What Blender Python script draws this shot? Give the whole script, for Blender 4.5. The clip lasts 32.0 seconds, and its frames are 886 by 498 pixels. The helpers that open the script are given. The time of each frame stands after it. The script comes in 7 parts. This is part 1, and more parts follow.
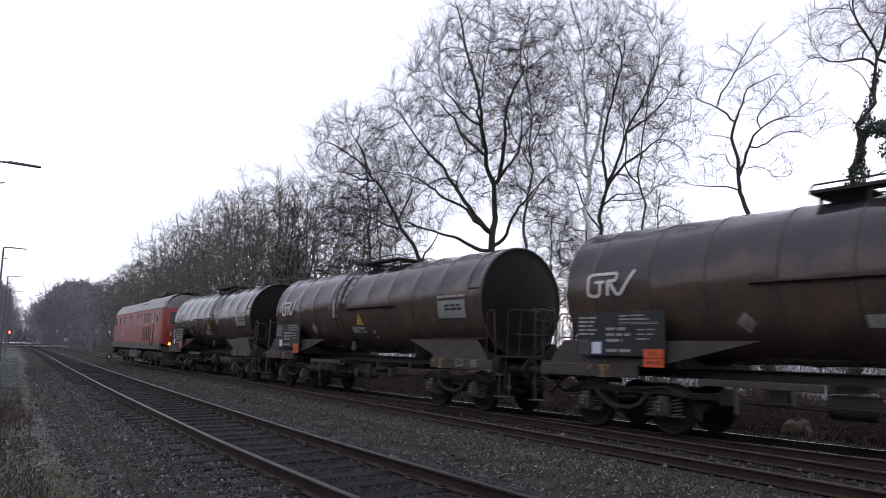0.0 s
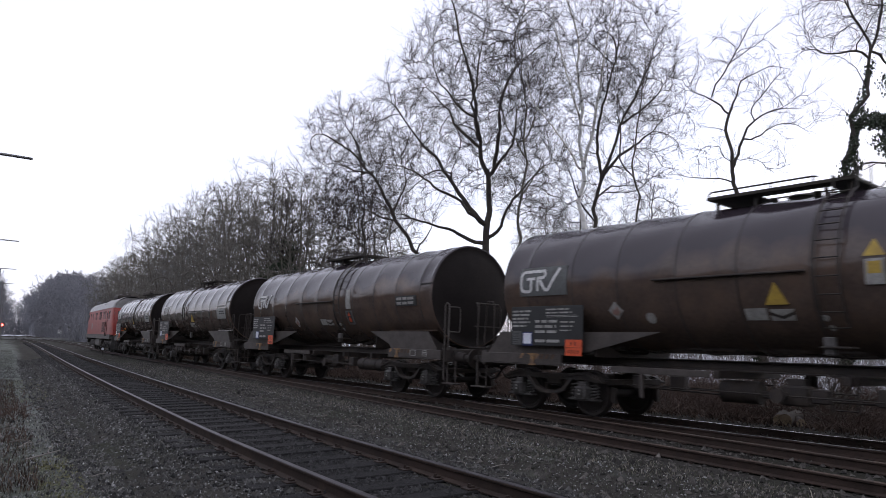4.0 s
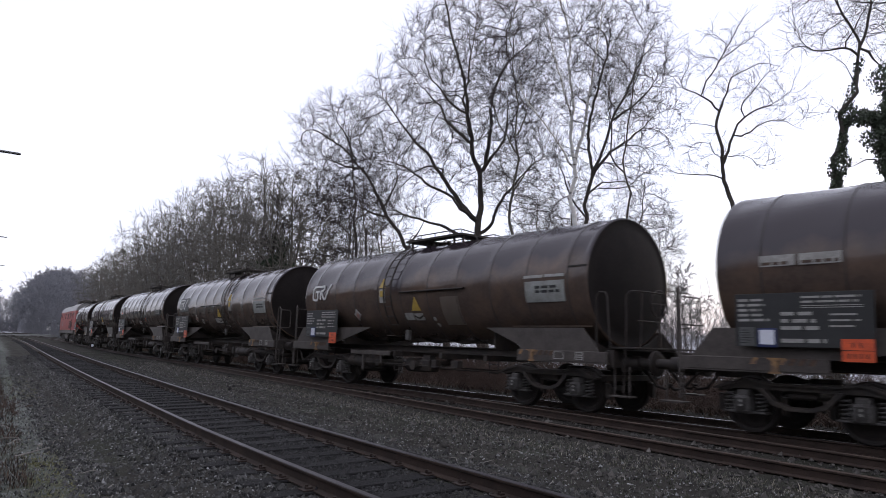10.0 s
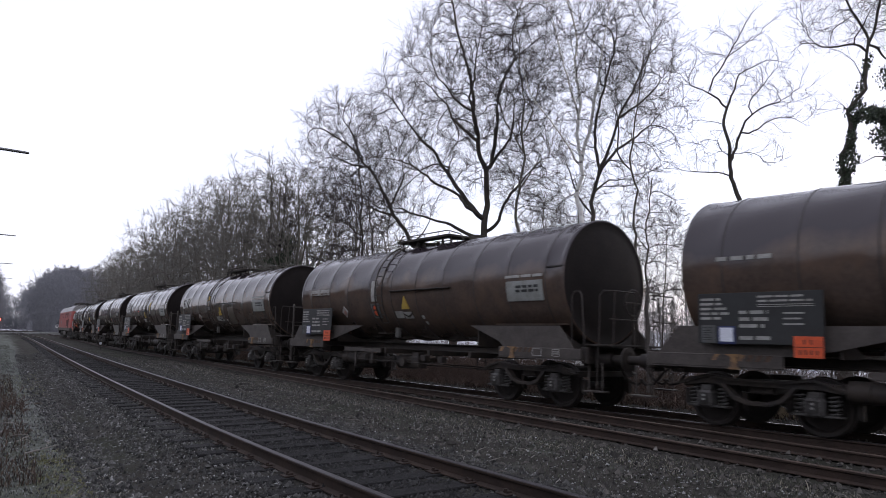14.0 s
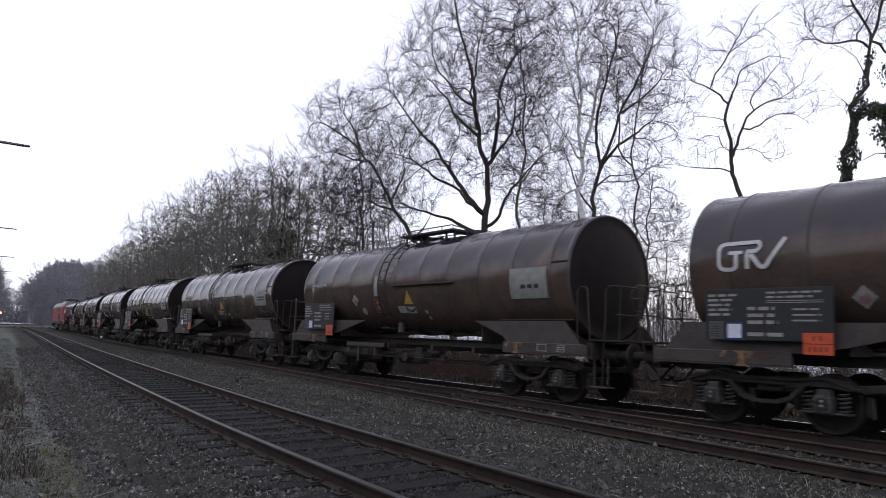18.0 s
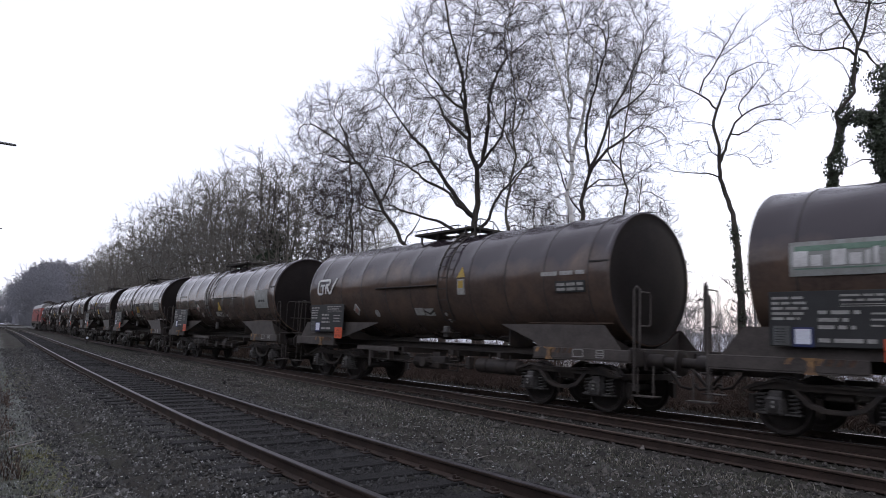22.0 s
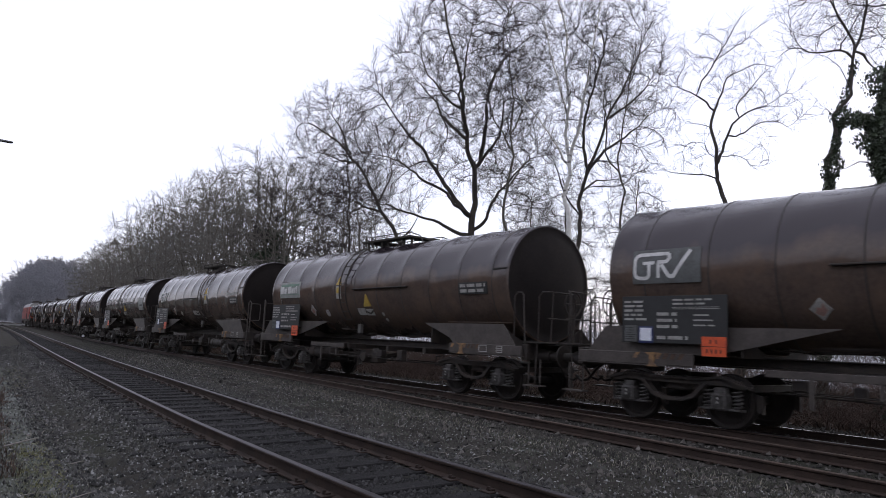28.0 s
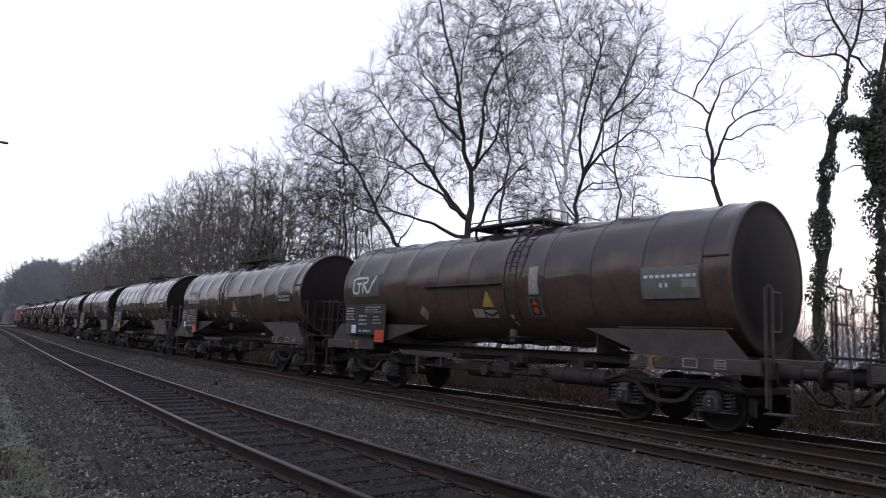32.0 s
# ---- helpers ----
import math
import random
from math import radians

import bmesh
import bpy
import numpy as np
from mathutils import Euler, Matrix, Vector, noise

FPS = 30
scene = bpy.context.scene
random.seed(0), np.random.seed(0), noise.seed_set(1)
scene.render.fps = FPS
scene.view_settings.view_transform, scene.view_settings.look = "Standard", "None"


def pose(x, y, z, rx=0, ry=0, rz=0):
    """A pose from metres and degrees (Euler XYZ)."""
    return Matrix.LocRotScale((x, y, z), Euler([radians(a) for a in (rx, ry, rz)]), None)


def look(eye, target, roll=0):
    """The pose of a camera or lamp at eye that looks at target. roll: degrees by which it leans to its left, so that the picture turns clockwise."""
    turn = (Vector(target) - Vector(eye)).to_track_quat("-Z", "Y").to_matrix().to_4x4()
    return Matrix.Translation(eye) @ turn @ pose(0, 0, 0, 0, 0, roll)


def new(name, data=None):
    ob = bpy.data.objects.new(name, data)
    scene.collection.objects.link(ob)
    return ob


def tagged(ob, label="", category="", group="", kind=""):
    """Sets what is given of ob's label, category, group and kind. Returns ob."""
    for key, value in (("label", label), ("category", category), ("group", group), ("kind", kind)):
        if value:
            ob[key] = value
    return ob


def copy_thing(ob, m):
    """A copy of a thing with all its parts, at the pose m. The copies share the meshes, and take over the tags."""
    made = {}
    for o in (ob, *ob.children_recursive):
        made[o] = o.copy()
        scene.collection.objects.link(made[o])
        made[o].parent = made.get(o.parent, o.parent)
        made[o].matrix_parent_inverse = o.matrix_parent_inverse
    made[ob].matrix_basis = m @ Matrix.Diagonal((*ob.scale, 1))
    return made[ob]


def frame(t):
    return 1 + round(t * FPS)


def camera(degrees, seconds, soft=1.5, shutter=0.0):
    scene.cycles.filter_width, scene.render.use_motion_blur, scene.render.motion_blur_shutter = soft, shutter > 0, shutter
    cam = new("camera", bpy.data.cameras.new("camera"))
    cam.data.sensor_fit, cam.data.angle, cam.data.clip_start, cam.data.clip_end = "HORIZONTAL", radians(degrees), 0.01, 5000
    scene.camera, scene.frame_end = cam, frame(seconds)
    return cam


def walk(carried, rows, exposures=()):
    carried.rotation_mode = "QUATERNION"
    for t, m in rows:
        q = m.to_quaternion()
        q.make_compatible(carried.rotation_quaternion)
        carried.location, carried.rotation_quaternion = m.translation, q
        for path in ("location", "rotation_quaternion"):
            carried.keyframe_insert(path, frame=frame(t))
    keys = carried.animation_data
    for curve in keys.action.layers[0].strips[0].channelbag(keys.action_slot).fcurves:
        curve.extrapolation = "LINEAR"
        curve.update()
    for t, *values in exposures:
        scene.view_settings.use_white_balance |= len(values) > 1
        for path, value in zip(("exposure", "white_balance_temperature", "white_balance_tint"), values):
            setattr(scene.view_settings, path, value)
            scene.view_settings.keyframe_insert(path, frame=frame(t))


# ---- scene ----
EXPOSURE = 0.0
EYE = Vector((0.0, 0.0, 1.426))
cam = camera(65.33, 32.0, soft=0.75, shutter=0.5)


def aim(yaw, pitch, roll):
    """The tripod head's pose: yaw to the left, pitch upwards, lean, in degrees."""
    y, p = radians(yaw), radians(pitch)
    return look(EYE, EYE + Vector((-math.sin(y) * math.cos(p), math.cos(y) * math.cos(p), math.sin(p))), roll)


# seconds, yaw, pitch, lean of the tripod head
HEAD = (
    (0, 2.04, 7.86, 0.77), (0.5, 1.99, 7.86, 0.87), (1, 1.97, 7.91, 0.69), (1.5, 1.94, 7.93, 0.52),
    (2, 1.96, 7.93, 0.63), (2.5, 1.94, 7.81, 0.74), (3, 1.87, 7.6, 0.75), (3.5, 1.71, 7.38, 0.74),
    (5.5, 1.23, 6.9, 0.61), (6, 1.14, 6.85, 0.86), (6.5, 1.05, 6.81, 0.82), (7, 0.98, 6.82, 0.8),
    (7.5, 0.97, 6.88, 0.71), (8, 0.91, 6.93, 0.59), (8.5, 0.89, 6.93, 0.7), (9, 0.84, 6.94, 0.62),
    (9.5, 0.84, 6.93, 0.61), (10, 0.85, 6.88, 0.59), (10.5, 0.89, 6.8, 0.46), (11, 1.07, 6.71, 0.5),
    (11.5, 1.24, 6.66, 0.67), (12, 1.39, 6.63, 0.68), (12.5, 1.42, 6.68, 0.79), (13, 1.38, 6.74, 0.87),
    (13.5, 1.32, 6.76, 0.81), (14, 1.38, 6.71, 0.59), (14.5, 1.42, 6.65, 0.31), (16.5, 1.59, 6.3, 0.64),
    (17, 1.58, 6.31, 0.67), (17.5, 1.5, 6.31, 0.81), (18, 1.42, 6.3, 0.82), (18.5, 1.37, 6.33, 0.85),
    (19, 1.32, 6.4, 1.09), (19.5, 1.22, 6.52, 1.42), (20, 1.13, 6.61, 1.52), (20.5, 0.94, 6.59, 1.42),
    (21, 0.82, 6.54, 1.21), (21.5, 0.71, 6.52, 1.09), (22, 0.54, 6.53, 1.11), (22.5, 0.4, 6.54, 1.05),
    (23, 0.36, 6.5, 0.96), (23.5, 0.3, 6.53, 1.16), (24, 0.22, 6.56, 1.33), (24.5, 0.23, 6.57, 1.13),
    (25, 0.33, 6.55, 0.77), (25.5, 0.5, 6.53, 0.42), (27.5, 0.42, 6.48, 1.39), (28, 0.3, 6.52, 1.4),
    (28.5, 0.13, 6.58, 1.25), (29, -0.03, 6.61, 1.12), (29.5, -0.1, 6.67, 1.05), (30, -0.15, 6.69, 0.84),
    (30.5, -0.03, 6.68, 0.82), (31, 0.04, 6.67, 0.99), (31.5, 0.05, 6.68, 1.34), (32, 0, 6.71, 1.51),
)
walk(cam, [(t, aim(y, p, r)) for t, y, p, r in HEAD], exposures=[(0.0, EXPOSURE), (32.0, EXPOSURE)])

# ---- world and light ----
world = bpy.data.worlds.new("dawn_sky")
scene.world = world
world.use_nodes = True
wn, wl = world.node_tree.nodes, world.node_tree.links
sky = wn.new("ShaderNodeTexSky")
sky.sky_type = "NISHITA"
sky.sun_disc = False
SUN_ELEVATION, SUN_TURN = 6.0, -52.0
sky.sun_elevation, sky.sun_rotation = radians(SUN_ELEVATION), radians(-SUN_TURN)
sky.air_density, sky.dust_density, sky.ozone_density = 1.0, 1.0, 2.0
wn["Background"].inputs["Strength"].default_value = 0.05
wl.new(sky.outputs["Color"], wn["Background"].inputs["Color"])
# thin bright haze all over the sky
haze = wn.new("ShaderNodeBackground")
haze.inputs["Color"].default_value, haze.inputs["Strength"].default_value = (0.925, 0.925, 1.09, 1), 1.06
both = wn.new("ShaderNodeAddShader")
wl.new(wn["Background"].outputs[0], both.inputs[0])
wl.new(haze.outputs[0], both.inputs[1])
wl.new(both.outputs[0], wn["World Output"].inputs["Surface"])

sun_data = bpy.data.lights.new("sun", "SUN")
sun_data.energy, sun_data.angle, sun_data.color = 0.28, radians(60), (1.0, 0.93, 0.90)
sun = new("sun", sun_data)
_a, _e = radians(SUN_TURN), radians(SUN_ELEVATION)
sun.matrix_world = look((0, 0, 60), Vector((0, 0, 60)) - Vector((-math.sin(_a) * math.cos(_e), math.cos(_a) * math.cos(_e), math.sin(_e))))

# ---- materials ----
def material(name, base, rough=0.8, metal=0.0, second=None, scale=6.0, fine=60.0, amount=0.5, bump=0.15, bump_scale=40.0,
             third=None, third_scale=1.2, third_edge=(0.5, 0.62), vary=0.0, island=False, stretch=(1, 1, 1), spec=0.5, rough_second=None):
    """A procedural surface: a base colour, a second in patches at two scales, a third as stains, relief, and a shade per piece."""
    m = bpy.data.materials.new(name)
    m.use_nodes = True
    n, l = m.node_tree.nodes, m.node_tree.links
    b = n["Principled BSDF"]
    b.inputs["Metallic"].default_value = metal
    b.inputs["Specular IOR Level"].default_value = spec
    co = n.new("ShaderNodeTexCoord")
    mp = n.new("ShaderNodeMapping")
    mp.inputs["Scale"].default_value = stretch
    l.new(co.outputs["Object"], mp.inputs["Vector"])

    def noise_at(s, detail=4.0, rg=0.6):
        t = n.new("ShaderNodeTexNoise")
        t.inputs["Scale"].default_value, t.inputs["Detail"].default_value, t.inputs["Roughness"].default_value = s, detail, rg
        l.new(mp.outputs["Vector"], t.inputs["Vector"])
        return t.outputs["Fac"]

    def ramp(src, lo, hi):
        r = n.new("ShaderNodeMapRange")
        r.inputs["From Min"].default_value, r.inputs["From Max"].default_value = lo, hi
        l.new(src, r.inputs["Value"])
        return r.outputs["Result"]

    def mix(f, c1, c2, kind="MIX"):
        x = n.new("ShaderNodeMix")
        x.data_type, x.blend_type = "RGBA", kind
        for sock, v in ((x.inputs[0], f), (x.inputs[6], c1), (x.inputs[7], c2)):
            if isinstance(v, (tuple, float, int)):
                sock.default_value = (*v, 1) if isinstance(v, tuple) else v
            else:
                l.new(v, sock)
        return x.outputs[2]

    col = base
    second = second or tuple(c * 0.7 for c in base)
    patches = ramp(noise_at(scale), 0.5 - 0.25 * amount, 0.5 + 0.25 * amount)
    col = mix(patches, base, second)
    col = mix(ramp(noise_at(fine, 3.0), 0.3, 0.7), col, mix(1.0, col, (0.72, 0.72, 0.72), "MULTIPLY"))
    if third:
        col = mix(ramp(noise_at(third_scale, 6.0, 0.7), *third_edge), col, third)
    if vary:
        src = n.new("ShaderNodeNewGeometry").outputs["Random Per Island"] if island else n.new("ShaderNodeObjectInfo").outputs["Random"]
        hv = n.new("ShaderNodeHueSaturation")
        l.new(ramp(src, 0.0, 1.0), hv.inputs["Value"])
        hv.inputs["Value"].default_value = 1.0
        r = n.new("ShaderNodeMapRange")
        r.inputs["To Min"].default_value, r.inputs["To Max"].default_value = 1.0 - vary, 1.0 + vary
        l.new(src, r.inputs["Value"])
        l.new(r.outputs["Result"], hv.inputs["Value"])
        l.new(col, hv.inputs["Color"])
        col = hv.outputs["Color"]
    l.new(col, b.inputs["Base Color"])
    if rough_second is None:
        b.inputs["Roughness"].default_value = rough
    else:
        rr = n.new("ShaderNodeMapRange")
        rr.inputs["To Min"].default_value, rr.inputs["To Max"].default_value = rough, rough_second
        l.new(patches, rr.inputs["Value"])
        l.new(rr.outputs["Result"], b.inputs["Roughness"])
    if bump:
        bp = n.new("ShaderNodeBump")
        bp.inputs["Strength"].default_value, bp.inputs["Distance"].default_value = bump, 0.02
        l.new(noise_at(bump_scale, 5.0, 0.65), bp.inputs["Height"])
        l.new(bp.outputs["Normal"], b.inputs["Normal"])
    return m


def glow(name, colour, power):
    m = material(name, colour, 0.3, bump=0)
    b = m.node_tree.nodes["Principled BSDF"]
    b.inputs["Emission Color"].default_value, b.inputs["Emission Strength"].default_value = (*colour, 1), power
    return m


M = {}


def tank_material():
    """Weathered brown gloss: paler brown on the flanks, near-black along the crest, the edge of the dark band wavy from
    bay to bay.
    """
    m = material("tank_paint", (0.104, 0.076, 0.062), 0.08, second=(0.080, 0.060, 0.051), scale=0.7, fine=14.0, amount=1.0, bump=0.22, bump_scale=0.9,
                 third=(0.130, 0.086, 0.062), third_scale=0.8, third_edge=(0.44, 0.72), spec=0.40, rough_second=0.16)
    n, l = m.node_tree.nodes, m.node_tree.links
    b = n["Principled BSDF"]
    old = b.inputs["Base Color"].links[0].from_socket
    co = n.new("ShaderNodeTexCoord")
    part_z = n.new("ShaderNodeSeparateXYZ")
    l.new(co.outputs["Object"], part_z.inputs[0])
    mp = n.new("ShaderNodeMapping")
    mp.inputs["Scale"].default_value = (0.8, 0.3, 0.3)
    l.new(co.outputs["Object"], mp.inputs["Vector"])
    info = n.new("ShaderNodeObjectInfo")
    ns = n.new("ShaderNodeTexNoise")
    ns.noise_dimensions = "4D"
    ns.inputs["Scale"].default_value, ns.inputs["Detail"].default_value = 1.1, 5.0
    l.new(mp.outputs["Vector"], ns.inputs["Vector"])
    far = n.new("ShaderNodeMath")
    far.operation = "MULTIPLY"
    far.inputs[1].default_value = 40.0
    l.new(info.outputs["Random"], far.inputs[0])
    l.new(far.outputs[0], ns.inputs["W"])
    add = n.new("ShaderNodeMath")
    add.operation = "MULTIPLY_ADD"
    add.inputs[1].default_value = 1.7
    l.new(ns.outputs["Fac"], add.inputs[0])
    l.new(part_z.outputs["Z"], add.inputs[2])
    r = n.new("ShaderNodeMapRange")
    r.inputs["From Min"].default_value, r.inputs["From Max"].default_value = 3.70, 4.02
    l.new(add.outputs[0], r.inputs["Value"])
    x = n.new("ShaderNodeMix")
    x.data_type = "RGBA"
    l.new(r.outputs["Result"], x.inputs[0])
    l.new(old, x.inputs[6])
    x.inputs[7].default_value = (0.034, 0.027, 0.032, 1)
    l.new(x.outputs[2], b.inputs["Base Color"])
    return m


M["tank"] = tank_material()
M["locoframe"] = material("dusty_underframe", (0.13, 0.12, 0.105), 0.75, second=(0.07, 0.062, 0.055), scale=3.0, bump=0.06)
M["louvre"] = material("dark_red_louvre", (0.10, 0.024, 0.020), 0.6, second=(0.06, 0.02, 0.018), scale=6.0, bump=0.1)
M["moss"] = material("moss", (0.19, 0.185, 0.085), 0.95, second=(0.20, 0.205, 0.155), scale=3.0, bump=0, vary=0.4, island=True, spec=0.1)
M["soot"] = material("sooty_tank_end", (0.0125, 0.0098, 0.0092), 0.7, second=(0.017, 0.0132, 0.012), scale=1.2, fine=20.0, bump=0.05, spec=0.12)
M["frame"] = material("grimy_black_steel", (0.029, 0.0245, 0.022), 0.7, second=(0.048, 0.037, 0.030), scale=4.0, fine=40.0, bump=0.1, spec=0.35)
M["grey"] = material("grimy_grey_steel", (0.088, 0.076, 0.067), 0.65, second=(0.062, 0.052, 0.047), scale=3.0, fine=30.0, bump=0.08, spec=0.35)
M["axlebox"] = material("dusty_grey_casting", (0.105, 0.100, 0.096), 0.65, second=(0.048, 0.042, 0.038), scale=8.0, bump=0.1, spec=0.35)
M["wheel"] = material("brown_wheel_steel", (0.034, 0.0265, 0.0225), 0.65, second=(0.022, 0.018, 0.0165), scale=6.0, bump=0.08, spec=0.35)
M["tread"] = material("polished_tread", (0.30, 0.29, 0.28), 0.3, metal=1.0, bump=0.02)
M["panel"] = material("dark_grey_panel", (0.036, 0.037, 0.037), 0.6, second=(0.028, 0.028, 0.028), scale=3.0, bump=0.03, spec=0.35)
M["white"] = material("dirty_white_paint", (0.40, 0.39, 0.36), 0.7, second=(0.28, 0.27, 0.25), scale=9.0, bump=0.02)
M["bright"] = material("white_card", (0.80, 0.82, 0.88), 0.5, second=(0.70, 0.72, 0.80), scale=9.0, bump=0)
M["blue"] = material("dark_blue_paint", (0.02, 0.03, 0.12), 0.5, bump=0)
M["greyboard"] = material("faded_grey_board", (0.125, 0.132, 0.130), 0.7, second=(0.085, 0.085, 0.08), scale=5.0, bump=0.02)
M["dustyboard"] = material("dusty_grey_board", (0.200, 0.200, 0.180), 0.7, second=(0.155, 0.152, 0.135), scale=5.0, bump=0.02)
M["orange"] = material("orange_plate", (0.75, 0.11, 0.03), 0.5, second=(0.60, 0.09, 0.03), scale=8.0, bump=0.02)
M["ochre"] = material("faded_ochre_paint", (0.36, 0.20, 0.075), 0.7, second=(0.16, 0.10, 0.06), scale=9.0, bump=0.05)
M["yellow"] = material("yellow_sign", (0.50, 0.34, 0.05), 0.6, second=(0.38, 0.25, 0.05), scale=9.0, bump=0)
M["pink"] = material("faded_pink_label", (0.36, 0.19, 0.16), 0.6, second=(0.28, 0.18, 0.15), scale=12.0, bump=0)
M["green"] = material("green_lettering", (0.16, 0.26, 0.19), 0.6, bump=0)
M["rail_side"] = material("rusty_rail", (0.052, 0.034, 0.026), 0.8, second=(0.034, 0.023, 0.018), scale=3.0, fine=50.0, bump=0.1, spec=0.3)
M["rail_top"] = material("polished_rail_head", (0.42, 0.40, 0.40), 0.25, metal=1.0, second=(0.30, 0.28, 0.27), scale=2.0, bump=0.02)
M["rail_dull"] = material("dull_rail_head", (0.066, 0.059, 0.062), 0.48, metal=0.8, second=(0.042, 0.036, 0.036), scale=2.0, bump=0.04)
M["rail_old"] = material("rusted_rail_head", (0.088, 0.060, 0.045), 0.7, second=(0.060, 0.042, 0.033), scale=3.0, bump=0.08, spec=0.3)
M["sleeper"] = material("tarred_wood", (0.0145, 0.0138, 0.0140), 0.9, spec=0.2, second=(0.024, 0.0228, 0.0228), scale=5.0, fine=70.0, bump=0.5, stretch=(0.3, 4, 4), vary=0.35)
M["stone"] = material("ballast_stone", (0.082, 0.080, 0.076), 0.9, second=(0.030, 0.029, 0.0275), scale=5.0, bump=0.2, vary=0.85, island=True)
M["oilstone"] = material("oily_ballast_stone", (0.034, 0.033, 0.0325), 0.85, second=(0.013, 0.0125, 0.0125), scale=5.0, bump=0.2, vary=0.8, island=True)
M["brownstone"] = material("weathered_ballast_stone", (0.098, 0.090, 0.080), 0.9, second=(0.038, 0.034, 0.030), scale=5.0, bump=0.2, vary=0.8, island=True)
M["grass"] = material("frosty_grass", (0.066, 0.070, 0.048), 0.9, second=(0.125, 0.13, 0.112), scale=2.0, bump=0, vary=0.5, island=True, spec=0.2)
M["frostgrass"] = material("frosted_grass_blade", (0.150, 0.165, 0.145), 0.9, second=(0.235, 0.245, 0.240), scale=1.2, bump=0, vary=0.4, island=True, spec=0.2)
M["drygrass"] = material("dead_grass", (0.110, 0.080, 0.062), 0.95, second=(0.052, 0.038, 0.031), scale=1.0, bump=0, vary=0.6, island=True, spec=0.2)
M["bark"] = material("dark_bark", (0.056, 0.047, 0.042), 0.95, second=(0.088, 0.078, 0.066), scale=2.5, fine=25.0, bump=0.8, bump_scale=16.0, stretch=(1, 1, 0.25), spec=0.2)
M["twig"] = material("bare_twigs", (0.046, 0.039, 0.041), 0.95, second=(0.066, 0.056, 0.058), scale=1.0, bump=0, spec=0.2)
M["hazel"] = material("grey_olive_twigs", (0.145, 0.135, 0.118), 0.95, second=(0.19, 0.178, 0.158), scale=0.6, bump=0, spec=0.2)
M["greybark"] = material("lichened_bark", (0.15, 0.14, 0.12), 0.95, second=(0.105, 0.096, 0.082), scale=2.0, bump=0.5, bump_scale=16.0, spec=0.2)
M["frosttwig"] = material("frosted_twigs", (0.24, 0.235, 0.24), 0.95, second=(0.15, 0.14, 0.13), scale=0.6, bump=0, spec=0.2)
M["birch"] = material("birch_bark", (0.74, 0.72, 0.69), 0.8, second=(0.58, 0.56, 0.53), scale=3.0, fine=20.0, bump=0.2, third=(0.06, 0.05, 0.045),
                      third_scale=3.5, third_edge=(0.57, 0.61), stretch=(0.6, 0.6, 2.0))
M["ivy"] = material("ivy_leaf", (0.022, 0.034, 0.014), 0.55, second=(0.032, 0.045, 0.02), scale=3.0, bump=0, vary=0.5, island=True)
M["red"] = material("traffic_red_paint", (0.34, 0.042, 0.032), 0.45, second=(0.26, 0.036, 0.028), scale=1.5, fine=12.0, bump=0.03)
M["locogrey"] = material("pale_grey_roof_paint", (0.30, 0.295, 0.29), 0.5, second=(0.20, 0.19, 0.18), scale=1.5, bump=0.03)
M["locodark"] = material("dark_grey_underframe", (0.062, 0.060, 0.057), 0.7, second=(0.036, 0.033, 0.031), scale=3.0, bump=0.06)
M["pane"] = material("window_glass", (0.02, 0.022, 0.025), 0.06, bump=0)
M["lampmetal"] = material("galvanised_steel", (0.20, 0.20, 0.20), 0.5, metal=0.6, second=(0.15, 0.15, 0.15), scale=4.0, bump=0.03)
M["tail"] = glow("tail_light", (1.0, 0.30, 0.04), 3.0)
M["stop"] = glow("signal_light", (1.0, 0.10, 0.08), 9.0)
M["bramble"] = material("bramble_stems", (0.120, 0.084, 0.068), 0.9, second=(0.075, 0.054, 0.045), scale=1.5, bump=0, spec=0.2)
M["concrete"] = material("frosty_road", (0.30, 0.30, 0.29), 0.9, second=(0.24, 0.24, 0.23), scale=0.5, bump=0.1)
M["bark_pale"] = material("weathered_stick", (0.26, 0.24, 0.22), 0.9, second=(0.18, 0.16, 0.14), scale=9.0, bump=0.2)
M["pebble"] = material("frosty_pebble", (0.30, 0.30, 0.29), 0.9, second=(0.17, 0.17, 0.17), scale=9.0, bump=0.1, vary=0.5, island=True)
M["straw"] = material("frosted_straw", (0.30, 0.28, 0.24), 0.9, second=(0.20, 0.18, 0.14), scale=3.0, bump=0, vary=0.4, island=True, spec=0.2)
M["logwood"] = material("sawn_log_end", (0.42, 0.33, 0.22), 0.9, second=(0.34, 0.26, 0.17), scale=8.0, bump=0.2)
# the far wood's haze is put into this pale grey-blue twig colour
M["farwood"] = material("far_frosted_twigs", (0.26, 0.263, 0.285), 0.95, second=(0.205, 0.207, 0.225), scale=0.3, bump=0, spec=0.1)


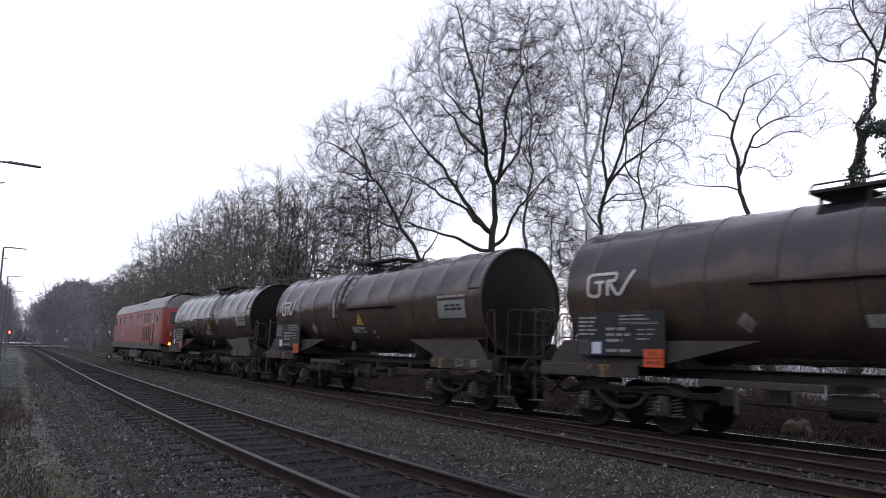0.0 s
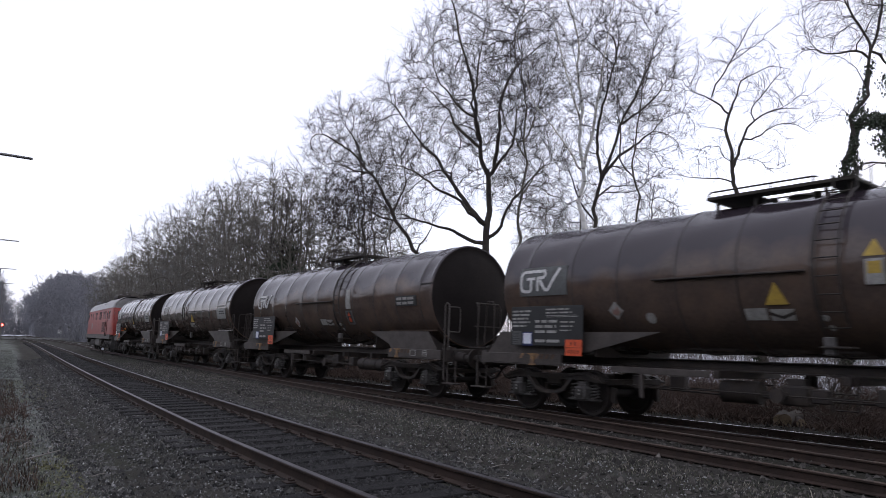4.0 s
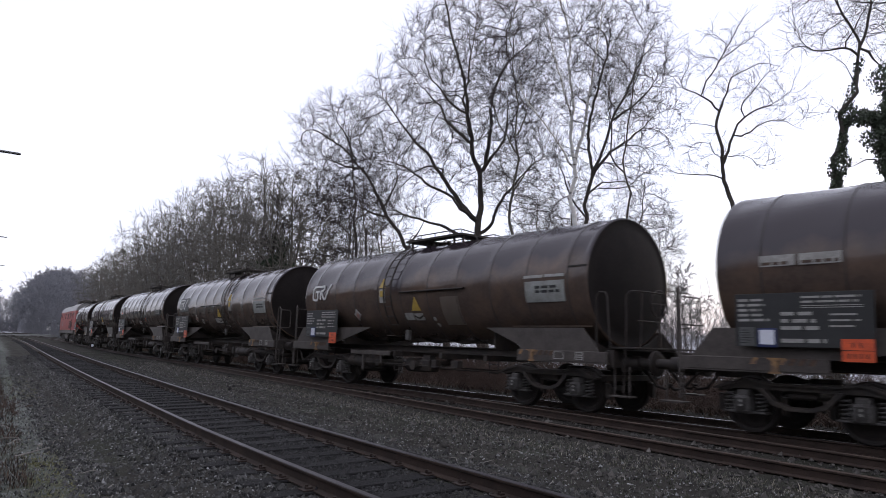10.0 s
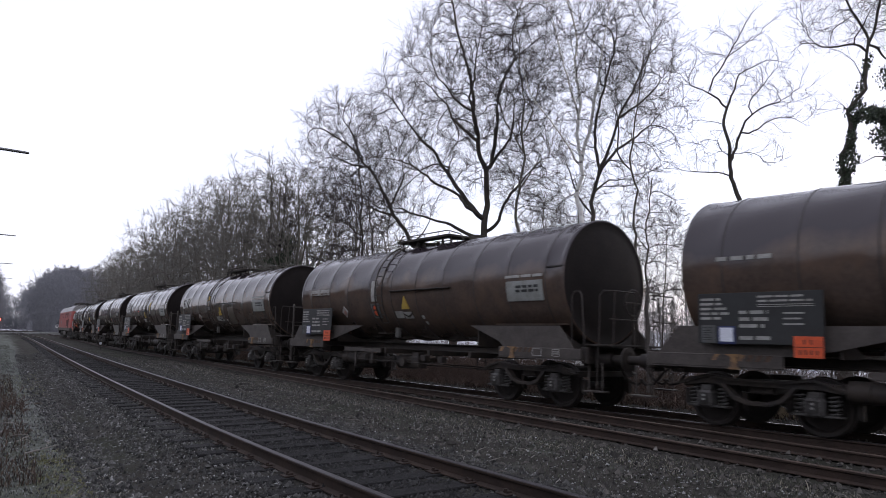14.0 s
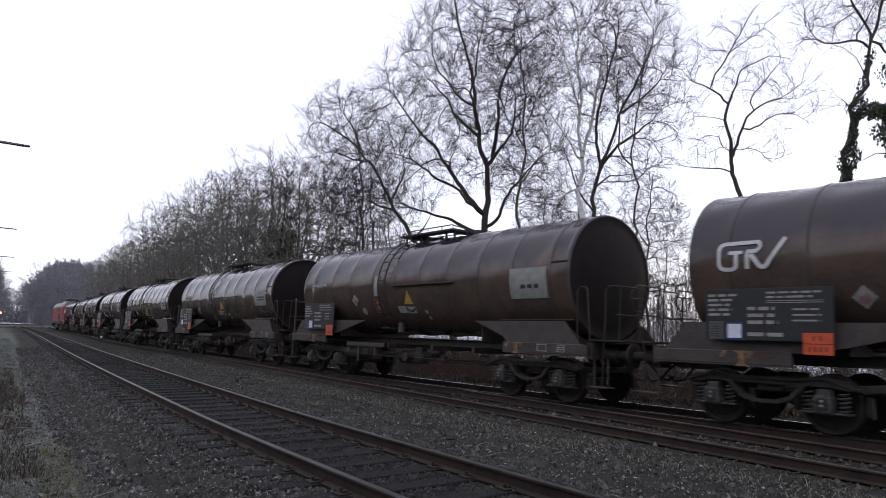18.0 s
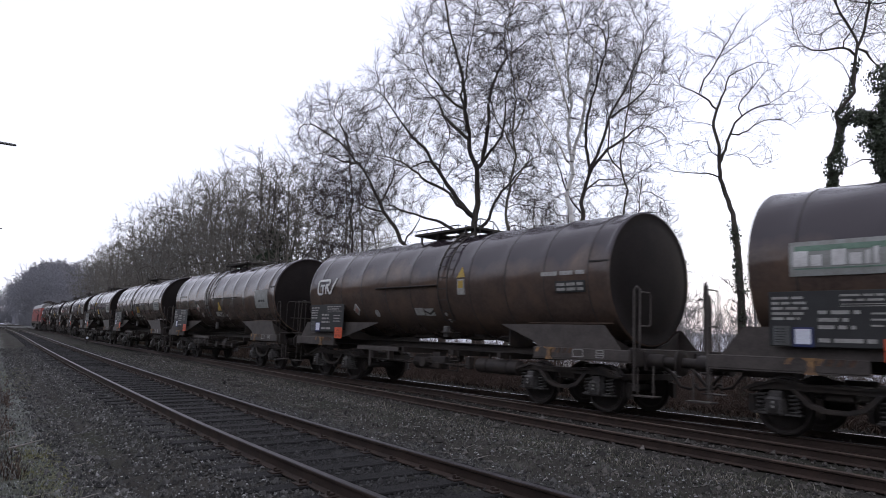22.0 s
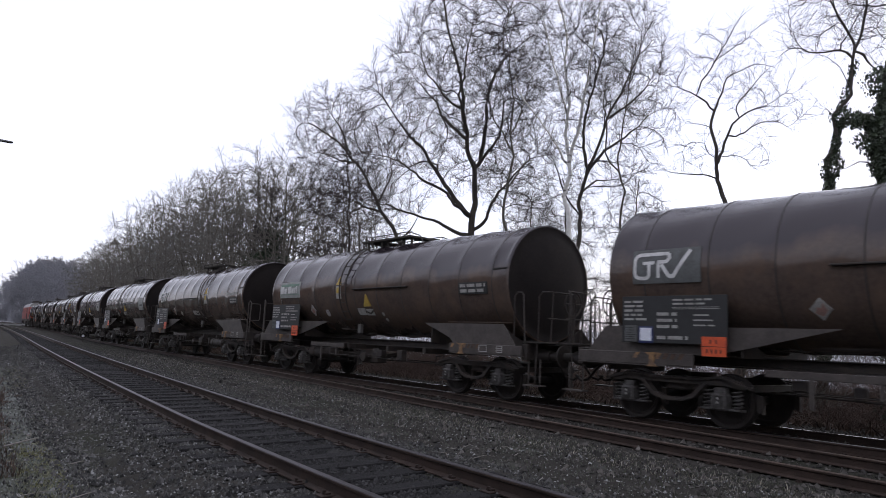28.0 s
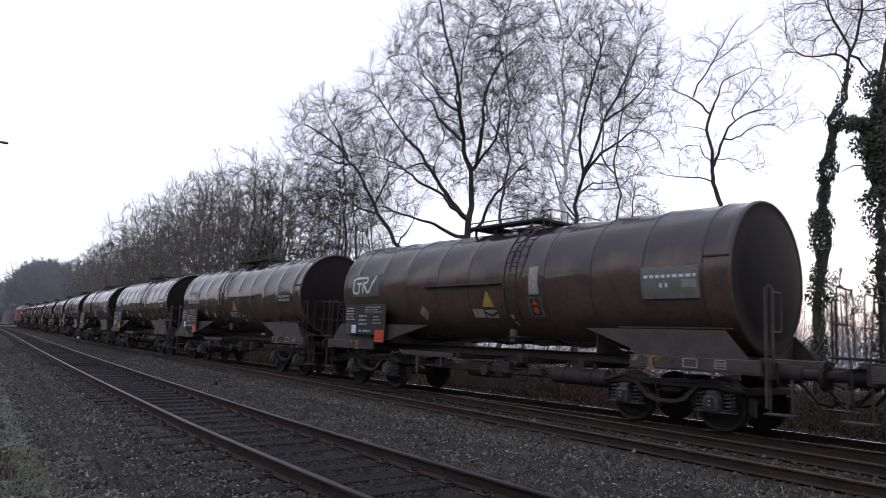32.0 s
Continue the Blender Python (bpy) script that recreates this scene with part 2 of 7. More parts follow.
def ground_material():
    """Gritty soil; frosty turf where the sheet's turf value is high; pale frosty meadow where its meadow value is."""
    m = material("gritty_soil", (0.036, 0.033, 0.029), 1.0, second=(0.060, 0.056, 0.049), scale=0.9, fine=70.0, amount=0.8, bump=1.0, bump_scale=55.0,
                 third=(0.033, 0.036, 0.024), third_scale=0.25, third_edge=(0.5, 0.66), spec=0.1)
    n, l = m.node_tree.nodes, m.node_tree.links
    b = n["Principled BSDF"]
    soil = b.inputs["Base Color"].links[0].from_socket
    co = n.new("ShaderNodeTexCoord")

    def noise_at(scale, detail=6.0):
        t = n.new("ShaderNodeTexNoise")
        t.inputs["Scale"].default_value, t.inputs["Detail"].default_value, t.inputs["Roughness"].default_value = scale, detail, 0.7
        l.new(co.outputs["Object"], t.inputs["Vector"])
        return t.outputs["Fac"]

    def steps(src, lo, hi):
        r = n.new("ShaderNodeMapRange")
        r.inputs["From Min"].default_value, r.inputs["From Max"].default_value = lo, hi
        l.new(src, r.inputs["Value"])
        return r.outputs["Result"]

    def blend(f, a, c):
        x = n.new("ShaderNodeMix")
        x.data_type = "RGBA"
        l.new(f, x.inputs[0])
        for sock, v in ((x.inputs[6], a), (x.inputs[7], c)):
            if isinstance(v, tuple):
                sock.default_value = (*v, 1)
            else:
                l.new(v, sock)
        return x.outputs[2]

    def mask(name, scale):
        at = n.new("ShaderNodeAttribute")
        at.attribute_name = name
        add = n.new("ShaderNodeMath")
        l.new(at.outputs["Fac"], add.inputs[0])
        l.new(noise_at(scale), add.inputs[1])
        return steps(add.outputs[0], 0.85, 1.15)
    turf = blend(steps(noise_at(1.3), 0.45, 0.62), (0.082, 0.088, 0.070), (0.150, 0.157, 0.146))
    turf = blend(steps(noise_at(4.5), 0.56, 0.70), turf, (0.20, 0.205, 0.205))
    meadow = blend(steps(noise_at(0.12), 0.4, 0.6), (0.42, 0.43, 0.45), (0.62, 0.63, 0.66))
    col = blend(mask("turf", 1.1), soil, turf)
    col = blend(mask("oil", 0.8), col, (0.017, 0.0162, 0.0158))
    col = blend(mask("meadow", 0.3), col, meadow)
    l.new(col, b.inputs["Base Color"])
    return m


M["ground"] = ground_material()

# ---- mesh tools ----
class Shape:
    """Collects vertices and faces for one mesh."""

    def __init__(self):
        self.v, self.f, self.smooth = [], [], []

    def add(self, verts, faces, smooth=False):
        k = len(self.v)
        self.v.extend(tuple(p) for p in verts)
        self.f.extend(tuple(i + k for i in q) for q in faces)
        self.smooth.extend([smooth] * len(faces))
        return self

    def box(self, x, y, z, sx, sy, sz, c=0.0, turn=None):
        """A box by its centre and full sizes, with chamfered edges."""
        hx, hy, hz = sx / 2, sy / 2, sz / 2
        c = min(c, hx * 0.9, hy * 0.9, hz * 0.9)
        pts = []
        if c <= 0:
            pts = [(i * hx, j * hy, k * hz) for i in (-1, 1) for j in (-1, 1) for k in (-1, 1)]
            fc = [(0, 1, 3, 2), (4, 6, 7, 5), (0, 4, 5, 1), (2, 3, 7, 6), (0, 2, 6, 4), (1, 5, 7, 3)]
        else:
            idx = {}
            for i in (-1, 1):
                for j in (-1, 1):
                    for k in (-1, 1):
                        for ax in range(3):
                            d = [hx - c, hy - c, hz - c]
                            d[ax] += c
                            idx[i, j, k, ax] = len(pts)
                            pts.append((i * d[0], j * d[1], k * d[2]))
            fc = []
            for s in (-1, 1):
                q = lambda a, b: (s, a, b)
                fc.append([idx[s, a, b, 0] for a, b in ((-1, -1), (1, -1), (1, 1), (-1, 1))][:: s])
                fc.append([idx[a, s, b, 1] for a, b in ((-1, -1), (1, -1), (1, 1), (-1, 1))][:: -s])
                fc.append([idx[a, b, s, 2] for a, b in ((-1, -1), (1, -1), (1, 1), (-1, 1))][:: s])
            for a in (-1, 1):
                for b in (-1, 1):
                    fc.append([idx[-1, a, b, 1], idx[1, a, b, 1], idx[1, a, b, 2], idx[-1, a, b, 2]][:: a * b or 1])
                    fc.append([idx[a, -1, b, 2], idx[a, 1, b, 2], idx[a, 1, b, 0], idx[a, -1, b, 0]][:: a * b or 1])
                    fc.append([idx[a, b, -1, 0], idx[a, b, 1, 0], idx[a, b, 1, 1], idx[a, b, -1, 1]][:: a * b or 1])
                    for k in (-1, 1):
                        t = [idx[a, b, k, 0], idx[a, b, k, 1], idx[a, b, k, 2]]
                        fc.append(t[:: a * b * k])
        if turn is not None:
            pts = [turn @ Vector(p) for p in pts]
        return self.add([(p[0] + x, p[1] + y, p[2] + z) for p in pts], fc)

    def cyl(self, p0, p1, r0, r1=None, n=12, caps=True, smooth=True):
        """A tapered round bar between two points."""
        p0, p1 = Vector(p0), Vector(p1)
        r1 = r0 if r1 is None else r1
        ax = (p1 - p0).normalized()
        u = ax.cross(Vector((0, 0, 1)) if abs(ax.z) < 0.9 else Vector((1, 0, 0))).normalized()
        w = ax.cross(u)
        ring = [(math.cos(2 * math.pi * i / n), math.sin(2 * math.pi * i / n)) for i in range(n)]
        a = [p0 + (u * c + w * s) * r0 for c, s in ring]
        b = [p1 + (u * c + w * s) * r1 for c, s in ring]
        self.add(a + b, [(i, (i + 1) % n, n + (i + 1) % n, n + i) for i in range(n)], smooth)
        if caps:
            self.add(a, [tuple(range(n))[::-1]])
            self.add(b, [tuple(range(n))])
        return self

    def tube(self, path, r, n=6, closed=False):
        """A bent rod through points."""
        p = [Vector(q) for q in path]
        k = len(p)
        rings = []
        ref = None
        for i in range(k):
            a = p[i - 1] if (i or closed) else p[i]
            b = p[(i + 1) % k] if (i + 1 < k or closed) else p[i]
            t = (b - a).normalized()
            if ref is None:
                ref = t.cross(Vector((0, 0, 1)) if abs(t.z) < 0.9 else Vector((1, 0, 0))).normalized()
            ref = (ref - t * ref.dot(t)).normalized()
            w = t.cross(ref)
            rr = r[i] if isinstance(r, (list, tuple)) else r
            rings += [p[i] + (ref * math.cos(2 * math.pi * j / n) + w * math.sin(2 * math.pi * j / n)) * rr for j in range(n)]
        m = k if closed else k - 1
        fc = [(i * n + j, i * n + (j + 1) % n, ((i + 1) % k) * n + (j + 1) % n, ((i + 1) % k) * n + j) for i in range(m) for j in range(n)]
        self.add(rings, fc, True)
        if not closed:
            self.add(rings[:n], [tuple(range(n))[::-1]])
            self.add(rings[-n:], [tuple(range(n))])
        return self

    def slab(self, outline, axis, at, thick):
        """A flat plate: an outline in the other two axes, given in order, extruded along an axis ('x', 'y' or 'z')."""
        n = len(outline)
        k = "xyz".index(axis)

        def put(p, d):
            q = list(p)
            q.insert(k, at + d)
            return q
        pts = [put(p, -thick / 2) for p in outline] + [put(p, thick / 2) for p in outline]
        fc = [tuple(range(n))[::-1], tuple(range(n, 2 * n))] + [(i, (i + 1) % n, n + (i + 1) % n, n + i) for i in range(n)]
        return self.add(pts, fc)

    def mesh(self, name, mats):
        me = bpy.data.meshes.new(name)
        me.from_pydata(self.v, [], self.f)
        me.polygons.foreach_set("use_smooth", self.smooth)
        for m in mats if isinstance(mats, (list, tuple)) else [mats]:
            me.materials.append(m)
        bm = bmesh.new()
        bm.from_mesh(me)
        bmesh.ops.recalc_face_normals(bm, faces=bm.faces)
        bm.to_mesh(me)
        bm.free()
        return me


def part(name, shape, mat, parent=None, label=""):
    """One mesh object under a thing or under a part."""
    me = shape if isinstance(shape, bpy.types.Mesh) else shape.mesh(name, mat)
    ob = new(name, me)
    ob.parent = parent
    if label:
        tagged(ob, label)
    return ob


def raw_mesh(name, verts, faces, mat, smooth=False):
    """A mesh from numpy arrays of vertices and of equal-sided faces."""
    verts, faces = np.asarray(verts, np.float32), np.asarray(faces, np.int32)
    me = bpy.data.meshes.new(name)
    k = faces.shape[1]
    me.vertices.add(len(verts))
    me.vertices.foreach_set("co", verts.ravel())
    me.loops.add(faces.size)
    me.loops.foreach_set("vertex_index", faces.ravel())
    me.polygons.add(len(faces))
    me.polygons.foreach_set("loop_start", np.arange(0, faces.size, k, dtype=np.int32))
    me.polygons.foreach_set("use_smooth", np.full(len(faces), smooth))
    me.update(calc_edges=True)
    me.materials.append(mat)
    return me


# ---- plan of the tracks: a curved reference line beside the camera ----
S_ = np.arange(-160.0, 420.0, 0.25)
_c = np.clip(S_, -60, 124) / 100
HEADING = 0.6153 - 0.1413 * _c + 0.1725 * _c ** 2 - 0.0542 * _c ** 3 - 0.010 * np.clip((S_ - 124) / 60, 0, 1)
CX, CY = np.cumsum(-np.sin(HEADING)) * 0.25, np.cumsum(np.cos(HEADING)) * 0.25
_o = int(np.argmin(abs(S_)))
CX, CY = CX - CX[_o], CY - CY[_o]
NEAR_OFF, GAUGE = 2.9031 + 0.7175, 1.435
TRAIN_Z, CANT = -0.189, 0.0425


def train_off(s):
    k = (np.clip(s, -30, 90) - 20) / 100
    return 9.9157 + 0.7175 - 8.1683 * k + 7.909 * k ** 2


def siding_off(s):
    """The rusty siding that joins the train's track at a set of points."""
    return train_off(s) - 3.05 * np.clip(1 - np.asarray(s, float) / 45, 0, 1.35) ** 1.8


def on_plan(s, off):
    """The place at a distance s along the line and off metres to its right."""
    h = np.interp(s, S_, HEADING)
    return np.interp(s, S_, CX) + np.cos(h) * off, np.interp(s, S_, CY) + np.sin(h) * off


def plan_of(x, y):
    """The distance along the line and to its right, for arrays of places."""
    x, y = np.asarray(x, float), np.asarray(y, float)
    s = -x * 0.577 + y * 0.817
    for _ in range(12):
        px, py = on_plan(s, 0)
        h = np.interp(s, S_, HEADING)
        s = np.clip(s + (-(x - px) * np.sin(h) + (y - py) * np.cos(h)), -159, 419)
    px, py = on_plan(s, 0)
    h = np.interp(s, S_, HEADING)
    return s, (x - px) * np.cos(h) + (y - py) * np.sin(h)

# ---- ground and tracks ----
def ground_z(s, off):
    """The lie of the land by the plan: ballast under the tracks, a shallow dip between, a bank that falls away beyond the train."""
    s, off = np.asarray(s, float), np.asarray(off, float)
    t = train_off(s)
    u = siding_off(s)
    near = np.clip(1 - (abs(off - NEAR_OFF) - 1.25) / 0.7, 0, 1)
    far = np.clip(1 - (np.maximum(np.maximum(u - 1.3 - off, off - t - 1.3), 0)) / 0.9, 0, 1)
    z = np.full(np.broadcast(s, off).shape, -0.33)
    z = z + near * (0.33 - 0.169)
    z = z + far * (-0.375 + 0.33)
    z = z - np.clip((off - t - 2.2) / 4, 0, 1) * 0.45
    return z


def land_noise(x, y, s, off):
    """Small unevenness, away from the tracks."""
    calm = np.clip(abs(off - NEAR_OFF) - 1.6, 0, 1) * np.clip(np.maximum(siding_off(s) - 1.7 - off, off - train_off(s) - 1.7), 0, 1)
    return calm * (0.035 * np.sin(x * 1.7 + 0.6 * np.sin(y * 1.1)) * np.sin(y * 1.3 + 0.5 * np.sin(x * 0.7)) + 0.02 * np.sin(x * 3.9 + y * 2.1) * np.sin(y * 4.3 - x * 1.7))


def build_ground():
    fine = np.arange(-42, 34.01, 0.3)
    finey = np.arange(-6, 70.01, 0.3)
    grow = np.cumsum(0.4 * 1.13 ** np.arange(1, 57))
    xs = np.concatenate([-42 - grow[::-1], fine, 34 + grow])
    ys = np.concatenate([-6 - grow[::-1], finey, 70 + grow])
    gx, gy = np.meshgrid(xs, ys)
    s, off = plan_of(gx.ravel(), gy.ravel())
    far = np.hypot(gx.ravel(), gy.ravel()) > 330
    z = np.where(far, -0.8, ground_z(s, off))
    z = z + land_noise(gx.ravel(), gy.ravel(), s, off)
    nx, ny = len(xs), len(ys)
    i = np.arange(nx * ny).reshape(ny, nx)
    quads = np.stack([i[:-1, :-1], i[:-1, 1:], i[1:, 1:], i[1:, :-1]], -1).reshape(-1, 4)
    me = raw_mesh("ground", np.stack([gx.ravel(), gy.ravel(), z], 1), quads, M["ground"], True)
    mid = (np.maximum(0, np.minimum(off - 5.3, siding_off(s) - 1.4 - off)) > 0) * 0.28
    turf = np.clip(1.12 - off * 0.55, mid, 1.0)
    oil = np.clip(1.6 - abs(off - NEAR_OFF) * 2.0, 0, 0.85)
    beyond = np.clip((off - train_off(s) - 17) / 6, 0, 1)
    for key, value in (("turf", turf), ("oil", oil), ("meadow", np.where(far, 1.0, beyond))):
        at = me.attributes.new(key, "FLOAT", "POINT")
        at.data.foreach_set("value", value.astype(np.float32))
    tagged(new("ground", me), "dark gritty trackside soil with frosty grass verges", "ground", kind="structure")


RAIL = [(-0.075, 0.0), (0.075, 0.0), (0.075, 0.012), (0.012, 0.03), (0.010, 0.112), (0.036, 0.125), (0.036, 0.146), (0.030, 0.153), (-0.030, 0.153), (-0.036, 0.146),
        (-0.036, 0.125), (-0.010, 0.112), (-0.012, 0.03), (-0.075, 0.012)]


def rail(name, off_of, z_of, s0, s1, top, label):
    """A rolled rail along the plan; its running surface is of another material."""
    s = np.concatenate([np.arange(s0, min(s1, 60), 0.75), np.arange(max(s0, 60), s1 + 0.1, 3.0)])
    n = len(RAIL)
    vs = []
    for a, z in RAIL:
        x, y = on_plan(s, off_of(s) + a)
        vs.append(np.stack([x, y, z_of(s) - 0.153 + z], 1))
    vs = np.stack(vs, 1).reshape(-1, 3)
    k = np.arange(len(s) - 1)[:, None] * n
    j = np.arange(n)[None]
    q = np.stack([k + j, k + (j + 1) % n, k + n + (j + 1) % n, k + n + j], -1)
    me = raw_mesh(name, vs, q.reshape(-1, 4), M["rail_side"], False)
    me.materials.append(top)
    mi = np.zeros(q.shape[:2], np.int32)
    mi[:, 6:9] = 1
    me.polygons.foreach_set("material_index", mi.ravel())
    return tagged(new(name, me), label, "rail", group="railway rails", kind="structure")


def sleepers(name, centre, z, s0, s1, step, singles, seed, label, tilt=0.0):
    """Sleepers under a track: the nearest as pieces, the far ones joined."""
    rnd = random.Random(seed)
    holder = tagged(new(name), label, "railway sleepers", kind="structure")
    shape = Shape().box(0, 0, 0, 2.55, 0.25, 0.16, 0.012)
    piece = shape.mesh("sleeper", M["sleeper"])
    plate = Shape()
    for sx in (-0.7175, 0.7175):
        plate.box(sx, 0, 0.088, 0.34, 0.15, 0.016, 0.004)
        for e in (-0.11, 0.11):
            plate.cyl((sx + e, 0, 0.09), (sx + e, 0, 0.135), 0.018, n=6)
            plate.box(sx + e * 0.8, 0, 0.105, 0.06, 0.07, 0.02, 0.004)
    plates = plate.mesh("rail_fastening", M["rail_side"])
    rest = Shape()
    s, i = s0, 0
    while s < s1:
        a = float(centre(s))
        x, y = on_plan(s, a)
        h = float(np.interp(s, S_, HEADING))
        m = pose(x, y, z + rnd.uniform(-0.008, 0.008), 0, math.degrees(tilt), math.degrees(h) + rnd.uniform(-1.2, 1.2))
        if i < singles:
            ob = part("sleeper", piece, None, holder)
            ob.matrix_basis = m
            fx = part("rail_fastening", plates, None, ob)
        else:
            rest.add([m @ Vector(v) for v in shape.v], shape.f)
        s += step * rnd.uniform(0.96, 1.04)
        i += 1
    if rest.v:
        tagged(part("far_sleepers", rest, M["sleeper"], holder), kind="stuff")


def stones(name, count, place, size, mat, seed, label, cat="ballast"):
    """Loose broken stones strewn over the ground, joined as one."""
    rng = np.random.default_rng(seed)
    s, off, keep_z = place(rng, count)
    x, y = on_plan(s, off)
    z = ground_z(s, off) + land_noise(x, y, s, off) + keep_z
    base = np.array([(1, 0, 0), (-1, 0, 0), (0, 1, 0), (0, -1, 0), (0, 0, 1), (0, 0, -1)], float)
    tri = np.array([(0, 2, 4), (2, 1, 4), (1, 3, 4), (3, 0, 4), (2, 0, 5), (1, 2, 5), (3, 1, 5), (0, 3, 5)])
    n = len(s)
    r = size * rng.lognormal(0, 0.35, n)
    v = base[None] * (1 + rng.uniform(-0.35, 0.35, (n, 6, 1))) + rng.uniform(-0.3, 0.3, (n, 6, 3))
    v *= rng.uniform(0.6, 1.2, (n, 1, 3)) * r[:, None, None]
    a = rng.uniform(0, 2 * np.pi, n)
    ca, sa = np.cos(a)[:, None], np.sin(a)[:, None]
    v = np.stack([v[..., 0] * ca - v[..., 1] * sa, v[..., 0] * sa + v[..., 1] * ca, v[..., 2] * 0.95], -1)
    v += np.stack([x, y, z + r * 0.2], 1)[:, None]
    f = tri[None] + 6 * np.arange(n)[:, None, None]
    tagged(new(name, raw_mesh(name, v.reshape(-1, 3), f.reshape(-1, 3), mat)), label, cat, kind="stuff")


def blades(name, count, place, height, mat, seed, label, width=0.006, lean=0.5, cat="grass"):
    """Single grass blades as bent slivers, joined as one."""
    rng = np.random.default_rng(seed)
    s, off, _ = place(rng, count)
    x, y = on_plan(s, off)
    z = ground_z(s, off) + land_noise(x, y, s, off) - 0.006
    n = len(s)
    h = height * rng.lognormal(0, 0.4, n)
    a = rng.uniform(0, 2 * np.pi, n)
    d = np.stack([np.cos(a), np.sin(a)], 1) * (h * rng.uniform(0.1, 1, n) * lean)[:, None]
    b = rng.uniform(0, 2 * np.pi, n)
    w = np.stack([np.cos(b), np.sin(b)], 1) * width * rng.uniform(0.6, 1.5, (n, 1))
    p = np.stack([x, y], 1)
    col = lambda q, zz: np.concatenate([q, zz[:, None]], 1)
    v = np.stack([col(p - w, z), col(p + w, z), col(p + d * 0.35 - w * 0.8, z + h * 0.6), col(p + d * 0.35 + w * 0.8, z + h * 0.6), col(p + d, z + h * 0.95)], 1)
    f = np.array([(0, 1, 3), (0, 3, 2), (2, 3, 4)])[None] + 5 * np.arange(n)[:, None, None]
    tagged(new(name, raw_mesh(name, v.reshape(-1, 3), f.reshape(-1, 3), mat)), label, cat, kind="stuff")


build_ground()
flat = lambda z: (lambda s: np.full_like(np.asarray(s, float), z))
near_c = lambda s: NEAR_OFF + 0.012 * np.clip(11 - np.asarray(s, float), 0, 20) ** 1.35
rail("rail", lambda s: near_c(s) - GAUGE / 2, flat(0.0), -25, 380, M["rail_dull"], "worn steel rail with a dull polished head on the near track")
rail("rail", lambda s: near_c(s) + GAUGE / 2, flat(0.0), -25, 380, M["rail_dull"], "worn steel rail with a dull polished head on the near track")
rail("rail", lambda s: train_off(s) - GAUGE / 2, flat(TRAIN_Z), -25, 380, M["rail_dull"], "brown rail with a bright head under the train")
rail("rail", lambda s: train_off(s) + GAUGE / 2, flat(TRAIN_Z - CANT), -25, 380, M["rail_top"], "brown rail with a bright head under the train")
rail("rail", lambda s: siding_off(s) - GAUGE / 2, flat(TRAIN_Z - 0.01), -25, 36, M["rail_old"], "fully rusted rail of the disused siding")
rail("rail", lambda s: siding_off(s) + GAUGE / 2, flat(TRAIN_Z - 0.01), -25, 15.0, M["rail_old"], "fully rusted rail of the disused siding")
sleepers("near_sleepers", near_c, -0.226, -4, 110, 0.63, 90, 1, "dark tarred wooden sleepers of the near track")
sleepers("train_sleepers", train_off, TRAIN_Z - 0.265, -6, 80, 0.63, 40, 2, "dark wooden sleepers under the train")
sleepers("siding_sleepers", siding_off, TRAIN_Z - 0.29, -6, 40, 0.63, 50, 3, "weathered sleepers of the rusty siding")

# ---- bare trees ----
def unit(a):
    return a / np.maximum(np.linalg.norm(a, axis=-1, keepdims=True), 1e-9)


def run_paths(rng, p, d, length, k, wobble, rise):
    """Grows every shoot of one order at once: points of each, and the way at each."""
    pts, ways = [p], [d]
    for _ in range(k):
        d = unit(d + wobble * rng.normal(size=d.shape) + np.array([0, 0, rise]))
        p = p + d * (length / k)[:, None]
        pts.append(p)
        ways.append(d)
    return np.stack(pts, 1), np.stack(ways, 1)


def shoots(rng, pts, ways, length, rad, count, t0, t1, angle, ratio, thin, tip=0.35):
    """Side shoots along all paths: starts, ways, lengths, radii."""
    n, k = pts.shape[0], pts.shape[1] - 1
    t = t0 + (t1 - t0) * (np.arange(count)[None] + rng.uniform(0, 1, (n, count))) / count
    g = t * k
    i = np.clip(g.astype(int), 0, k - 1)
    fr = (g - i)[..., None]
    row = np.arange(n)[:, None]
    p = pts[row, i] * (1 - fr) + pts[row, i + 1] * fr
    w = ways[row, i + 1]
    side = unit(np.cross(w, rng.normal(size=w.shape)))
    a = np.radians(angle) * rng.uniform(0.7, 1.3, (n, count, 1))
    d = unit(w * np.cos(a) + side * np.sin(a))
    ln = length[:, None] * ratio * (1.15 - 0.6 * t) * rng.uniform(0.6, 1.2, (n, count))
    r = rad[:, None] * (1 - (1 - tip) * t) * thin
    return p.reshape(-1, 3), d.reshape(-1, 3), ln.ravel(), r.ravel()


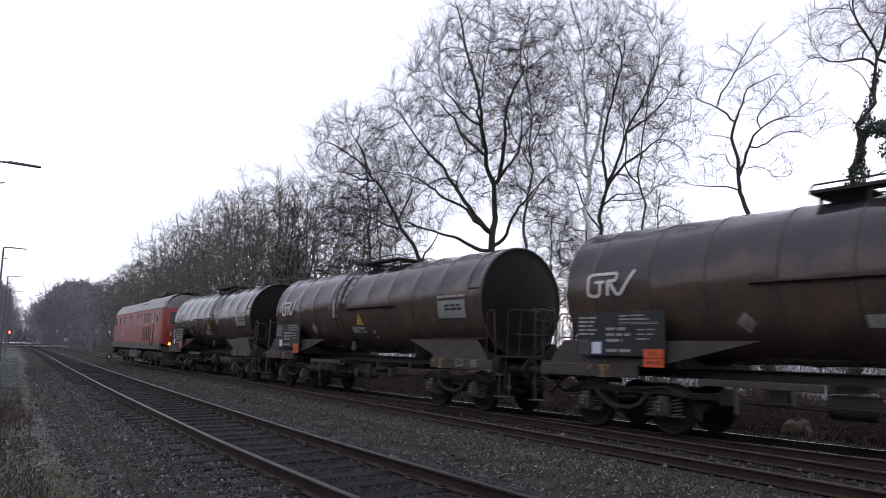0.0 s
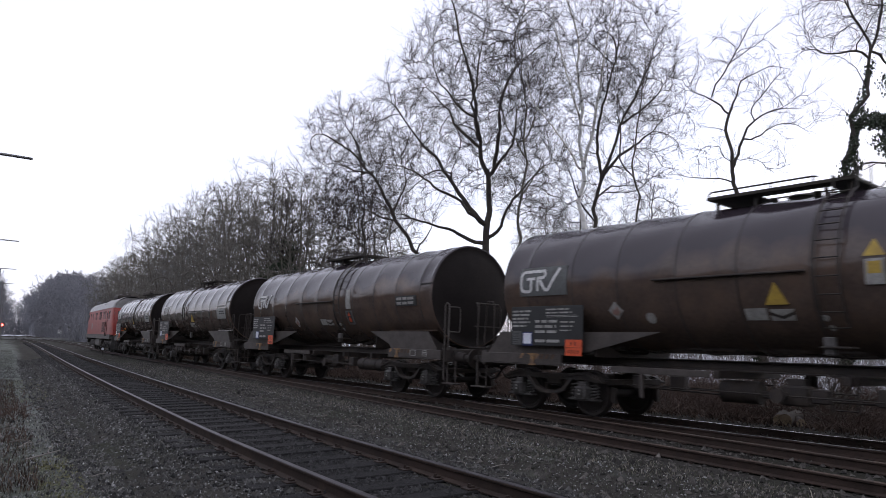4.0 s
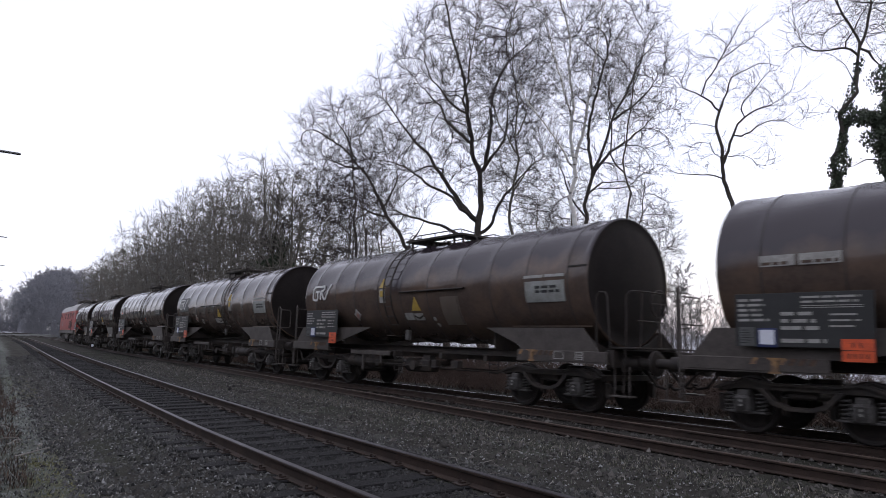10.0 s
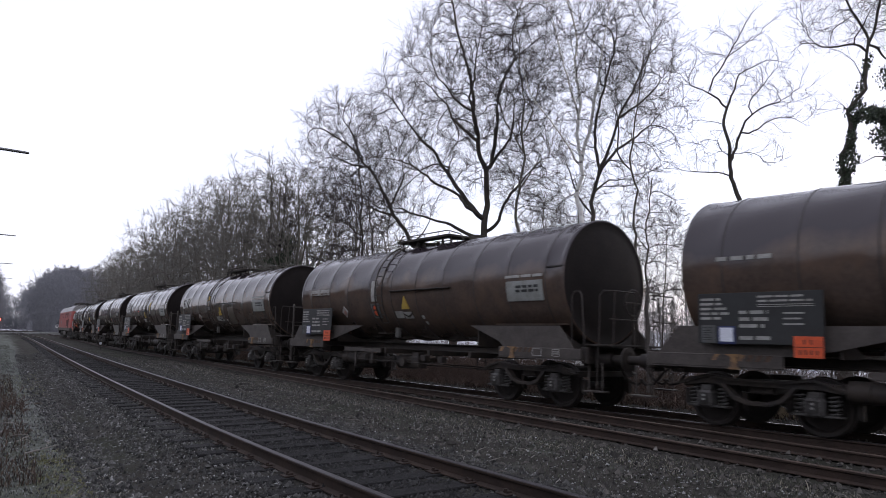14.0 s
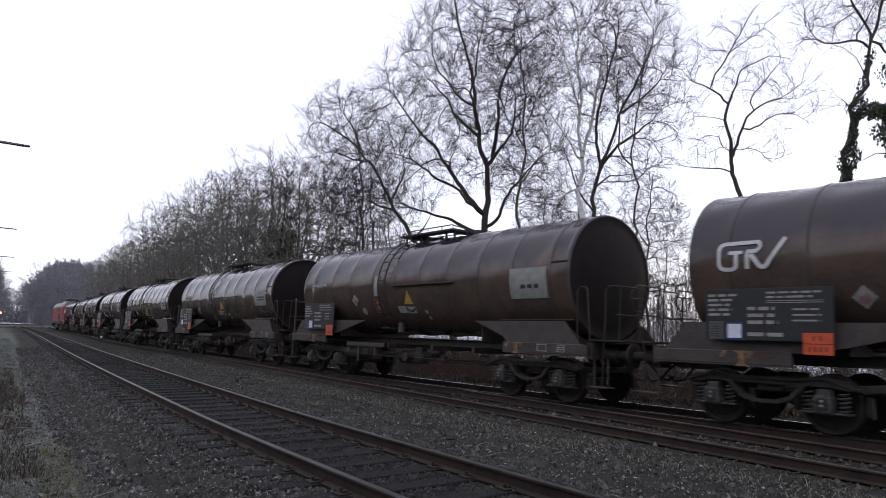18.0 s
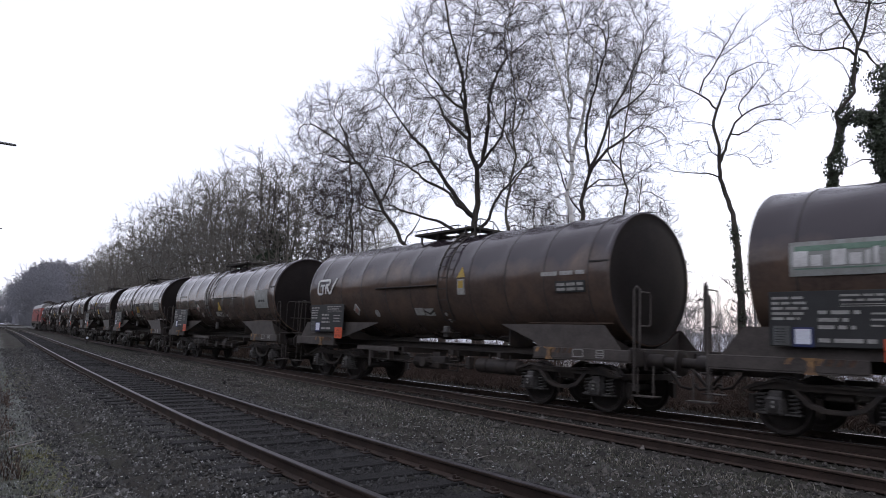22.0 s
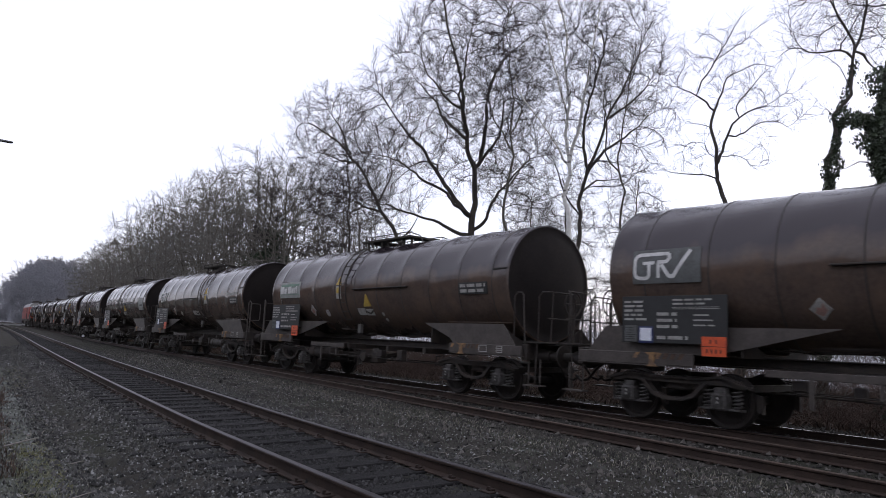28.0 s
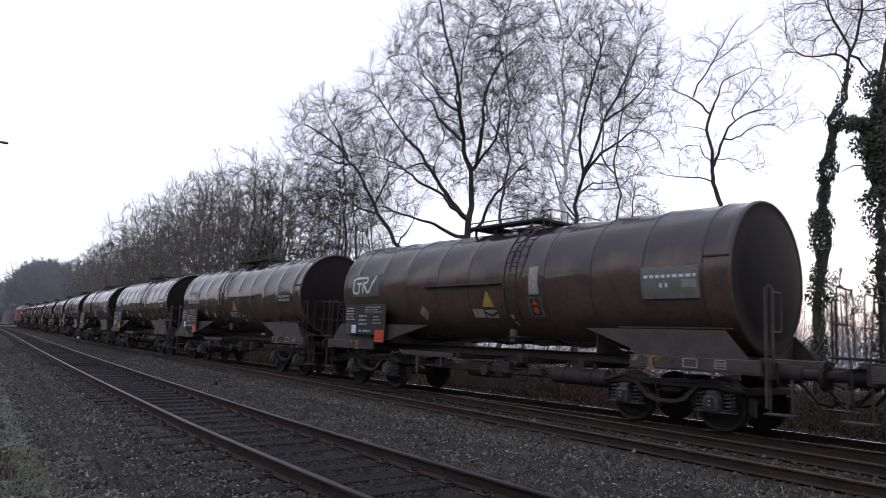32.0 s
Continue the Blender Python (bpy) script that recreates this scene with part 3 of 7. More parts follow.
def tubes(pts, rad, tip, sides):
    """Tapered tubes round many paths."""
    n, k = pts.shape[0], pts.shape[1]
    way = np.gradient(pts, axis=1)
    way = unit(way)
    ref = np.where(abs(way[:, :1, 2:]) > 0.8, np.array([1.0, 0.1, 0]), np.array([0.1, 0.05, 1.0]))
    u = unit(np.cross(way, np.broadcast_to(ref, way.shape)))
    w = np.cross(way, u)
    taper = 1 - (1 - tip) * np.linspace(0, 1, k)[None]
    r = rad[:, None] * taper
    a = 2 * np.pi * np.arange(sides) / sides
    v = pts[:, :, None] + (u[:, :, None] * np.cos(a)[:, None] + w[:, :, None] * np.sin(a)[:, None]) * r[..., None, None]
    base = (np.arange(n) * k * sides)[:, None, None]
    i = (np.arange(k - 1) * sides)[None, :, None]
    j = np.arange(sides)[None, None]
    j2 = (j + 1) % sides
    f = np.stack(np.broadcast_arrays(base + i + j, base + i + j2, base + i + sides + j2, base + i + sides + j), -1)
    return v.reshape(-1, 3), f.reshape(-1, 4)


def spikes(pts, rad):
    """Straight pointed twigs, three thin faces each."""
    n = len(pts)
    d = unit(pts[:, 1] - pts[:, 0])
    u = unit(np.cross(d, np.array([0.3, 0.5, 0.2])))
    w = np.cross(d, u)
    a = 2 * np.pi * np.arange(3) / 3
    ring = pts[:, :1] + (u[:, None] * np.cos(a)[None, :, None] + w[:, None] * np.sin(a)[None, :, None]) * rad[:, None, None]
    v = np.concatenate([ring, pts[:, 1:]], 1)
    f = np.array([(0, 1, 3), (1, 2, 3), (2, 0, 3)])[None] + 4 * np.arange(n)[:, None, None]
    return v.reshape(-1, 3), f.reshape(-1, 3)


def join(*groups):
    vs, fs, k = [], [], 0
    for v, f in groups:
        vs.append(v)
        fs.append(f + k)
        k += len(v)
    return np.concatenate(vs), np.concatenate(fs)


def tree(seed, trunk, r0, boughs=(), limbs=8, first=0.3, spread=50, reach=0.5, dense=(7, 6, 5), rise=0.06, thin=0.34, bark="bark", twig="twig",
         label="", name="bare_tree", kind="tree", fine=0.0046, stem_tip=0.07, wob=0.20, lite=False, wide=0.0):
    """A leafless tree. trunk: its course, from the foot up; boughs: (height share, sideways, away, up, length, radius) of chosen limbs."""
    rng = np.random.default_rng(seed)
    c = np.array(trunk, float)
    t = np.linspace(0, 1, len(c))
    tt = np.linspace(0, 1, 15)
    pts = np.stack([np.interp(tt, t, c[:, k]) for k in range(3)], 1)
    pts[1:-1] = (pts[:-2] + 2 * pts[1:-1] + pts[2:]) / 4
    pts[1:, :2] += np.cumsum(rng.normal(0, 0.02, (14, 2)), 0)
    height = np.linalg.norm(np.diff(pts, axis=0), axis=1).sum()
    pts, ways = pts[None], unit(np.gradient(pts, axis=0))[None]
    length, rad = np.array([height]), np.array([r0])
    p, d, ln, r = shoots(rng, pts, ways, length, rad, limbs, first, 0.97, spread, reach, thin, stem_tip)
    if wide:
        # limbs end on a domed crown
        foot, top = first * pts[0, -1, 2], pts[0, -1, 2] * 1.03
        mid = np.array([pts[0, 9:, 0].mean(), pts[0, 9:, 1].mean(), foot + (top - foot) * 0.42])
        half = np.array([wide, wide, (top - foot) * 0.58])
        o, e = (p - mid) / half, d / half
        qa, qb, qc = (e * e).sum(1), (o * e).sum(1), (o * o).sum(1) - 1
        ln = (-qb + np.sqrt(np.maximum(qb * qb - qa * qc, 0))) / qa
        ln = np.clip(ln * rng.uniform(0.8, 1.02, len(ln)), 0.12 * wide, 2.6 * wide)
        r = np.minimum(r, 0.004 + ln * 0.0135)
    if boughs:
        b = np.array(boughs, float)
        g = b[:, 0] * 14
        i = np.clip(g.astype(int), 0, 13)
        bp = pts[0][i] + (pts[0][i + 1] - pts[0][i]) * (g - i)[:, None]
        p, d = np.concatenate([bp, p]), np.concatenate([unit(b[:, 1:4]), d])
        ln, r = np.concatenate([b[:, 4], ln]), np.concatenate([b[:, 5], r])
    p1, w1 = run_paths(rng, p, d, ln, 8 if lite else 13, wob * (1.0 if lite else 0.75), rise)
    q = shoots(rng, p1, w1, ln, r, dense[0], 0.18, 1.0, 42, 0.50, 0.55, 0.12)
    p2, w2 = run_paths(rng, q[0], q[1], q[2], 2 if lite else 6, wob * 0.95, rise * 0.7)
    q3 = shoots(rng, p2, w2, q[2], q[3], dense[1], 0.12, 1.0, 38, 0.58, 0.55, 0.3)
    p3, w3 = run_paths(rng, q3[0], q3[1], q3[2], 1 if lite else 3, wob * 0.8, rise * 0.5)
    q4 = shoots(rng, p3, w3, q3[2], q3[3], dense[2], 0.1, 1.0, 34, 0.80, 0.6)
    p4, _ = run_paths(rng, q4[0], q4[1], q4[2], 1, wob * 0.7, rise * 0.3)
    ob = tagged(new(name), label, kind)
    flare = tubes(pts, rad, stem_tip, 12)
    fv = flare[0].copy()
    low = np.clip(1 - (fv[:, 2] - pts[0, 0, 2]) / 0.7, 0, 1)
    fv[:, :2] += (fv[:, :2] - pts[0, 0, :2]) * (low * 0.5)[:, None]
    part("trunk", raw_mesh("trunk", fv, flare[1], M[bark], True), None, ob)
    for i in range(0 if lite else len(p1)):
        v, fc = tubes(p1[i:i + 1], r[i:i + 1], 0.12, 5 if lite else 6)
        part("limb", raw_mesh("limb", v, fc, M[bark], True), None, ob)
    crown = raw_mesh("crown", *join(*([tubes(p1, r, 0.12, 4)] if lite else []), tubes(p2, np.maximum(q[3], fine * 1.5), 0.35, 3 if lite else 4), tubes(p3, np.maximum(q3[3], fine * 1.3), 0.5, 3)), M[twig], True)
    tagged(part("crown", crown, None, ob, "fine leafless branches"), kind="stuff")
    tagged(part("brushwood", raw_mesh("brushwood", *spikes(p4, np.maximum(q4[3], fine) * 1.35), M[twig], True), None, ob, "fine leafless twig tips"), kind="stuff")
    return ob


class BareTree:
    """A leafless tree that grows into its crown: a trunk and chosen boughs, then branches that reach for free room in the crown."""

    def __init__(self, seed, course, r0, r1=0.03, step=0.26):
        self.rng = np.random.default_rng(seed)
        self.step = step
        self.p, self.up, self.r = np.zeros((0, 3)), [], []
        self.room = np.zeros((0, 3))
        self.lead(course, r0, r1, 0.0, -1)

    def lead(self, course, r0, r1, drift, at=None):
        """Adds nodes along a course of (sideways, height), drifting away from or towards the line."""
        c = np.array(course, float)
        far = np.concatenate([[0], np.cumsum(np.linalg.norm(np.diff(c, axis=0), axis=1))])
        n = max(int(far[-1] / self.step), 2)
        g = np.linspace(0, far[-1], n + 1)
        q = np.stack([np.interp(g, far, c[:, 0]), drift * g / far[-1], np.interp(g, far, c[:, 1])], 1)
        q[1:-1] = (q[:-2] + 2 * q[1:-1] + q[2:]) / 4
        bend = self.rng.normal(0, 0.30 * self.step, (n // 3 + 3, 3))
        kink = np.stack([np.interp(np.arange(n + 1) / 3, np.arange(len(bend)), bend[:, k]) for k in range(3)], 1)
        q[1:-1] += kink[1:-1] + self.rng.normal(0, 0.06 * self.step, (n - 1, 3))
        if at is None:
            at = int(np.argmin(((self.p - q[0]) ** 2).sum(1)))
            q[:, 1] += self.p[at, 1]
            q = q[1:]
            g = g[1:]
        k = len(self.p)
        self.p = np.concatenate([self.p, q])
        self.up += [at] + list(range(k, k + len(q) - 1))
        self.r += list(r0 + (r1 - r0) * (g / far[-1]) ** 0.8)
        return self

    def bough(self, r0, drift, *course, r1=0.007):
        return self.lead(course, r0, r1, drift)

    def crown(self, count, x, z, rx, rz, y=0.0, ry=None, low=-1.0):
        """Free room: a rounded body about (x, y, z), fuller towards its skin."""
        count = int(count * 1.3)
        d = unit(self.rng.normal(size=(count * 2, 3)))
        u = self.rng.uniform(0, 1, (count * 2, 1)) ** 0.42 * (1 + 0.10 * np.sin(7 * d[:, :1] + 3 * d[:, 2:] + x) * np.sin(6 * d[:, 1:2] + z))
        d = d[d[:, 2] * u[:, 0] > low]
        u = u[:len(d)]
        self.room = np.concatenate([self.room, (np.array([x, y, z]) + d * u * np.array([rx, ry or rx, rz]))[:count]])
        return self

    def grow(self, reach=2.4, rest=0.42, rounds=90, rise=0.12, wobble=0.15, share=0.10):
        """Long branches first, to a share of the free room, then short ones that fill it."""
        some = self.rng.choice(len(self.room), max(int(len(self.room) * share), 4), replace=False)
        self.fill(self.room[some], reach * 3, rest * 1.6, 70, rise * 0.5, wobble * 1.5, 0.8)
        return self.fill(self.room, reach, rest, rounds, rise, wobble)

    def fill(self, room, reach, rest, rounds, rise, wobble, keep=0.55):
        """Branches step towards the free room near them until it is filled."""
        rng = self.rng
        base = np.where(self.p[:, 2] > self.p[:, 2].max() * 0.22)[0]
        d2 = ((room[:, None] - self.p[None, base]) ** 2).sum(2)
        near, best = base[d2.argmin(1)], np.sqrt(d2.min(1))
        for i in range(rounds):
            live = best > rest
            room, near, best = room[live], near[live], best[live]
            if len(room) < 8:
                break
            lim = reach if i > 4 else reach * 1.6
            on = best < max(lim, best.min() * 1.05)
            pull = np.zeros_like(self.p)
            np.add.at(pull, near[on], (room[on] - self.p[near[on]]) / best[on][:, None])
            who = np.unique(near[on])
            came = self.p[who] - self.p[np.maximum(np.array(self.up)[who], 0)]
            way = unit(unit(pull[who]) + keep * unit(came) + rng.normal(0, wobble, (len(who), 3)) + np.array([0, 0, rise]))
            fresh = self.p[who] + way * self.step
            k = len(self.p)
            self.p = np.concatenate([self.p, fresh])
            self.up += who.tolist()
            self.r += [0.0] * len(who)
            d2 = ((room[:, None] - fresh[None]) ** 2).sum(2)
            j, m = d2.argmin(1), np.sqrt(d2.min(1))
            closer = m < best - 1e-6
            near, best = np.where(closer, k + j, near), np.where(closer, m, best)
            stuck = np.isin(near, who) & on & (rng.uniform(0, 1, len(near)) < 0.12)
            room, near, best = room[~stuck], near[~stuck], best[~stuck]
        return self

    def finish(self, name, label, kind="tree", bark="bark", twig="twig", leaf=0.0088, twigs=3, length=0.50, spray=4, fine=0.0046, limb=0.036, power=2.15, thin=0.02):
        """Turns the grown frame into a trunk, limbs, branches and twigs."""
        rng, p, up = self.rng, self.p, np.array(self.up)
        n = len(p)
        flow = np.zeros(n)
        for i in range(n - 1, -1, -1):
            flow[i] = max(flow[i], leaf ** power)
            if up[i] >= 0:
                flow[up[i]] += flow[i]
        grown = flow ** (1 / power)
        rad = np.where(np.array(self.r) > 0, np.maximum(np.array(self.r), np.minimum(grown, np.array(self.r) * 1.25)), grown)
        for i in range(1, n):
            rad[i] = min(rad[i], rad[up[i]] * 0.97)
        heir = np.full(n, -1)
        for i in range(1, n):
            u = up[i]
            if heir[u] < 0 or rad[i] > rad[heir[u]]:
                heir[u] = i
        chains = []
        for i in range(n):
            if i == 0 or heir[up[i]] != i:
                c = [i]
                while heir[c[-1]] >= 0:
                    c.append(heir[c[-1]])
                chains.append(c)

        def hull(group, sides):
            vs, fs, k = [], [], 0
            a = 2 * np.pi * np.arange(sides) / sides
            for c in group:
                pts, rr = p[c], rad[c].copy()
                if up[c[0]] >= 0:
                    pts, rr = np.concatenate([p[up[c[0]]][None], pts]), np.concatenate([[rr[0]], rr])
                if len(pts) < 2:
                    continue
                w = unit(np.gradient(pts, axis=0))
                ref = np.array([1.0, 0.1, 0]) if abs(w[0, 2]) > 0.7 else np.array([0.1, 0.05, 1.0])
                u = unit(np.cross(w, ref))
                v = np.cross(w, u)
                ring = pts[:, None] + (u[:, None] * np.cos(a)[:, None] + v[:, None] * np.sin(a)[:, None]) * rr[:, None, None]
                m = len(pts)
                i, j = np.arange(m - 1)[:, None] * sides, np.arange(sides)[None]
                f = np.stack([i + j, i + (j + 1) % sides, i + sides + (j + 1) % sides, i + sides + j], -1)
                vs.append(ring.reshape(-1, 3))
                fs.append(f.reshape(-1, 4) + k)
                k += m * sides
            return np.concatenate(vs), np.concatenate(fs)
        ob = tagged(new(name), label, kind)
        tv, tf = hull(chains[:1], 12)
        low = np.clip(1 - (tv[:, 2] - p[0, 2]) / 0.7, 0, 1)
        tv[:, :2] += (tv[:, :2] - p[0, :2]) * (low * 0.5)[:, None]
        part("trunk", raw_mesh("trunk", tv, tf, M[bark], True), None, ob)
        big = sorted((c for c in chains[1:] if rad[c[0]] > limb), key=lambda c: -rad[c[0]])[:26]
        for c in big:
            part("limb", raw_mesh("limb", *hull([c], 7), M[bark], True), None, ob)
        took = {c[0] for c in big}
        rest = [c for c in chains[1:] if c[0] not in took]
        mid, thin_ = [c for c in rest if rad[c[0]] > 0.014], [c for c in rest if rad[c[0]] <= 0.014]
        crown = join(*([hull(mid, 4)] if mid else []), *([hull(thin_, 3)] if thin_ else []))
        tagged(part("crown", raw_mesh("crown", *crown, M[twig], True), None, ob, "fine leafless branches"), kind="stuff")
        tips = np.where((rad < thin) & (up >= 0))[0]
        way = unit(p[tips] - p[up[tips]])
        q0, w0 = np.repeat(p[tips], twigs, 0), np.repeat(way, twigs, 0)
        d = unit(w0 * 0.85 + rng.normal(0, 0.42, w0.shape) + np.array([0, 0, 0.16]))
        ln = length * rng.lognormal(-0.1, 0.35, len(q0))
        p1, w1 = run_paths(rng, q0, d, ln, 2, 0.12, 0.05)
        q = shoots(rng, p1, w1, ln, np.full(len(q0), fine), spray, 0.15, 1.0, 38, 0.62, 0.8)
        p2, _ = run_paths(rng, q[0], q[1], q[2], 1, 0.1, 0.03)
        tagged(part("spray", raw_mesh("spray", *tubes(p1, np.full(len(p1), fine * 1.15), 0.6, 3), M[twig], True), None, ob, "fine leafless twigs"), kind="stuff")
        tagged(part("brushwood", raw_mesh("brushwood", *spikes(p2, np.full(len(p2), fine * 1.2)), M[twig], True), None, ob, "fine leafless twig tips"), kind="stuff")
        return ob


def stand(ob, s, beyond, turn=0.0, size=1.0):
    """Puts a thing on the ground, by the plan: along the line, and beyond the train's track."""
    off = float(train_off(s)) + beyond
    x, y = on_plan(s, off)
    ob.matrix_basis = pose(x, y, float(ground_z(s, off)) - 0.05, 0, 0, turn) @ Matrix.Scale(size, 4)
    return ob

# ---- the train ----
TANK_R, TANK_Z, HALF = 1.402, 2.73, 7.4965
PIVOT = 4.79


def revolve(profile, z, n=64):
    """A body of revolution about a line along x at height z: profile of (x, r), in order."""
    sh = Shape()
    vs = []
    for x, r in profile:
        vs += [(x, r * math.cos(2 * math.pi * i / n), z + r * math.sin(2 * math.pi * i / n)) for i in range(n)]
    fc = [(k * n + i, k * n + (i + 1) % n, (k + 1) * n + (i + 1) % n, (k + 1) * n + i) for k in range(len(profile) - 1) for i in range(n)]
    return sh.add(vs, fc, True)


def patch(x0, x1, z0, z1, lift=0.006, shape=None, side=1):
    """A sheet that hugs the tank's flank between two stations and two heights."""
    sh = shape or Shape()
    n = 6
    r = TANK_R + lift
    vs = []
    for i in range(n + 1):
        z = z0 + (z1 - z0) * i / n
        y = math.sqrt(max(r * r - (z - TANK_Z) ** 2, 0.01))
        for x in (x0, x1):
            vs += [(x, side * y, z), (x, side * (y - lift - 0.036), z)]
    fc = []
    for i in range(n):
        a, b = 4 * i, 4 * i + 4
        fc += [(a, a + 2, b + 2, b), (a + 1, b + 1, b + 3, a + 3), (a, b, b + 1, a + 1), (a + 2, a + 3, b + 3, b + 2)]
    fc += [(0, 1, 3, 2), (4 * n, 4 * n + 2, 4 * n + 3, 4 * n + 1)]
    return sh.add(vs, fc)


def on_flank(points, lift=0.012):
    """Lays a flat outline (x, z) onto the tank's flank."""
    r = TANK_R + lift
    return [(x, math.sqrt(r * r - (z - TANK_Z) ** 2), z) for x, z in points]


def flank_plate(points, lift=0.01):
    """A thin plate of any outline on the flank."""
    a, b = on_flank(points, lift), on_flank(points, -0.034)
    n = len(points)
    return Shape().add(a + b, [tuple(range(n)), tuple(range(n, 2 * n))[::-1]] + [(i, n + i, n + (i + 1) % n, (i + 1) % n) for i in range(n)])


def flank_stroke(points, width, lift=0.010):
    """A flat painted stroke of even width that follows a course (x, z) over the flank."""
    p = np.array(points, float)
    far = np.concatenate([[0], np.cumsum(np.linalg.norm(np.diff(p, axis=0), axis=1))])
    g = np.linspace(0, far[-1], int(far[-1] / 0.03) + 2)
    p = np.stack([np.interp(g, far, p[:, 0]), np.interp(g, far, p[:, 1])], 1)
    d = unit(np.gradient(p, axis=0))
    n = np.stack([-d[:, 1], d[:, 0]], 1) * width / 2
    a, b = on_flank(p + n, lift), on_flank(p - n, lift)
    c, e = on_flank(p + n, -0.002), on_flank(p - n, -0.002)
    k = len(p)
    fc = [(i, i + 1, k + i + 1, k + i) for i in range(k - 1)]
    fc += [(2 * k + i, 3 * k + i, 3 * k + i + 1, 2 * k + i + 1) for i in range(k - 1)]
    fc += [(i, 2 * k + i, 2 * k + i + 1, i + 1) for i in range(k - 1)] + [(k + i, k + i + 1, 3 * k + i + 1, 3 * k + i) for i in range(k - 1)]
    return Shape().add(a + b + c + e, fc + [(0, k, 3 * k, 2 * k), (k - 1, 3 * k - 1, 4 * k - 1, 2 * k - 1)])


def arc(cx, cz, r, a0, a1, n=5):
    return [(cx + r * math.cos(radians(a0 + (a1 - a0) * i / n)), cz + r * math.sin(radians(a0 + (a1 - a0) * i / n))) for i in range(n + 1)]


def wheelset_mesh():
    """Two wheels on an axle, about the origin, the axle along y."""
    steel, shine = Shape(), Shape()
    prof = [(0.66, 0.08), (0.66, 0.12), (0.70, 0.15), (0.715, 0.36), (0.675, 0.40), (0.675, 0.49)]
    n = 36
    for sgn in (1, -1):
        ring = lambda y, r: [(r * math.cos(2 * math.pi * i / n), sgn * y, r * math.sin(2 * math.pi * i / n)) for i in range(n)]
        rows = [(0.80, 0.10), (0.80, 0.14), (0.755, 0.17), (0.745, 0.35), (0.80, 0.385), (0.81, 0.395), (0.81, 0.452), (0.80, 0.457), (0.725, 0.462), (0.70, 0.487), (0.68, 0.485), (0.675, 0.40), (0.70, 0.36), (0.70, 0.15), (0.66, 0.12), (0.66, 0.08)]
        vs = sum((ring(y, r) for y, r in rows), [])
        fc = [(k * n + i, k * n + (i + 1) % n, (k + 1) * n + (i + 1) % n, (k + 1) * n + i) for k in range(len(rows) - 1) for i in range(n)]
        steel.add(vs, fc)
        steel.add(ring(0.80, 0.10), [tuple(range(n))])
    steel.cyl((0, -0.9, 0), (0, 0.9, 0), 0.08, n=12)
    return steel.mesh("wheelset", M["wheel"])


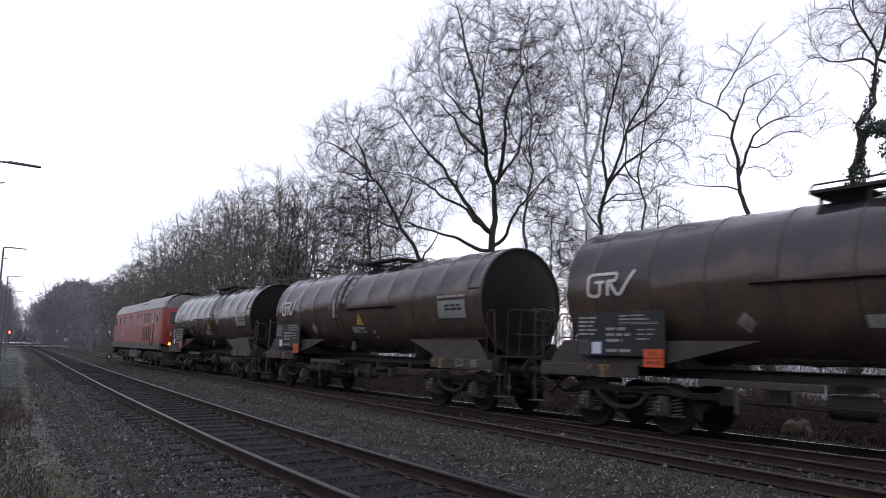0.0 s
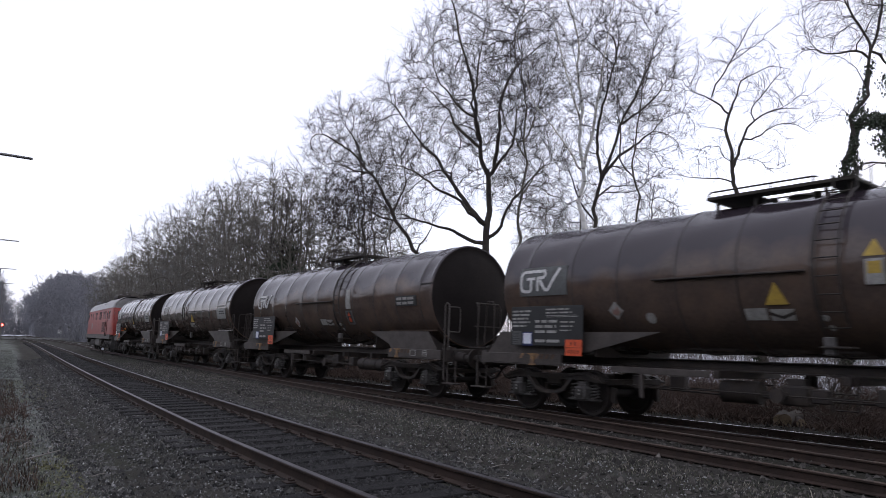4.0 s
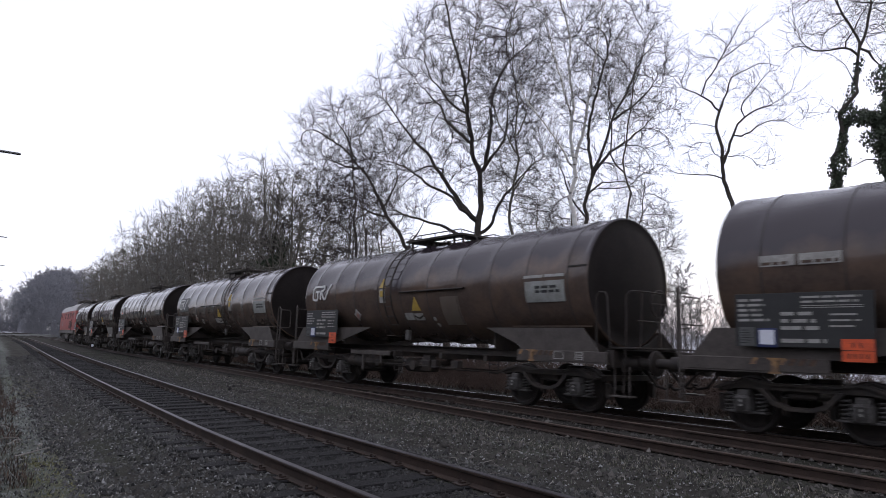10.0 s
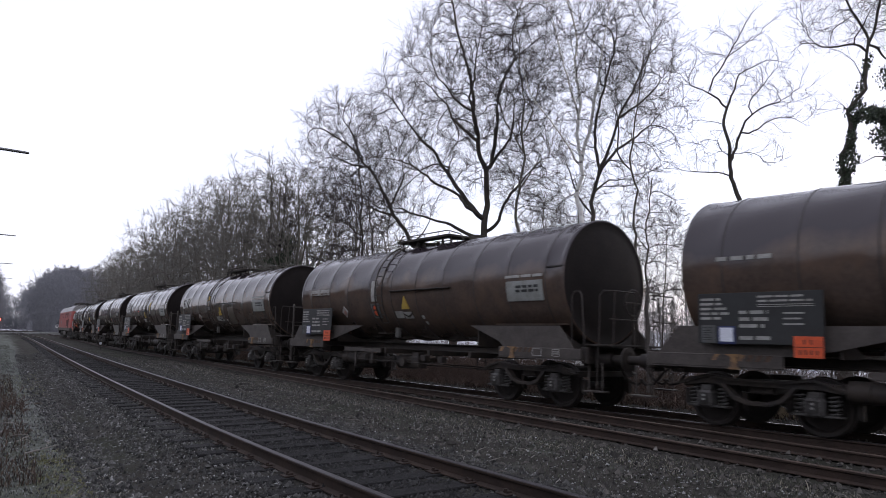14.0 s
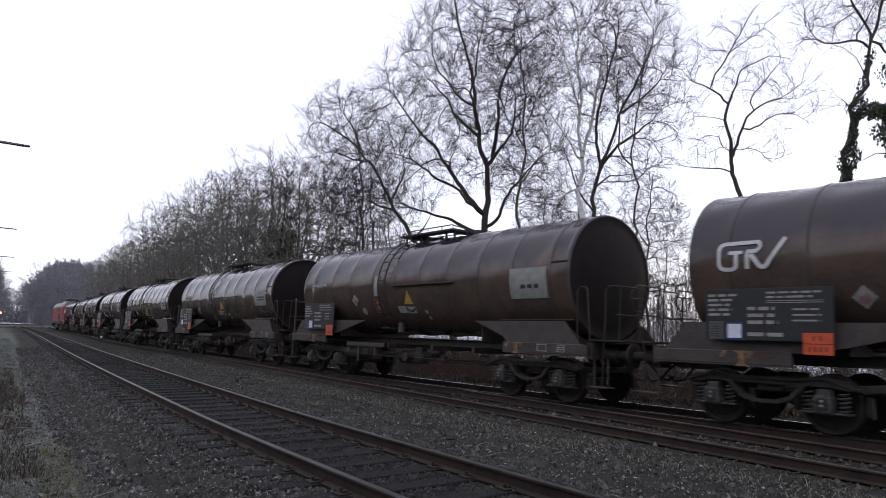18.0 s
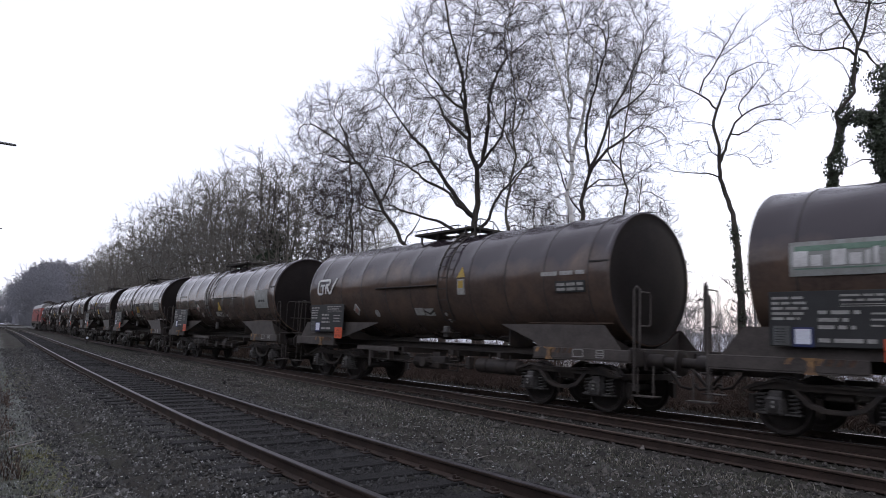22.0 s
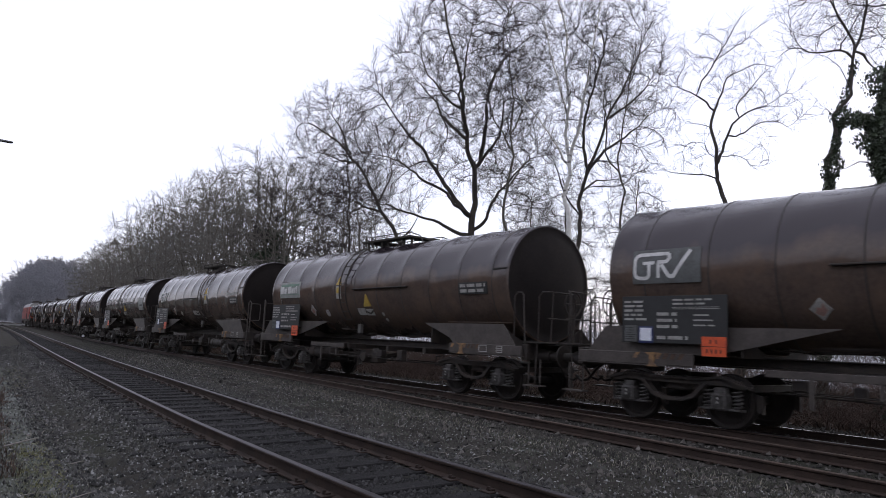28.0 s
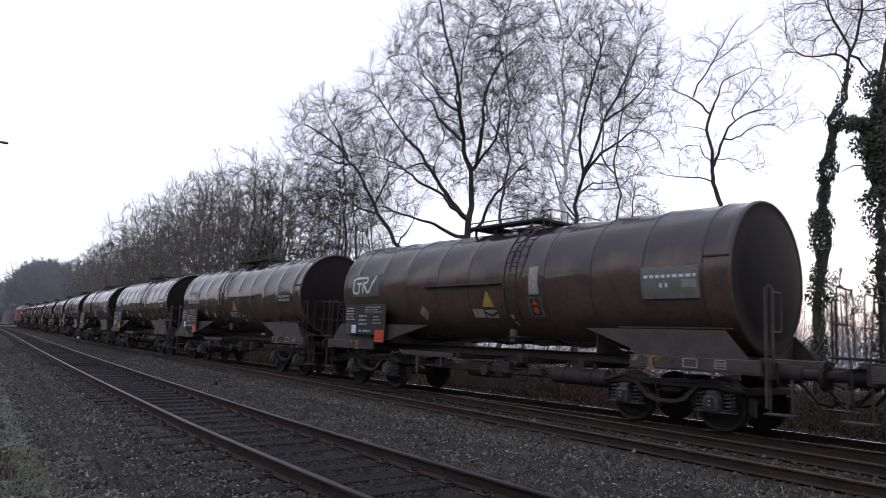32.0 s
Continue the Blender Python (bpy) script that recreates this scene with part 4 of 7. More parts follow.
def bogie_parts(holder, wheel_mesh):
    """A two-axle cast bogie; its parts hang on the holder, whose origin is the rail top below the pivot."""
    for y in (1.0, -1.0):
        side = Shape()
        up = [(-1.38, 0.74), (-1.25, 0.83), (-0.9, 0.86), (-0.45, 0.80), (0.45, 0.80), (0.9, 0.86), (1.25, 0.83), (1.38, 0.74)]
        dn = [(1.30, 0.69), (0.95, 0.73), (0.62, 0.70), (0.40, 0.50), (0.18, 0.44), (-0.18, 0.44), (-0.40, 0.50), (-0.62, 0.70), (-0.95, 0.73), (-1.30, 0.69)]
        beam_low = [(1.30, 0.69), (0.95, 0.74), (0.60, 0.73), (-0.60, 0.73), (-0.95, 0.74), (-1.30, 0.69)]
        side.slab(up + beam_low, "y", y, 0.12)
        side.slab([(-1.42, 0.70), (-0.9, 0.855), (-0.45, 0.80), (0.45, 0.80), (0.9, 0.855), (1.42, 0.70), (1.42, 0.735), (0.9, 0.90), (0.45, 0.84), (-0.45, 0.84), (-0.9, 0.90), (-1.42, 0.735)], "y", y, 0.22)
        side.slab([(-0.66, 0.75), (-0.42, 0.50), (-0.18, 0.42), (0.18, 0.42), (0.42, 0.50), (0.66, 0.75), (0.56, 0.75), (0.36, 0.55), (0.16, 0.485), (-0.16, 0.485), (-0.36, 0.55), (-0.56, 0.75)], "y", y + math.copysign(0.05, y), 0.14)
        part("side_frame", side, M["frame"], holder, "grimy cast bogie side frame")
        for x in (-0.9, 0.9):
            box = Shape()
            box.box(x, y + math.copysign(0.06, y), 0.47, 0.27, 0.28, 0.29, 0.04)
            box.box(x, y + math.copysign(0.03, y), 0.64, 0.20, 0.20, 0.14, 0.02)
            box.cyl((x, y + math.copysign(0.10, y), 0.47), (x, y + math.copysign(0.20, y), 0.47), 0.115, n=16)
            box.box(x, y, 0.345, 0.74, 0.18, 0.035, 0.008)
            ab = part("axlebox", box, M["axlebox"], holder, "dusty grey axlebox")
            tag = Shape()
            tag.box(x, y + math.copysign(0.205, y), 0.53, 0.04, 0.008, 0.035)
            tag.box(x, y + math.copysign(0.205, y), 0.46, 0.04, 0.008, 0.035)
            part("inspection_mark", tag, M["white"], ab)
            for e in (-0.26, 0.26):
                spring = Shape()
                path = [(x + e + 0.075 * math.cos(a), y + 0.075 * math.sin(a), 0.37 + 0.29 * a / (2 * math.pi * 4.5)) for a in np.linspace(0, 2 * math.pi * 4.5, 46)]
                spring.tube(path, 0.017, n=5)
                part("coil_spring", spring, M["axlebox"], holder)
    cross = Shape().box(0, 0, 0.72, 0.45, 1.9, 0.24, 0.03)
    cross.box(-1.36, 0, 0.72, 0.10, 1.9, 0.12, 0.01).box(1.36, 0, 0.72, 0.10, 1.9, 0.12, 0.01)
    part("bolster", cross, M["frame"], holder)
    for x in (-0.9, 0.9):
        for e in (-0.53, 0.53):
            for y in (-0.74, 0.74):
                shoe = Shape().slab([(x + e - 0.05, 0.30), (x + e + 0.05, 0.34), (x + e + 0.05, 0.62), (x + e - 0.05, 0.60)], "y", y, 0.10)
                part("brake_block", shoe, M["frame"], holder)
        ws = part("wheelset", wheel_mesh, None, holder, "brown steel wheels on an axle")
        ws.location = (x, 0, 0.46)
        SPINNING.append(ws)


SPINNING = []


def bars(shape, x0, x1, z0, z1, rows, y, seed, words=3, fill=0.62):
    """Rows of unreadable lettering as flat bars on a board facing left, at depth y."""
    rnd = random.Random(seed)
    h = (z1 - z0) / rows
    for i in range(rows):
        z = z1 - h * (i + 0.5)
        x = x0
        end = x0 + (x1 - x0) * rnd.uniform(0.6, 1.0)
        while (x - end) * (1 if x1 > x0 else -1) < 0:
            w = abs(x1 - x0) / words * rnd.uniform(0.35, 1.0)
            w = min(w, abs(end - x) + 0.01)
            cx = x + (w / 2 if x1 > x0 else -w / 2)
            shape.box(cx, y, z, w, 0.004, h * fill)
            x += (w + h * 0.5) * (1 if x1 > x0 else -1)
    return shape


def lettering(shape, mat, parent, label=""):
    """Writing too small to read, as one part."""
    return tagged(part("lettering", shape, mat, parent, label), kind="stuff")


def tank_wagon(logo, board, turned, seed, cards, diamond, wheel_mesh, label):
    """A four-axle tank wagon, x ahead, its near flank to the left, from the rail top up."""
    rnd = random.Random(seed)
    f = -1 if turned else 1
    front_deck, rear_deck = not turned, turned
    lad_x, card_x, ledge_x, latch_x = (0.90, 1.28, -1.0, 0.22) if turned else (-1.11, -1.74, 0.60, -1.0)
    ob = tagged(new("tank_wagon"), label, "tank wagon", group="wagons of the train")
    R, Z = TANK_R, TANK_Z
    rings = [-6.15, -5.67, -4.48, -3.28, -2.05, -0.85, 0.36, 1.52, 2.8, 3.94, 5.2, 5.93]
    xs, dents = [-6.19, -6.185, -6.15], [(-0.035, 0, 0), (-0.012, 0, 0), (0, 0, 0)]
    for a, b in zip(rings[:-1], rings[1:]):
        dish, turn = rnd.uniform(0.005, 0.012), rnd.uniform(-0.5, 0.5)
        for i in range(1, 11):
            u = i / 10
            xs.append(a + (b - a) * u)
            dents.append((-dish * math.sin(math.pi * u), 0.011 * min(1.0, 6 * u, 6 * (1 - u) + 0.02), turn + 2.0 * u))
    xs, dents = xs + [5.965, 5.97], dents + [(-0.012, 0, 0), (-0.035, 0, 0)]
    n = 96
    vs = []
    for x, (dr, wave, ph) in zip(xs, dents):
        for i in range(n):
            a = 2 * math.pi * i / n
            r = R + dr - wave * (1 - math.sin(9 * a + ph))
            vs.append((x, r * math.cos(a), Z + r * math.sin(a)))
    tank = Shape().add(vs, [(k * n + i, k * n + (i + 1) % n, (k + 1) * n + (i + 1) % n, (k + 1) * n + i) for k in range(len(xs) - 1) for i in range(n)], True)
    ends = []
    for sgn, x in ((-1, -6.19), (1, 5.97)):
        cap = [(x, R - 0.035), (x + sgn * 0.004, R - 0.06), (x - sgn * 0.01, R - 0.075), (x + sgn * 0.05, R * 0.8), (x + sgn * 0.11, R * 0.5), (x + sgn * 0.135, R * 0.2), (x + sgn * 0.14, 0.001)]
        ends.append(revolve(cap, Z, 72))
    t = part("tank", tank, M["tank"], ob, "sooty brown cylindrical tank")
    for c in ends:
        part("tank_end", c, M["soot"], t, "dull dark dished tank end")
    for x in (5.2, 3.94, 2.8, 1.52, 0.36, -0.85, -2.05, -3.28, -4.48, -5.67):
        ring = revolve([(x - 0.016, R - 0.004), (x - 0.008, R + 0.005), (x + 0.008, R + 0.005), (x + 0.016, R - 0.004)], Z, 72)
        part("weld_seam", ring, M["seam"], t)
    seam = Shape().box(-5.93, R * 0.985, Z + 0.26, 0.5, 0.02, 0.03)
    part("weld_seam", seam, M["seam"], t)
    part("drip_ledge", Shape().box(ledge_x, R + 0.025, 2.68, 2.75, 0.09, 0.035, 0.008), M["frame"], t, "dark ledge along the flank")
    part("drip_ledge", Shape().box(-ledge_x, -R - 0.025, 2.68, 2.75, 0.09, 0.035, 0.008), M["frame"], t)
    for y in (R * 0.78, -R * 0.78):
        part("flank_strip", Shape().box(-4.9, math.copysign(math.sqrt(R * R - 0.93 ** 2) + 0.01, y), 1.76, 2.3, 0.03, 0.03, 0.006), M["tank"], t)

    # walkway and manhole on top
    deck = Shape().box(0.02, 0.445, 4.24, 2.54, 0.35, 0.022, 0.005).box(0.02, -0.56, 4.24, 2.54, 0.12, 0.022, 0.005)
    deck.box(0.865, -0.115, 4.24, 0.83, 0.77, 0.022, 0.005).box(-1.0, -0.115, 4.24, 0.48, 0.77, 0.022, 0.005)
    deck.box(0.02, 0.62, 4.25, 2.56, 0.02, 0.055).box(0.02, -0.62, 4.25, 2.56, 0.02, 0.055)
    for x in (1.30, -1.26):
        deck.box(x, 0, 4.25, 0.02, 1.24, 0.055)
    dk = part("walkway", deck, M["deck"], ob, "grimy grating walkway on top of the tank")
    for x in (1.18, -1.14, 0.45, -0.76):
        for y in (0.45, -0.45):
            part("deck_post", Shape().box(x, y, 4.13, 0.05, 0.05, 0.20), M["frame"], dk)
    hood = Shape().cyl((f * -0.18, 0, 4.05), (f * -0.18, 0, 4.17), 0.22, n=20)
    hood.cyl((f * -0.18, 0, 4.17), (f * -0.18, 0, 4.195), 0.26, 0.23, n=20)
    part("manhole", hood, M["grey"], ob)
    part("valve", Shape().cyl((f * -0.52, 0.2, 4.05), (f * -0.52, 0.2, 4.19), 0.07, n=10).cyl((f * 0.22, 0.2, 4.05), (f * 0.22, 0.2, 4.18), 0.06, n=10), M["frame"], ob)
    for y in (0.61, -0.61):
        if turned:
            course = [(1.30, y, 4.0), (1.18, y, 4.25), (1.06, y, 4.38), (0.97, y, 4.42), (0.78, y, 4.38), (0.0, y, 4.38), (-1.20, y, 4.38), (-1.75, y, 4.22), (-1.92, y, 4.0)]
            posts = (0.55, -0.1, -0.75, -1.25)
        else:
            course = [(1.27, y, 4.25), (1.27, y, 4.33), (1.22, y, 4.37), (0.3, y, 4.37), (-0.62, y, 4.37), (-0.70, y, 4.35)]
            posts = (0.75, 0.1, -0.62)
        r = Shape().tube(course, 0.016)
        for x in posts:
            r.tube([(x, y, 4.25), (x, y, 4.37)], 0.012)
        part("handrail", r, M["frame"], dk)
        if not turned:
            h = Shape().tube([(-1.20, y, 4.25), (-1.30, y, 4.38), (-1.42, y, 4.44), (-1.52, y, 4.44), (-2.0, y, 4.30), (-2.25, y, 4.02)], 0.016)
            h.tube([(-1.50, y, 4.44), (-1.50, y, 4.01)], 0.014).tube([(-2.0, y, 4.30), (-2.0, y, 4.0)], 0.014)
            part("handrail", h, M["frame"], dk, "bent hoop beside the ladder")

    # ladders on both flanks
    for sgn in (1, -1):
        lad = Shape()
        for x in (sgn * lad_x + 0.18, sgn * lad_x - 0.18):
            path = [(x, sgn * 0.42, 4.30), (x, sgn * 0.62, 4.32)]
            for a in range(66, -42, -8):
                path.append((x, sgn * (R + 0.08) * math.cos(radians(a)), Z + (R + 0.08) * math.sin(radians(a))))
            lad.tube(path, 0.020, n=6)
            lad.tube([(x, sgn * 1.0, 1.10), (x, sgn * 1.0, 0.52)], 0.018, n=6)
        part_l = part("ladder", lad, M["frame"], ob, "black steel ladder bent round the tank")
        rung = Shape().cyl((sgn * lad_x + 0.18, 0, 0), (sgn * lad_x - 0.18, 0, 0), 0.013, n=6).mesh("rung", M["frame"])
        for a in range(60, -42, -11):
            rg = part("rung", rung, None, part_l)
            rg.location = (0, sgn * (R + 0.08) * math.cos(radians(a)), Z + (R + 0.08) * math.sin(radians(a)))
        for z in (1.05, 0.80, 0.55):
            rg = part("rung", rung, None, part_l)
            rg.location = (0, sgn * 1.0, z)
        part("ladder_foot", Shape().box(sgn * lad_x, sgn * 1.12, 1.50, 0.44, 0.30, 0.03, 0.006), M["frame"], part_l)
        bx = Shape().box(sgn * latch_x, sgn * 1.17, 1.52, 0.17, 0.10, 0.28, 0.015)
        part("latch_box", bx, M["axlebox"], ob, "small grey box under the tank")

    # saddles and skirts over the bogies
    for e in (1, -1):
        for sgn in (1, -1):
            tip = 1.85 if e > 0 else 3.15
            pl = [(e * tip, 1.72), (e * 6.06, 1.72), (e * 6.45, 1.27), (e * 6.45, 1.24), (e * 4.33, 1.24), (e * (tip + 1.03), 1.37 if e < 0 else 1.47)] if e < 0 else [(1.85, 1.72), (6.06, 1.72), (6.45, 1.27), (6.45, 1.24), (3.95, 1.24), (3.45, 1.34)]
            sk = Shape().slab(pl[::-1] if e * sgn > 0 else pl, "y", sgn * 1.345, 0.016)
            part("skirt", sk, M["grey"], ob, "grey saddle plate over the bogie")
            sill = Shape().box(e * 5.45, sgn * 1.36, 1.14, 2.45, 0.07, 0.22, 0.012)
            sill.box(e * 5.45, sgn * 1.33, 1.02, 2.45, 0.14, 0.02)
            sl = part("side_sill", sill, M["grey"], ob)
            x = 5.02 if e > 0 else -4.68
            hook = Shape().slab([(x - 0.15, 1.25), (x - 0.045, 1.20), (x - 0.05, 1.06), (x - 0.10, 1.0), (x + 0.10, 1.0), (x + 0.05, 1.06), (x + 0.045, 1.20), (x + 0.15, 1.25)], "y", sgn * 1.405, 0.03)
            part("jacking_mark", hook, M["ochre"], sl, "ochre painted lifting mark")
            for j in (-2, 1, 2, 3, 4):
                d = x - 0.15 * j
                st = Shape().slab([(d - 0.045, 1.245), (d + 0.045, 1.245), (d + 0.10, 1.14), (d + 0.02, 1.14)], "y", sgn * 1.40, 0.008)
                part("stripe", st, M["ochre"] if j < 2 else M["rust"], sl)
        saddle = Shape()
        for x in (3.4, 4.88, 6.0):
            saddle.slab([(-1.30, 1.68), (-1.30, 1.22), (1.30, 1.22), (1.30, 1.68), (0.9, 1.45), (0.45, 1.30), (-0.45, 1.30), (-0.9, 1.45)], "x", e * x, 0.03)
        part("saddle", saddle, M["frame"], ob)
        head = Shape().box(e * 6.68, 0, 1.12, 0.16, 2.60, 0.34, 0.015)
        head.box(e * 6.2, 0, 1.0, 0.9, 0.5, 0.25, 0.02)
        part("headstock", head, M["frame"], ob)
        for y in (0.875, -0.875):
            bf = Shape().cyl((e * 6.74, y, 1.06), (e * 7.12, y, 1.06), 0.15, 0.135, n=16)
            bf.box(e * 6.77, y, 1.06, 0.04, 0.36, 0.36, 0.01)
            b = part("buffer", bf, M["wheel"], ob, "rusty sleeved buffer")
            part("plunger", Shape().cyl((e * 7.08, y, 1.06), (e * 7.45, y, 1.06), 0.09, n=12), M["frame"], b)
            hd = Shape().cyl((e * 7.44, y, 1.06), (e * 7.475, y, 1.06), 0.24, n=20)
            hd.cyl((e * 7.475, y, 1.06), (e * 7.493, y, 1.06), 0.235, 0.16, n=20)
            part("buffer_head", hd, M["frame"], b)
        cp = Shape().box(e * 6.95, 0, 1.03, 0.40, 0.08, 0.12, 0.02)
        cp.tube([(e * 7.1, -0.05, 1.02), (e * 7.35, -0.05, 0.88), (e * 7.48, -0.05, 0.86), (e * 7.48, 0.05, 0.86), (e * 7.35, 0.05, 0.88), (e * 7.1, 0.05, 1.02)], 0.025)
        part("screw_coupling", cp, M["frame"], ob)
        for y in (0.42, -0.42):
            part("brake_hose", Shape().tube([(e * 6.76, y, 0.98), (e * 6.95, y, 0.85), (e * 7.15, y * 1.05, 0.62), (e * 7.35, y, 0.58), (e * 7.48, y, 0.68)], 0.03), M["frame"], ob)
        for y in (1.18, -1.18):
            stp = Shape().tube([(e * 6.72, y, 1.0), (e * 6.72, y, 0.42)], 0.018).tube([(e * 7.06, y, 0.98), (e * 7.06, y, 0.42)], 0.018)
            stp.box(e * 6.9, y, 0.42, 0.46, 0.26, 0.03, 0.005)
            part("step", stp, M["grey"], ob)
        deck_here = front_deck if e > 0 else rear_deck
        for sgn in (1, -1):
            if deck_here:
                gr = Shape().tube([(e * 6.36, sgn * 1.30, 1.28), (e * 6.36, sgn * 1.30, 2.35), (e * 6.43, sgn * 1.30, 2.43), (e * 6.56, sgn * 1.30, 2.43), (e * 6.62, sgn * 1.30, 2.36), (e * 6.70, sgn * 1.30, 1.30)], 0.016)
                gr.tube([(e * 6.95, sgn * 1.22, 0.45), (e * 7.02, sgn * 1.22, 1.8), (e * 7.02, sgn * 1.22, 2.34), (e * 7.10, sgn * 1.20, 2.43), (e * 7.22, sgn * 1.0, 2.43), (e * 7.22, sgn * 0.35, 2.43), (e * 7.22, sgn * 0.28, 2.30), (e * 7.22, sgn * 0.28, 1.3)], 0.016)
                gr.tube([(e * 7.22, sgn * 1.05, 1.3), (e * 7.22, sgn * 1.0, 2.43)], 0.015)
                gr.tube([(e * 7.22, sgn * 1.15, 1.86), (e * 7.22, sgn * 0.28, 1.86)], 0.016)
            else:
                gr = Shape().tube([(e * 6.72, sgn * 1.30, 0.5), (e * 6.72, sgn * 1.30, 2.40), (e * 6.76, sgn * 1.28, 2.46), (e * 6.80, sgn * 1.24, 2.40), (e * 6.80, sgn * 1.24, 1.25)], 0.024)
                gr.tube([(e * 6.76, sgn * 1.20, 2.36), (e * 6.76, sgn * 0.88, 2.36), (e * 6.76, sgn * 0.84, 2.30), (e * 6.76, sgn * 0.84, 1.78), (e * 6.76, sgn * 0.88, 1.72), (e * 6.76, sgn * 1.22, 1.72)], 0.015)
            part("grab_rail", gr, M["grey"] if not deck_here else M["frame"], ob, "bent tubular grab rail")
        if deck_here:
            pf = Shape().box(e * 6.98, 0, 1.34, 0.60, 2.50, 0.035, 0.006)
            part("end_platform", pf, M["frame"], ob, "brakeman's platform at the wagon's end")
            wh = Shape().tube([(e * 6.92 + 0.0, 0.28 * math.cos(a), 2.25 + 0.28 * math.sin(a)) for a in np.linspace(0, 2 * math.pi, 21)[:-1]], 0.018, closed=True)
            wh.cyl((e * 6.92, 0, 1.3), (e * 6.92, 0, 2.25), 0.03, n=8).cyl((e * 6.92, -0.28, 2.25), (e * 6.92, 0.28, 2.25), 0.014, n=6)
            part("handbrake_wheel", wh, M["frame"], ob)

    # frame between the bogies, brake gear
    for y in (0.45, -0.45):
        g = math.copysign(1, y)
        prof = [(y, 1.05), (y + 0.12 * g, 1.05), (y + 0.12 * g, 1.065), (y + 0.012 * g, 1.08), (y + 0.012 * g, 1.215), (y + 0.12 * g, 1.23), (y + 0.12 * g, 1.245), (y, 1.245)]
        part("main_beam", Shape().slab(prof, "x", 0, 13.2), M["frame"], ob, "grimy steel longitudinal beam")
    for x in (2.9, 0.9, -1.2, -2.9):
        part("cross_member", Shape().box(x, 0, 1.0, 0.12, 2.3, 0.14, 0.01), M["frame"], ob)
    tk = Shape().cyl((f * -2.06, 0.95, 0.74), (f * -3.42, 0.95, 0.74), 0.17, n=20)
    tk.cyl((f * -2.06, 0.95, 0.74), (f * -2.0, 0.95, 0.74), 0.17, 0.08, n=20).cyl((f * -3.42, 0.95, 0.74), (f * -3.48, 0.95, 0.74), 0.17, 0.08, n=20)
    rs = part("air_reservoir", tk, M["frame"], ob, "grimy cylindrical air reservoir")
    for x in (f * -2.4, f * -3.1):
        part("strap", Shape().tube([(x, 0.95 + 0.178 * math.cos(a), 0.74 + 0.178 * math.sin(a)) for a in np.linspace(0, 2 * math.pi, 17)[:-1]], 0.012, n=4, closed=True).box(x, 0.95, 0.95, 0.05, 0.05, 0.12), M["frame"], rs)
    cyl_ = Shape().cyl((1.2, 0.35, 0.70), (0.5, 0.35, 0.70), 0.20, n=18).cyl((0.5, 0.35, 0.70), (-0.4, 0.35, 0.70), 0.035, n=8)
    part("brake_cylinder", cyl_, M["frame"], ob)
    part("valve_box", Shape().box(-0.35, 0.85, 0.72, 0.42, 0.35, 0.32, 0.03).box(-0.35, 0.85, 0.93, 0.3, 0.2, 0.12), M["frame"], ob)
    rd = Shape().tube([(3.6, 0.3, 0.66), (1.2, 0.3, 0.62), (-3.6, 0.3, 0.66)], 0.02).tube([(3.6, -0.3, 0.66), (-3.6, -0.3, 0.66)], 0.02).tube([(2.6, 1.2, 0.72), (-1.9, 1.2, 0.72)], 0.014)
    part("brake_rod", rd, M["frame"], ob)
    hg = Shape().box(2.0, 1.25, 1.0, 2.1, 0.04, 0.12, 0.008).box(2.35, 1.25, 0.74, 0.07, 0.04, 0.5).box(1.4, 1.25, 0.86, 0.05, 0.04, 0.3)
    part("equipment_bracket", hg, M["grey"], ob)
    part("outlet_pipe", Shape().cyl((-0.2, 0, 1.25), (-0.2, 0, 0.75), 0.11, n=12).tube([(-0.2, 0, 0.8), (-0.2, 0.7, 0.72), (-0.2, 1.2, 0.72)], 0.07, n=8).cyl((-0.2, 1.2, 0.72), (-0.2, 1.3, 0.72), 0.12, n=12), M["frame"], ob)
    small = Shape()
    for x in (2.6, 1.75, -0.75, -1.7):
        small.box(x, 1.0 + rnd.uniform(-0.1, 0.1), 0.80 + rnd.uniform(-0.08, 0.05), rnd.uniform(0.14, 0.3), 0.18, rnd.uniform(0.15, 0.3), 0.02)
    tagged(part("brake_gear", small, M["frame"], ob), kind="stuff")

    # the data panel with its lettering, card and orange plate
    pn = part("data_panel", Shape().box(4.57, 1.49, 1.84, 2.04, 0.02, 0.84, 0.004), M["panel"], ob, "dark grey panel with white lettering")
    brk = Shape().box(4.57, 1.43, 2.2, 1.9, 0.10, 0.04).box(4.57, 1.43, 1.5, 1.9, 0.10, 0.04)
    part("panel_bracket", brk, M["frame"], ob)
    y = 1.503
    txt = bars(Shape(), 5.54, 5.00, 1.80, 2.20, 5, y, seed + 1, 2, 0.5)
    txt = bars(txt, 4.86, 4.25, 1.66, 1.99, 3, y, seed + 2, 2, 0.5)
    txt = bars(txt, 4.55, 3.65, 2.08, 2.22, 2, y, seed + 3, 3, 0.45)
    txt = bars(txt, 4.15, 3.72, 1.70, 1.96, 3, y, seed + 6, 1, 0.3)
    txt = bars(txt, 4.86, 4.05, 1.47, 1.57, 1, y, seed + 4, 2, 0.6)
    for z in (2.025, 2.055):
        txt.box(4.12, y, z, 0.86, 0.004, 0.010)
    lettering(txt, M["white"], pn, "illegible white lettering")
    grid = Shape().box(5.40, y, 1.58, 0.25, 0.004, 0.30)
    part("label", grid, M["greyboard"], pn)
    lettering(bars(Shape(), 5.50, 5.31, 1.46, 1.70, 6, y + 0.004, seed + 5, 2, 0.4), M["panel"], pn)
